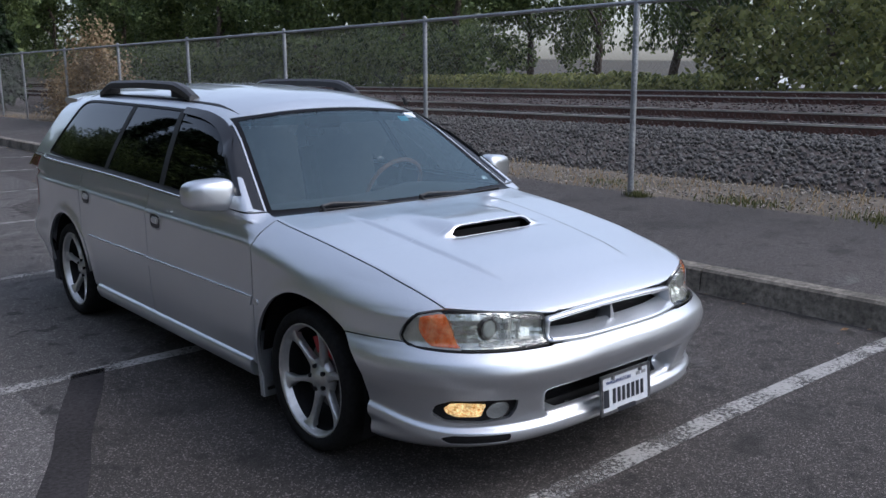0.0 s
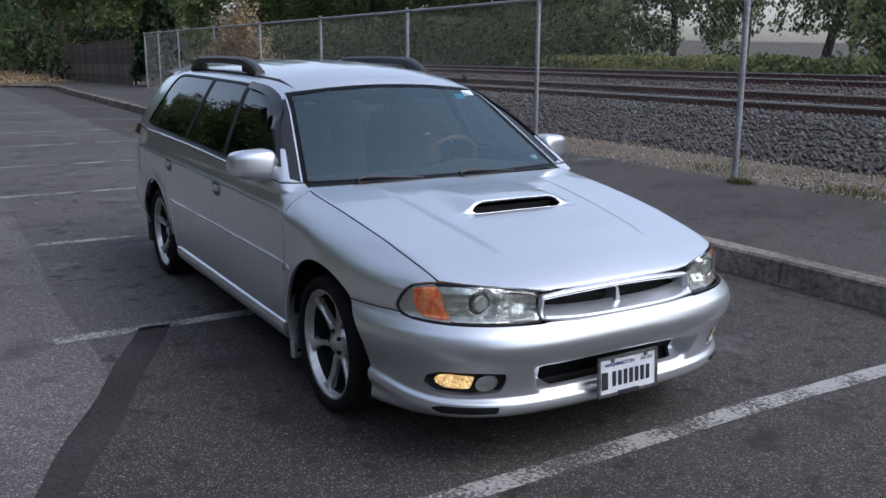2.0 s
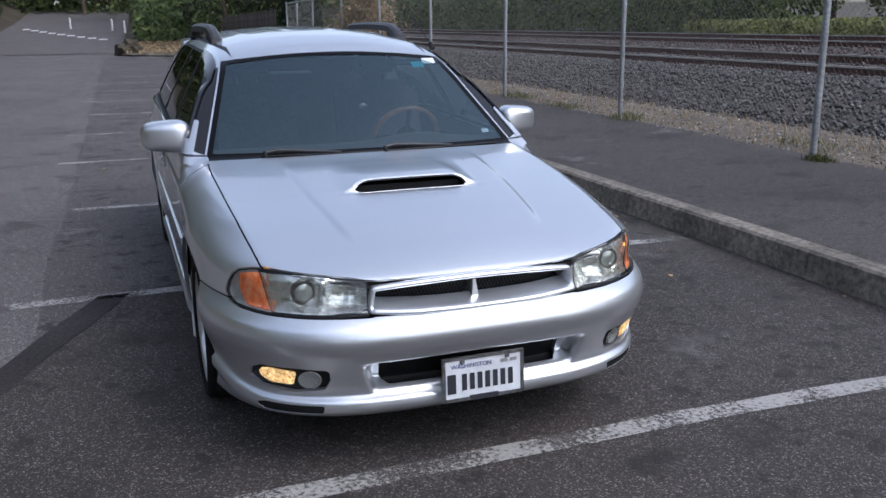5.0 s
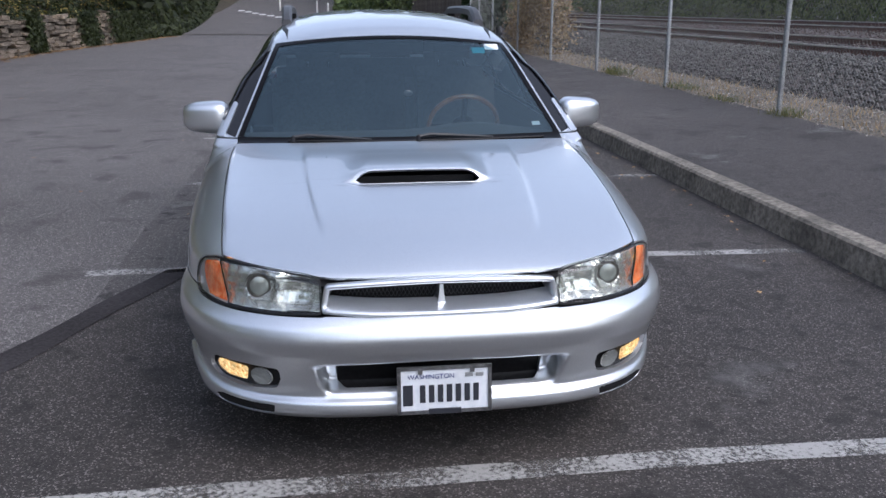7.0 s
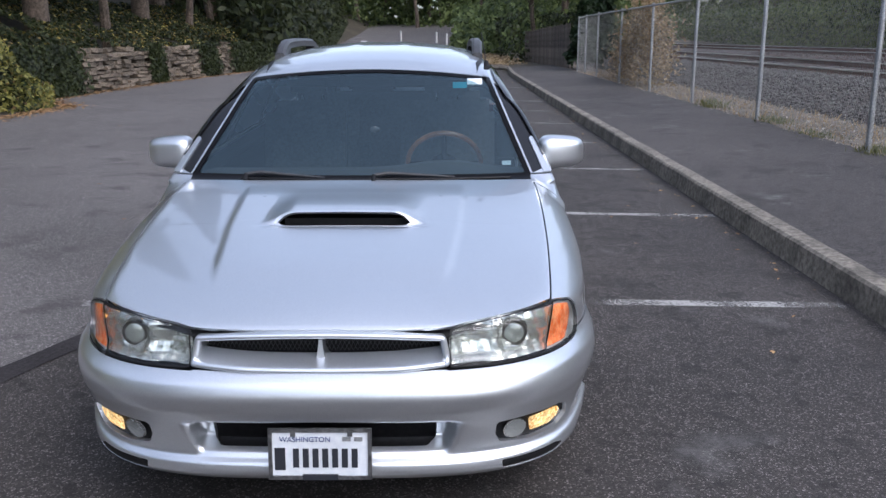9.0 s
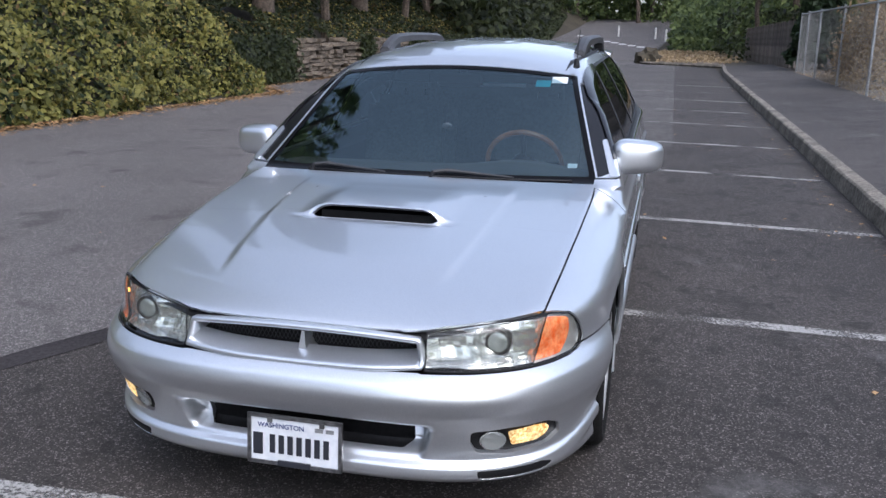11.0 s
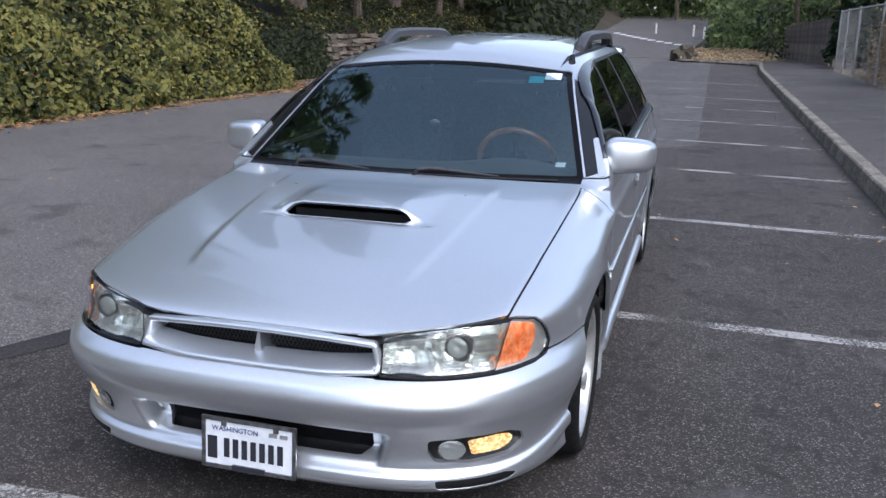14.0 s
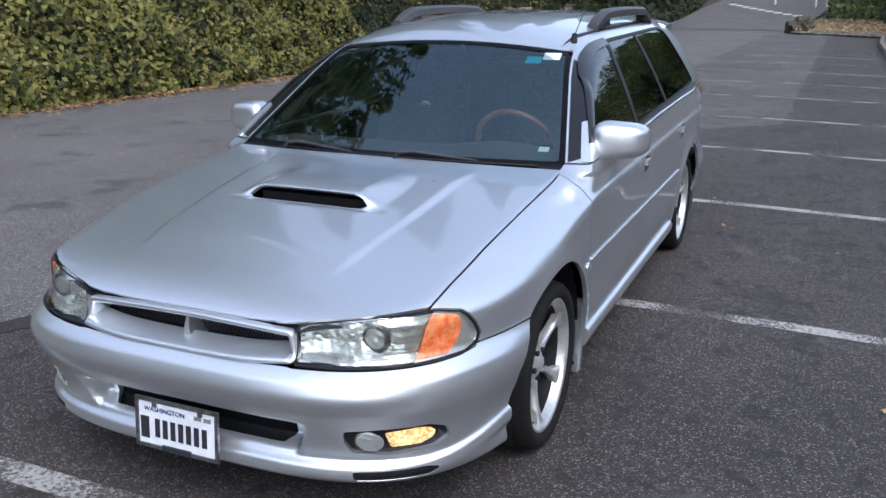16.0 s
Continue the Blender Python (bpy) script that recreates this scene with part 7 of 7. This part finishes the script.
shrub_bank("woodland", 9000, lambda r, n: clump_wall(r, n, 3.5, 14, 50, 110, 0.6, 6, 5, (-1, -0.4, 0.4)), (0.14, 0.3), M_LEAF, "dark undergrowth beside the far road", 85)


def road_bank(rng, n):
    p, d = clump_wall(rng, n, -15, -8.4, 44, 118, 0.0, 8.0, 6, (1, -0.4, 0.4))
    p[:, 0] -= 0.075 * (p[:, 1] - 46)
    p[:, 2] += np.array([ramp(float(y)) for y in p[:, 1]])
    return p, d


shrub_bank("woodland", 30000, road_bank, (0.18, 0.36), M_IVY, "dark trees and shrubs beside the climbing road", 86)


def road_ivy(rng, n):
    y = 38 + 70 * rng.random(n)
    x = np.array([west_edge(float(a)) if a < 46 else -7.9 - 0.07 * (float(a) - 46) for a in y]) - 0.1 - 7 * rng.random(n) ** 1.3
    z = np.array([max(ground_z(float(a), float(b)), ramp(float(b))) for a, b in zip(x, y)]) + 0.05 + 0.5 * rng.random(n) ** 2
    return np.stack([x, y, z], 1), np.stack([0.5 + 0 * x, 0 * x - 0.3, 1 + 0 * x], 1)


shrub_bank("road_ivy", 26000, road_ivy, (0.09, 0.18), M_IVY, "dark ivy and ferns on the slope beside the far road", 87)
shrub_bank("path_shrubs", 6000, lambda r, n: clump_wall(r, n, 3.4, 8.5, 43, 62, 0.15, 2.8, 7, (-1, -0.6, 0.4)), (0.09, 0.2), M_IVY, "green shrubs beside the dirt path", 88)
shrub_bank("path_straw", 3000, lambda r, n: (lambda x, y: (np.stack([x, y, np.array([ramp(float(b)) for b in y]) + 0.1 + 0.12 * r.random(n)], 1), np.tile(np.array([0, 0, 1.0]), (n, 1))))(r.uniform(-0.6, 4.2, n), r.uniform(41.5, 60, n)), (0.05, 0.12), M_DRY, "dry straw grass along the dirt path", 89)


def road_shrubs(rng, n):
    p, d = clump_wall(rng, n, 0.2, 7.5, 61, 112, 0.0, 3.6, 9, (-0.6, -1, 0.4))
    p[:, 0] += 0.03 * (p[:, 1] - 60)
    p[:, 2] = p[:, 2] * (0.25 + 0.75 * rng.random(len(p))) + np.array([ramp(float(y)) for y in p[:, 1]])
    return p, d


shrub_bank("road_shrubs", 16000, road_shrubs, (0.14, 0.3), M_LEAF, "dark green bushes beside the far road", 90)
